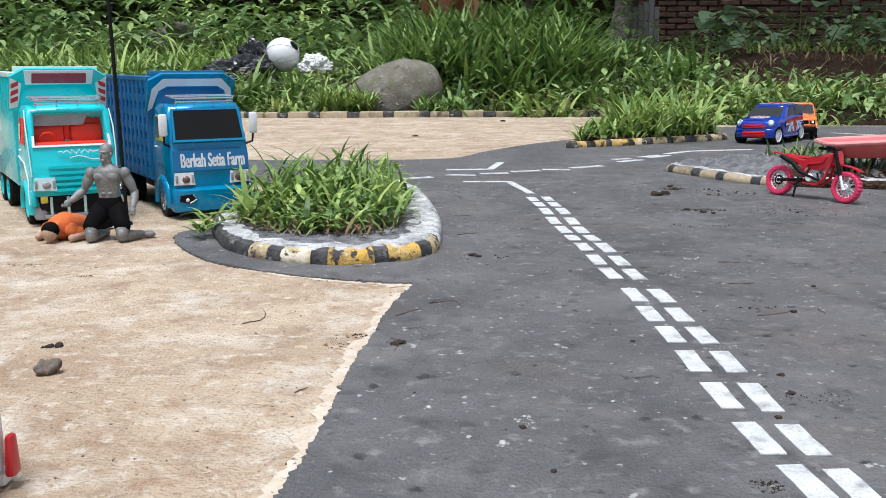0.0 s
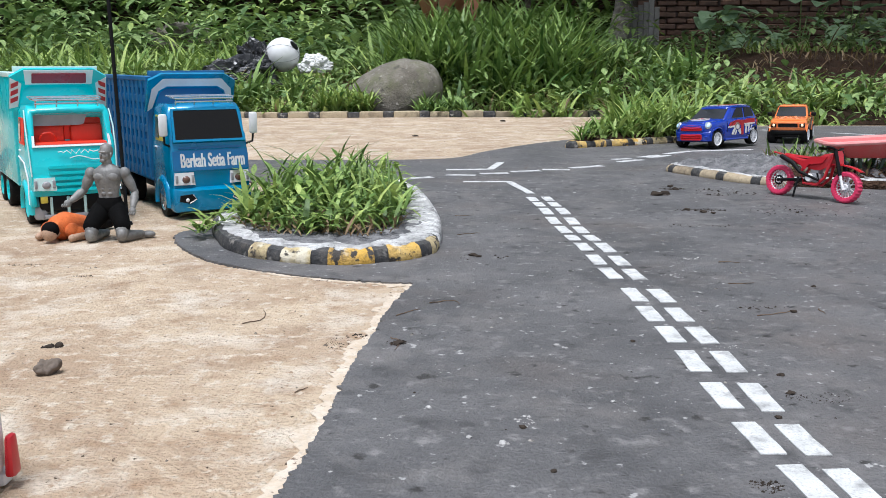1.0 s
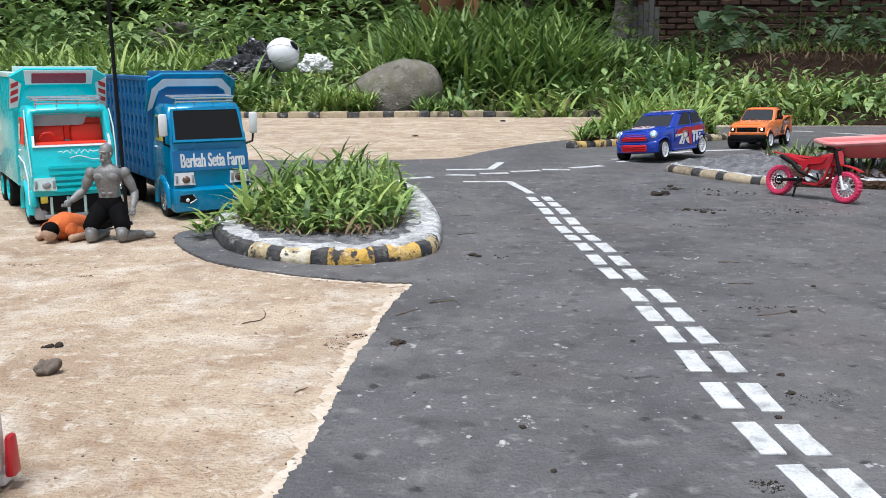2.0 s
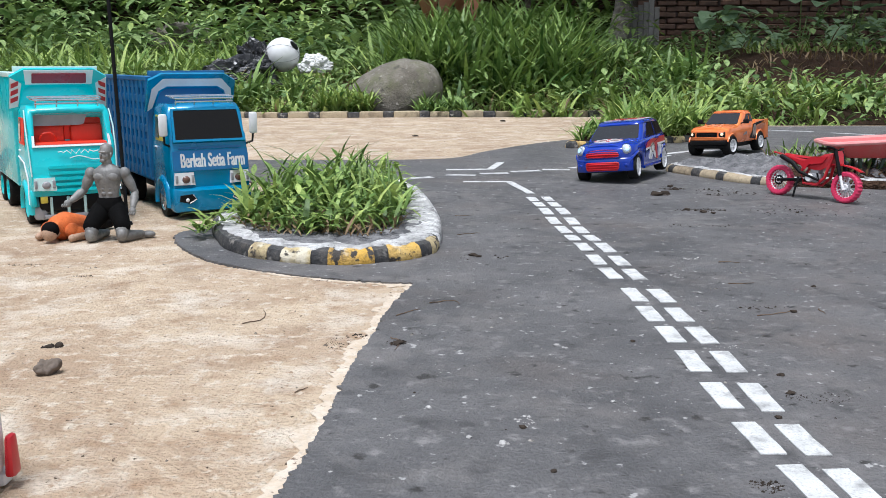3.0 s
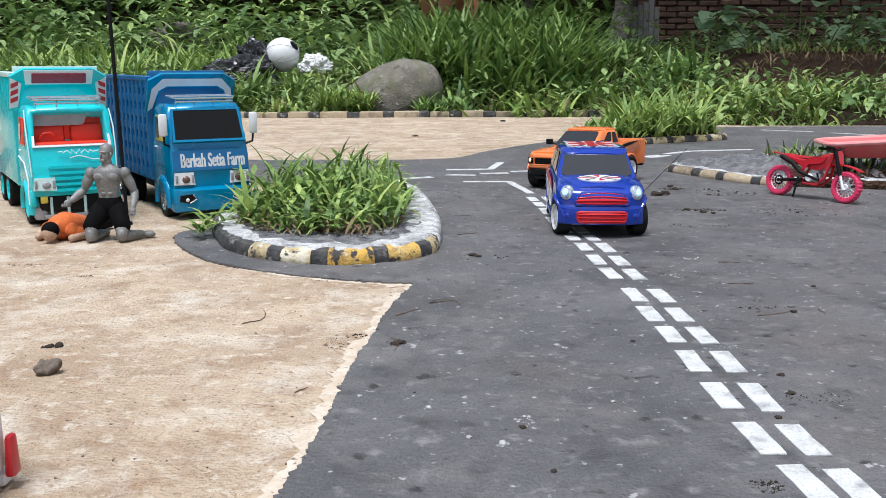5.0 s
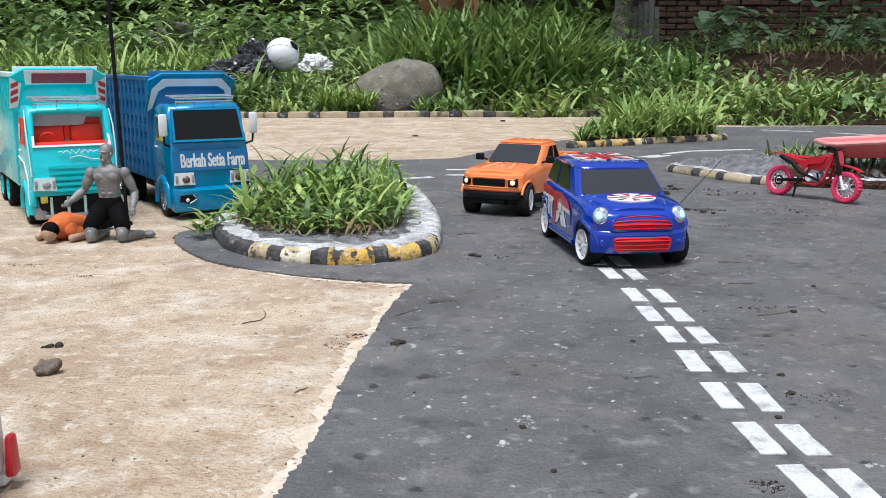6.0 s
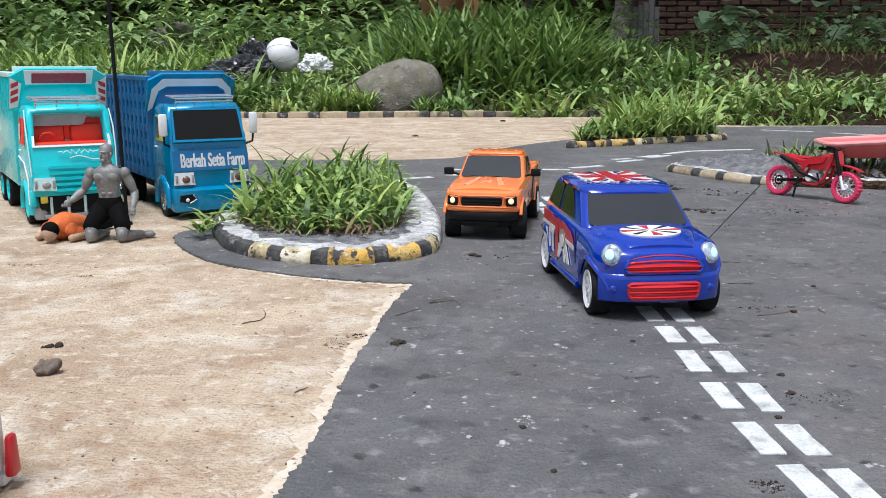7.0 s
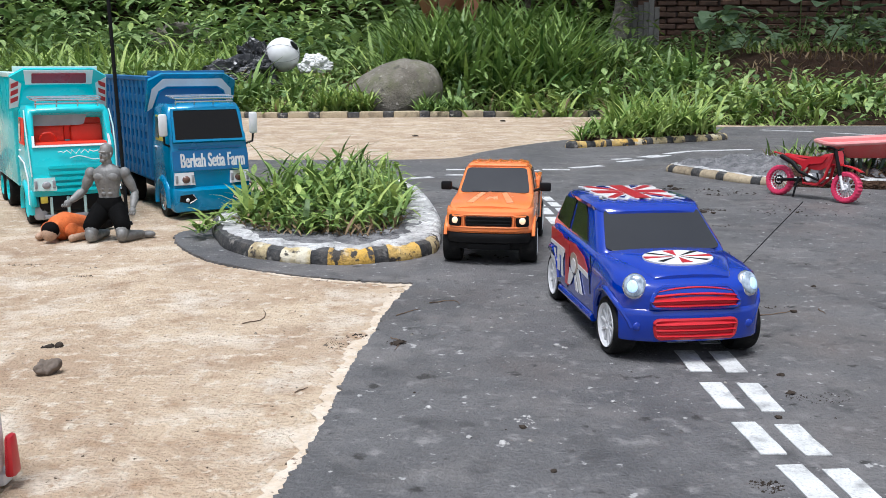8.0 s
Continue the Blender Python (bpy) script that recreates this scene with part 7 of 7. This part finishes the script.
blades("tall_grass", "light green tall grass in the far corner", "grass", tufts(170, 22, -3.6, -1.1, 5.2, 7.0, 0.05, 105, patchy), M["grass"], (0.2, 0.42), 0.016, (0.1, 1.0), (0.7, 2.2), 106)
blades("grass_tufts", "grass grown up round the ball and bags", "grass", [(x + 0.03 * math.sin(7 * i), y, soil_z(x, y)) for i, (x, y, z) in enumerate(scatter(190, -1.35, -0.62, 5.0, 5.2, 111))], M["grass"], (0.08, 0.20), 0.014, (0.1, 1.1), (0.7, 2.2), 112)
blades("dry_grass", "withered blades hanging over the dirt bank", "grass", scatter(260, 1.7, 3.2, 5.25, 5.6, 107, soil_z), M["dry"], (0.08, 0.22), 0.009, (0.6, 1.7), (0.6, 2.0), 108)
blades("tall_grass", "high clump of arching grass behind the boulder", "grass", tufts(95, 30, -0.3, 0.78, 4.8, 6.0, 0.05, 65, clear_boulder), M["grass_deep"], (0.26, 0.52), 0.018, (0.05, 0.9), (0.7, 2.2), 66)
blades("tall_grass", "bright long blades among the high grass", "grass", tufts(60, 16, -0.35, 0.75, 4.75, 5.9, 0.05, 77, clear_boulder), M["grass"], (0.22, 0.50), 0.016, (0.1, 1.0), (0.8, 2.3), 78)
leaves("broad_weeds", "low broad-leaved weeds between the grass", "weeds", [(x, y, z + 0.02 + 0.14 * ((i * 37) % 100) / 100) for i, (x, y, z) in enumerate(scatter(7000, -3.6, 3.6, 3.8, 8.0, 67, SZ, patchy, 0.8))], M["weed"], (0.03, 0.085), 68, (0.7, 1.7), 0.45)
leaves("undergrowth", "leafy green bushes at the back of the yard", "weeds", [(x, y, z + 0.75 * ((i * 53) % 100) / 100 * max(0.1, 0.55 + 0.9 * noise.noise((x * 1.6, y * 1.6, 3)))) for i, (x, y, z) in enumerate(scatter(5200, -4.6, 0.2, 6.3, 8.4, 69, SZ))], M["weed"], (0.06, 0.19), 70, (0.7, 1.8), 0.36)
leaves("undergrowth", "bright leafy shoots at the back of the yard", "weeds", [(x, y, z + 0.8 * ((i * 29) % 100) / 100 * max(0.1, 0.5 + 0.9 * noise.noise((x * 1.3, y * 1.3, 8)))) for i, (x, y, z) in enumerate(scatter(2600, -4.6, 1.5, 6.2, 8.3, 79, SZ))], M["grass"], (0.05, 0.16), 71, (0.7, 1.8), 0.3)
leaves("wall_weeds", "weeds growing at the foot of the brick wall", "weeds", [(x, y, z + 0.02 + 0.22 * ((i * 37) % 100) / 100) for i, (x, y, z) in enumerate(scatter(2600, 1.2, 4.4, 6.0, 8.3, 87, SZ, lambda x, y: y > 6.0))], M["weed"], (0.03, 0.10), 88, (0.7, 1.7), 0.42)
blades("low_grass", "grass creeping over the foot of the boulder", "grass", scatter(260, -0.12, 0.12, 4.40, 4.58, 101, lambda x, y: 0.0), M["grass_deep"], (0.06, 0.17), 0.013, (0.2, 1.2), (0.6, 2.0), 102)
blades("low_grass", "grass creeping up beside the boulder", "grass", scatter(420, -0.56, -0.33, 4.38, 4.52, 103, lambda x, y: 0.02), M["grass"], (0.07, 0.21), 0.012, (0.2, 1.2), (0.6, 2.0), 104)
blades("dry_grass", "withered straw-coloured stems in the grass", "grass", scatter(900, -3.0, 3.0, 4.2, 7.0, 71, SZ, clear_boulder), M["dry"], (0.10, 0.30), 0.008, (0.4, 1.6), (0.4, 1.8), 72)


def build_big_plant(m, n, seed, label, size=(0.14, 0.25), h=0.35):
    """Broad-leaved plant: each heart-shaped leaf on its own stalk."""
    pl = thing("leafy_plant", label, "plant", m, group="large-leaved plants by the wall")
    rnd = random.Random(seed)
    for k in range(n):
        az, r = rnd.uniform(0, 6.28), rnd.uniform(0.05, 0.22)
        z = h * rnd.uniform(0.5, 1.1)
        tip = (math.cos(az) * r, math.sin(az) * r, z)
        part("stalk", tube([(0, 0, -0.05), (tip[0] * 0.4, tip[1] * 0.4, z * 0.6), tip], [0.008, 0.006, 0.004], 6), M["weed"], pl)
        leaves("leaf", "", "", [tip], M["big_leaf"], size, seed * 31 + k, (1.15, 2.2), 0.85, parent=pl, heart=True, turn=(-2.6, -0.5))
    return pl


for i, (x, y, h, n) in enumerate([(2.15, 7.7, 0.42, 7), (2.30, 7.6, 0.50, 6), (2.75, 7.5, 0.50, 6), (3.10, 7.4, 0.52, 9), (3.35, 7.3, 0.45, 8), (3.62, 7.4, 0.66, 6), (1.32, 7.4, 0.22, 7), (2.20, 7.3, 0.25, 6), (3.0, 7.1, 0.30, 6)]):
    build_big_plant(pose(x, y, soil_z(x, y)), n, 80 + i, "large-leaved green plant growing before the brick wall", h=h)


def build_trunk(name, label, m, r0, r1, h, material, seed, count=700, spread=0.7, reach=(0.0, 0.0)):
    tr = thing(name, label, "tree", m)
    rnd = random.Random(seed)
    pts = [(0.03 * rnd.uniform(-1, 1) * k, 0.02 * rnd.uniform(-1, 1) * k, -0.1 + (h + 0.1) * k / 8) for k in range(9)]
    bm = tube(pts, [lerp(r0, r1, k / 8) for k in range(9)], 18)
    for v in bm.verts:
        a = noise.noise(v.co * 9)
        v.co.x += a * r0 * 0.15
        v.co.y += a * r0 * 0.15
    part("trunk", bm, material, tr)
    for k in range(5):
        az = rnd.uniform(0, 6.28)
        z = h * rnd.uniform(0.75, 1.0)
        part("limb", tube([(pts[7][0], pts[7][1], z), (0.5 * math.cos(az), 0.5 * math.sin(az), z + 0.5), (1.1 * math.cos(az), 1.1 * math.sin(az), z + 0.8)], [r1 * 0.6, r1 * 0.4, r1 * 0.15], 8), material, tr)
    rs = np.random.RandomState(seed)
    cr = [(reach[0] + rs.normal(0, spread), reach[1] + rs.normal(0, spread), h + 0.6 + rs.normal(0, 0.4)) for _ in range(count)]
    leaves("crown", "", "", cr, M["grass_deep"], (0.14, 0.32), seed, (0.4, 1.6), 0.45, parent=tr)
    return tr


# its crown is unseen: enlarged and shifted forward to shade the dirt bank and wall
build_trunk("tree", "pale grey tree trunk beside the old gate", pose(1.44, 8.3, soil_z(1.44, 8.3), 0, 4, 0), 0.085, 0.07, 2.2, M["bark"], 91, 1900, 1.3, (1.5, -1.8))
build_trunk("tree", "dark tree trunk among the weeds", pose(-3.72, 8.0, soil_z(-3.72, 8.0)), 0.10, 0.08, 2.8, M["dark_bark"], 92, 350)
build_trunk("tree", "thin brown sapling stem in tall grass", pose(0.58, 6.4, soil_z(0.58, 6.4), 0, 3, 0), 0.022, 0.018, 1.8, M["dark_bark"], 93)

# withered hanging leaves above the tall grass
dl = thing("withered_leaves", "curled brown withered leaves hanging over the grass", "leaves", Matrix(), kind="stuff")
leaves("leaf", "", "", [(x, 5.6 + 0.2 * y, 0.60 + 0.08 * z) for x, y, z in [(-0.1, 0, 0), (0.02, 1, 1), (0.08, 0, 0.5), (0.16, 1, 0), (0.22, 0, 1), (0.3, 1, 0.6), (0.12, 0, 1.2), (0.25, 1, 1.3), (-0.05, 0, 1.1)]], M["dead_leaf"], (0.14, 0.24), 95, (1.6, 2.6), 0.45, parent=dl)
leaves("leaf", "", "", [(x, 5.62, 0.78) for x in (0.0, 0.1, 0.2, 0.3)], M["dead_leaf"], (0.18, 0.28), 96, (2.0, 3.0), 0.3, parent=dl)


def build_ball():
    """White ball with a few dark patches, half sunk in the grass."""
    bl = thing("ball", "white plastic ball with dark patches in the grass", "ball", pose(-0.885, 5.35, 0.285))
    part("shell", add_ball(bmesh.new(), (0, 0, 0), 0.094, 28, 20), M["white"], bl)
    for az, el, r in ((-22, 34, 0.030), (-150, -20, 0.022)):
        d = Vector((math.cos(radians(az)) * math.cos(radians(el)), math.sin(radians(az)) * math.cos(radians(el)), math.sin(radians(el))))
        m = d.to_track_quat("Z", "Y").to_matrix().to_4x4()
        bm = bmesh.new()
        bmesh.ops.create_uvsphere(bm, u_segments=16, v_segments=60, radius=0.0952)
        bmesh.ops.delete(bm, geom=[v for v in bm.verts if v.co.z < math.sqrt(0.0952 ** 2 - r * r)], context="VERTS")
        bmesh.ops.transform(bm, matrix=m, verts=bm.verts)
        if bm.faces:
            part("patch", bm, M["black"], bl)
    for k, tilt_by in enumerate((25, -35, 80)):
        m = Matrix.Rotation(radians(tilt_by), 4, "X") @ Matrix.Rotation(radians(40 * k), 4, "Z")
        part("seam", tube([m @ Vector((0.0942 * math.cos(a), 0.0942 * math.sin(a), 0)) for a in [i * math.pi / 24 for i in range(49)]], 0.0013, 5), M["grey_plastic"], bl)
    return bl


def build_bag(name, label, m, size, material, seed):
    """A crumpled plastic bag: a sagging heap of sharp folds."""
    bm = bmesh.new()
    bmesh.ops.create_icosphere(bm, subdivisions=5, radius=1.0)
    for v in bm.verts:
        f = 1 + 0.35 * noise.noise(v.co * 1.6 + Vector((seed, 0, 0))) + 0.28 * abs(noise.noise(v.co * 3.5 + Vector((0, seed, 0)))) - 0.14 * abs(noise.noise(v.co * 8 + Vector((0, 0, seed))))
        v.co = Vector((v.co.x * size[0] * f, v.co.y * size[1] * f, max(v.co.z, -0.5) * size[2] * f + 0.4 * size[2]))
    ob = link_mesh(name, bm, material, 25)
    ob.matrix_basis = m
    return tagged(ob, label, "plastic bag")


build_ball()
build_bag("plastic_bag", "crumpled shiny black plastic sheet in grass", pose(-1.13, 5.2, 0.09, 0, -10, 10), (0.25, 0.13, 0.12), M["bag_black"], 3)
build_bag("plastic_bag", "crumpled shiny black plastic bag in grass", pose(-0.99, 5.35, 0.18, 0, -30, 0), (0.10, 0.10, 0.14), M["bag_black"], 5)
build_bag("plastic_bag", "small crumpled white plastic bag in grass", pose(-0.70, 5.3, 0.20), (0.085, 0.06, 0.06), M["bag_white"], 8)
build_bag("sack", "grey old sack lying among the weeds", pose(-1.95, 7.3, 0.34), (0.25, 0.15, 0.13), M["rock"], 13)


def build_gate():
    g = thing("old_gate", "weathered grey plank gate leaning by the wall", "gate", pose(1.72, 8.36, soil_z(1.8, 8.4) - 0.05, -3, 0, 0))
    for k in range(6):
        part("plank", box(-0.14 + 0.047 * k, -0.096 + 0.047 * k, 0, 0.018, 0, 0.62 - 0.02 * ((k * 3) % 4), bevel=0.004, seg=1), M["old_wood"], g)
    for z in (0.12, 0.48):
        part("batten", box(-0.14, 0.14, 0.018, 0.036, z, z + 0.05, bevel=0.003, seg=1), M["old_wood"], g)
    return g


build_gate()


# brick wall behind the plants, with a pier; the stretch in view is laid brick by brick
def build_wall():
    wall = link_mesh("wall_north", add_box(box(1.62, 7.0, 8.62, 8.80, -0.1, 2.2), 2.52, 2.60, 8.56, 8.63, -0.1, 2.2), M["mortar"])
    tagged(wall, "old dark red brick wall with open joints", "wall", kind="structure")
    ref = part("brick", box(-0.082, 0.082, -0.02, 0.02, -0.0205, 0.0205, bevel=0.006, seg=1), M["brick"], wall)
    rnd = random.Random(17)
    first = True
    z, row = 0.10, 0
    while z < 0.92:
        x = 1.70 + (0.09 if row % 2 else 0)
        while x < 4.5:
            ob = ref if first else new("brick", ref.data)
            first = False
            ob.parent = wall
            ob.matrix_basis = pose(x + rnd.uniform(-0.006, 0.006), 8.61 + rnd.uniform(-0.012, 0.004) - (0.06 if 2.45 < x < 2.68 else 0), z + rnd.uniform(-0.002, 0.002), rnd.uniform(-5, 5), rnd.uniform(-2, 2), rnd.uniform(-4, 4))
            x += 0.178
        z += 0.0505
        row += 1
    return wall


build_wall()
leaves("hedge", "dark tall hedge closing the yard", "hedge", [(x, y, 2.4 * abs(((i * 61) % 100) / 100)) for i, (x, y, z) in enumerate(scatter(9000, -9, 2.2, 9.3, 10.6, 98))], M["grass_deep"], (0.12, 0.3), 99, (0.4, 1.6), 0.45)
# added backdrop that shuts out the horizon behind the hedge and at the left
back = link_mesh("backdrop", add_box(box(-12, 12, 10.8, 11.0, -0.1, 2.6), -12, -11.8, -6, 11, -0.1, 2.6), M["soil"])
tagged(back, "dark backdrop added behind the hedge and far left", "wall", kind="structure")

# pole with wire beside the lorries
pl = thing("aerial", "thin black upright aerial rod between the lorries", "rod", pose(-0.478, 1.42, 0.0, 0, -1.2, 0))
part("rod", tube([(0, 0, 0.0), (0, 0, 0.36)], 0.0028, 10), M["black"], pl)
part("foot", add_lathe(bmesh.new(), [(0.0005, 0.0), (0.008, 0.0), (0.007, 0.004), (0.003, 0.006), (0.0005, 0.006)], 14, "z"), M["black"], pl)


# ---- motion of the two toy cars ----
# time, place of the middle between the axles, heading
MINI_PATH = [(0.0, 1.005, 2.930, -130.0), (0.5, 0.903, 2.855, -134.0), (1.0, 0.796, 2.765, -138.5), (1.5, 0.656, 2.595, -139.0), (2.8, 0.413, 2.091, -121.0),
             (3.5, 0.329, 1.816, -113.0), (4.0, 0.277, 1.687, -107.0), (4.6, 0.234, 1.509, -98.0), (5.8, 0.216, 1.252, -83.8), (6.0, 0.215, 1.219, -82.5),
             (6.5, 0.215, 1.119, -80.6), (7.0, 0.190, 0.989, -83.5), (7.5, 0.181, 0.900, -83.5), (8.0, 0.185, 0.862, -83.0)]
PICKUP_PATH = [(0.0, 1.165, 3.13, -110.0), (0.5, 1.138, 3.050, -111.0), (1.0, 1.079, 2.955, -115.0), (1.5, 0.985, 2.840, -121.0), (2.8, 0.796, 2.590, -128.0), (3.5, 0.640, 2.365, -135.0),
               (4.0, 0.493, 2.160, -135.5), (4.6, 0.350, 2.005, -134.0), (5.8, 0.157, 1.643, -124.0), (6.0, 0.131, 1.591, -118.0), (6.5, 0.092, 1.488, -110.0),
               (7.0, 0.076, 1.393, -101.0), (7.5, 0.075, 1.306, -98.5), (8.0, 0.071, 1.229, -98.0)]


def glide(rows, t):
    """Smooth cubic through rows at uneven times."""
    T = [r[0] for r in rows]
    P = [np.array(r[1:], float) for r in rows]
    n = len(T)
    i = min(max(sum(1 for x in T if x <= t) - 1, 0), n - 2)

    def slope(k):
        a, b = max(k - 1, 0), min(k + 1, n - 1)
        return (P[b] - P[a]) / (T[b] - T[a])

    h = T[i + 1] - T[i]
    s = (t - T[i]) / h
    return (P[i] * (2 * s ** 3 - 3 * s * s + 1) + slope(i) * h * (s ** 3 - 2 * s * s + s) + P[i + 1] * (-2 * s ** 3 + 3 * s * s) + slope(i + 1) * h * (s ** 3 - s * s))


# lean of each car where the painted concrete falls away, in degrees over time
MINI_LEAN = ((0.0, 1.0), (1.0, 3.0), (1.5, 4.0), (2.9, 6.0), (3.2, 4.2), (3.6, 1.2), (4.6, 0.0), (8.0, 0.0))
PICKUP_LEAN = ((0.0, 0.5), (1.5, 1.5), (2.8, 3.0), (3.5, 4.0), (4.2, 4.0), (4.8, 2.0), (5.6, 0.0), (8.0, 0.0))


def drive(car, wheels, rows, radius, base, leans):
    """Keys a car along its path and lets its wheels roll by the distance gone; the front pair steers into the bend."""
    steps = [k * 0.1 for k in range(81)]
    poses = [glide(rows, t) for t in steps]
    lean = [float(np.interp(t, *zip(*leans))) for t in steps]
    lean = [sum(lean[max(k - 2, 0):k + 3]) / len(lean[max(k - 2, 0):k + 3]) for k in range(len(lean))]
    walk(car, [(t, pose(p[0], p[1], ROAD_Z + 0.045 * math.sin(radians(a)), a, 0, p[2])) for t, p, a in zip(steps, poses, lean)])
    gone = [0.0]
    for a, b in zip(poses, poses[1:]):
        h = radians((a[2] + b[2]) / 2)
        gone.append(gone[-1] + (b[0] - a[0]) * math.cos(h) + (b[1] - a[1]) * math.sin(h))
    fine = [k * 0.05 for k in range(161)]
    for w, place, front in wheels:
        out = []
        for t in fine:
            turn = math.degrees(float(np.interp(t, steps, gone)) / radius)
            steer = 0.0
            if front:
                k = min(int(t / 0.1), 79)
                lo, hi = max(k - 4, 0), min(k + 5, 80)
                ds, da = gone[hi] - gone[lo], radians(poses[hi][2] - poses[lo][2])
                steer = max(-16.0, min(16.0, math.degrees(math.atan(base * da / max(ds, 0.03)))))
            m = Matrix.Translation(place) @ Matrix.Rotation(radians(steer), 4, "Z") @ Matrix.Rotation(radians(turn), 4, "Y")
            out.append((t, m))
        walk(w, out)


def motions():
    drive(MINI, MINI_WHEELS, MINI_PATH, 0.024, 0.186, MINI_LEAN)
    drive(PICKUP, PICKUP_WHEELS, PICKUP_PATH, 0.025, 0.18, PICKUP_LEAN)


motions()
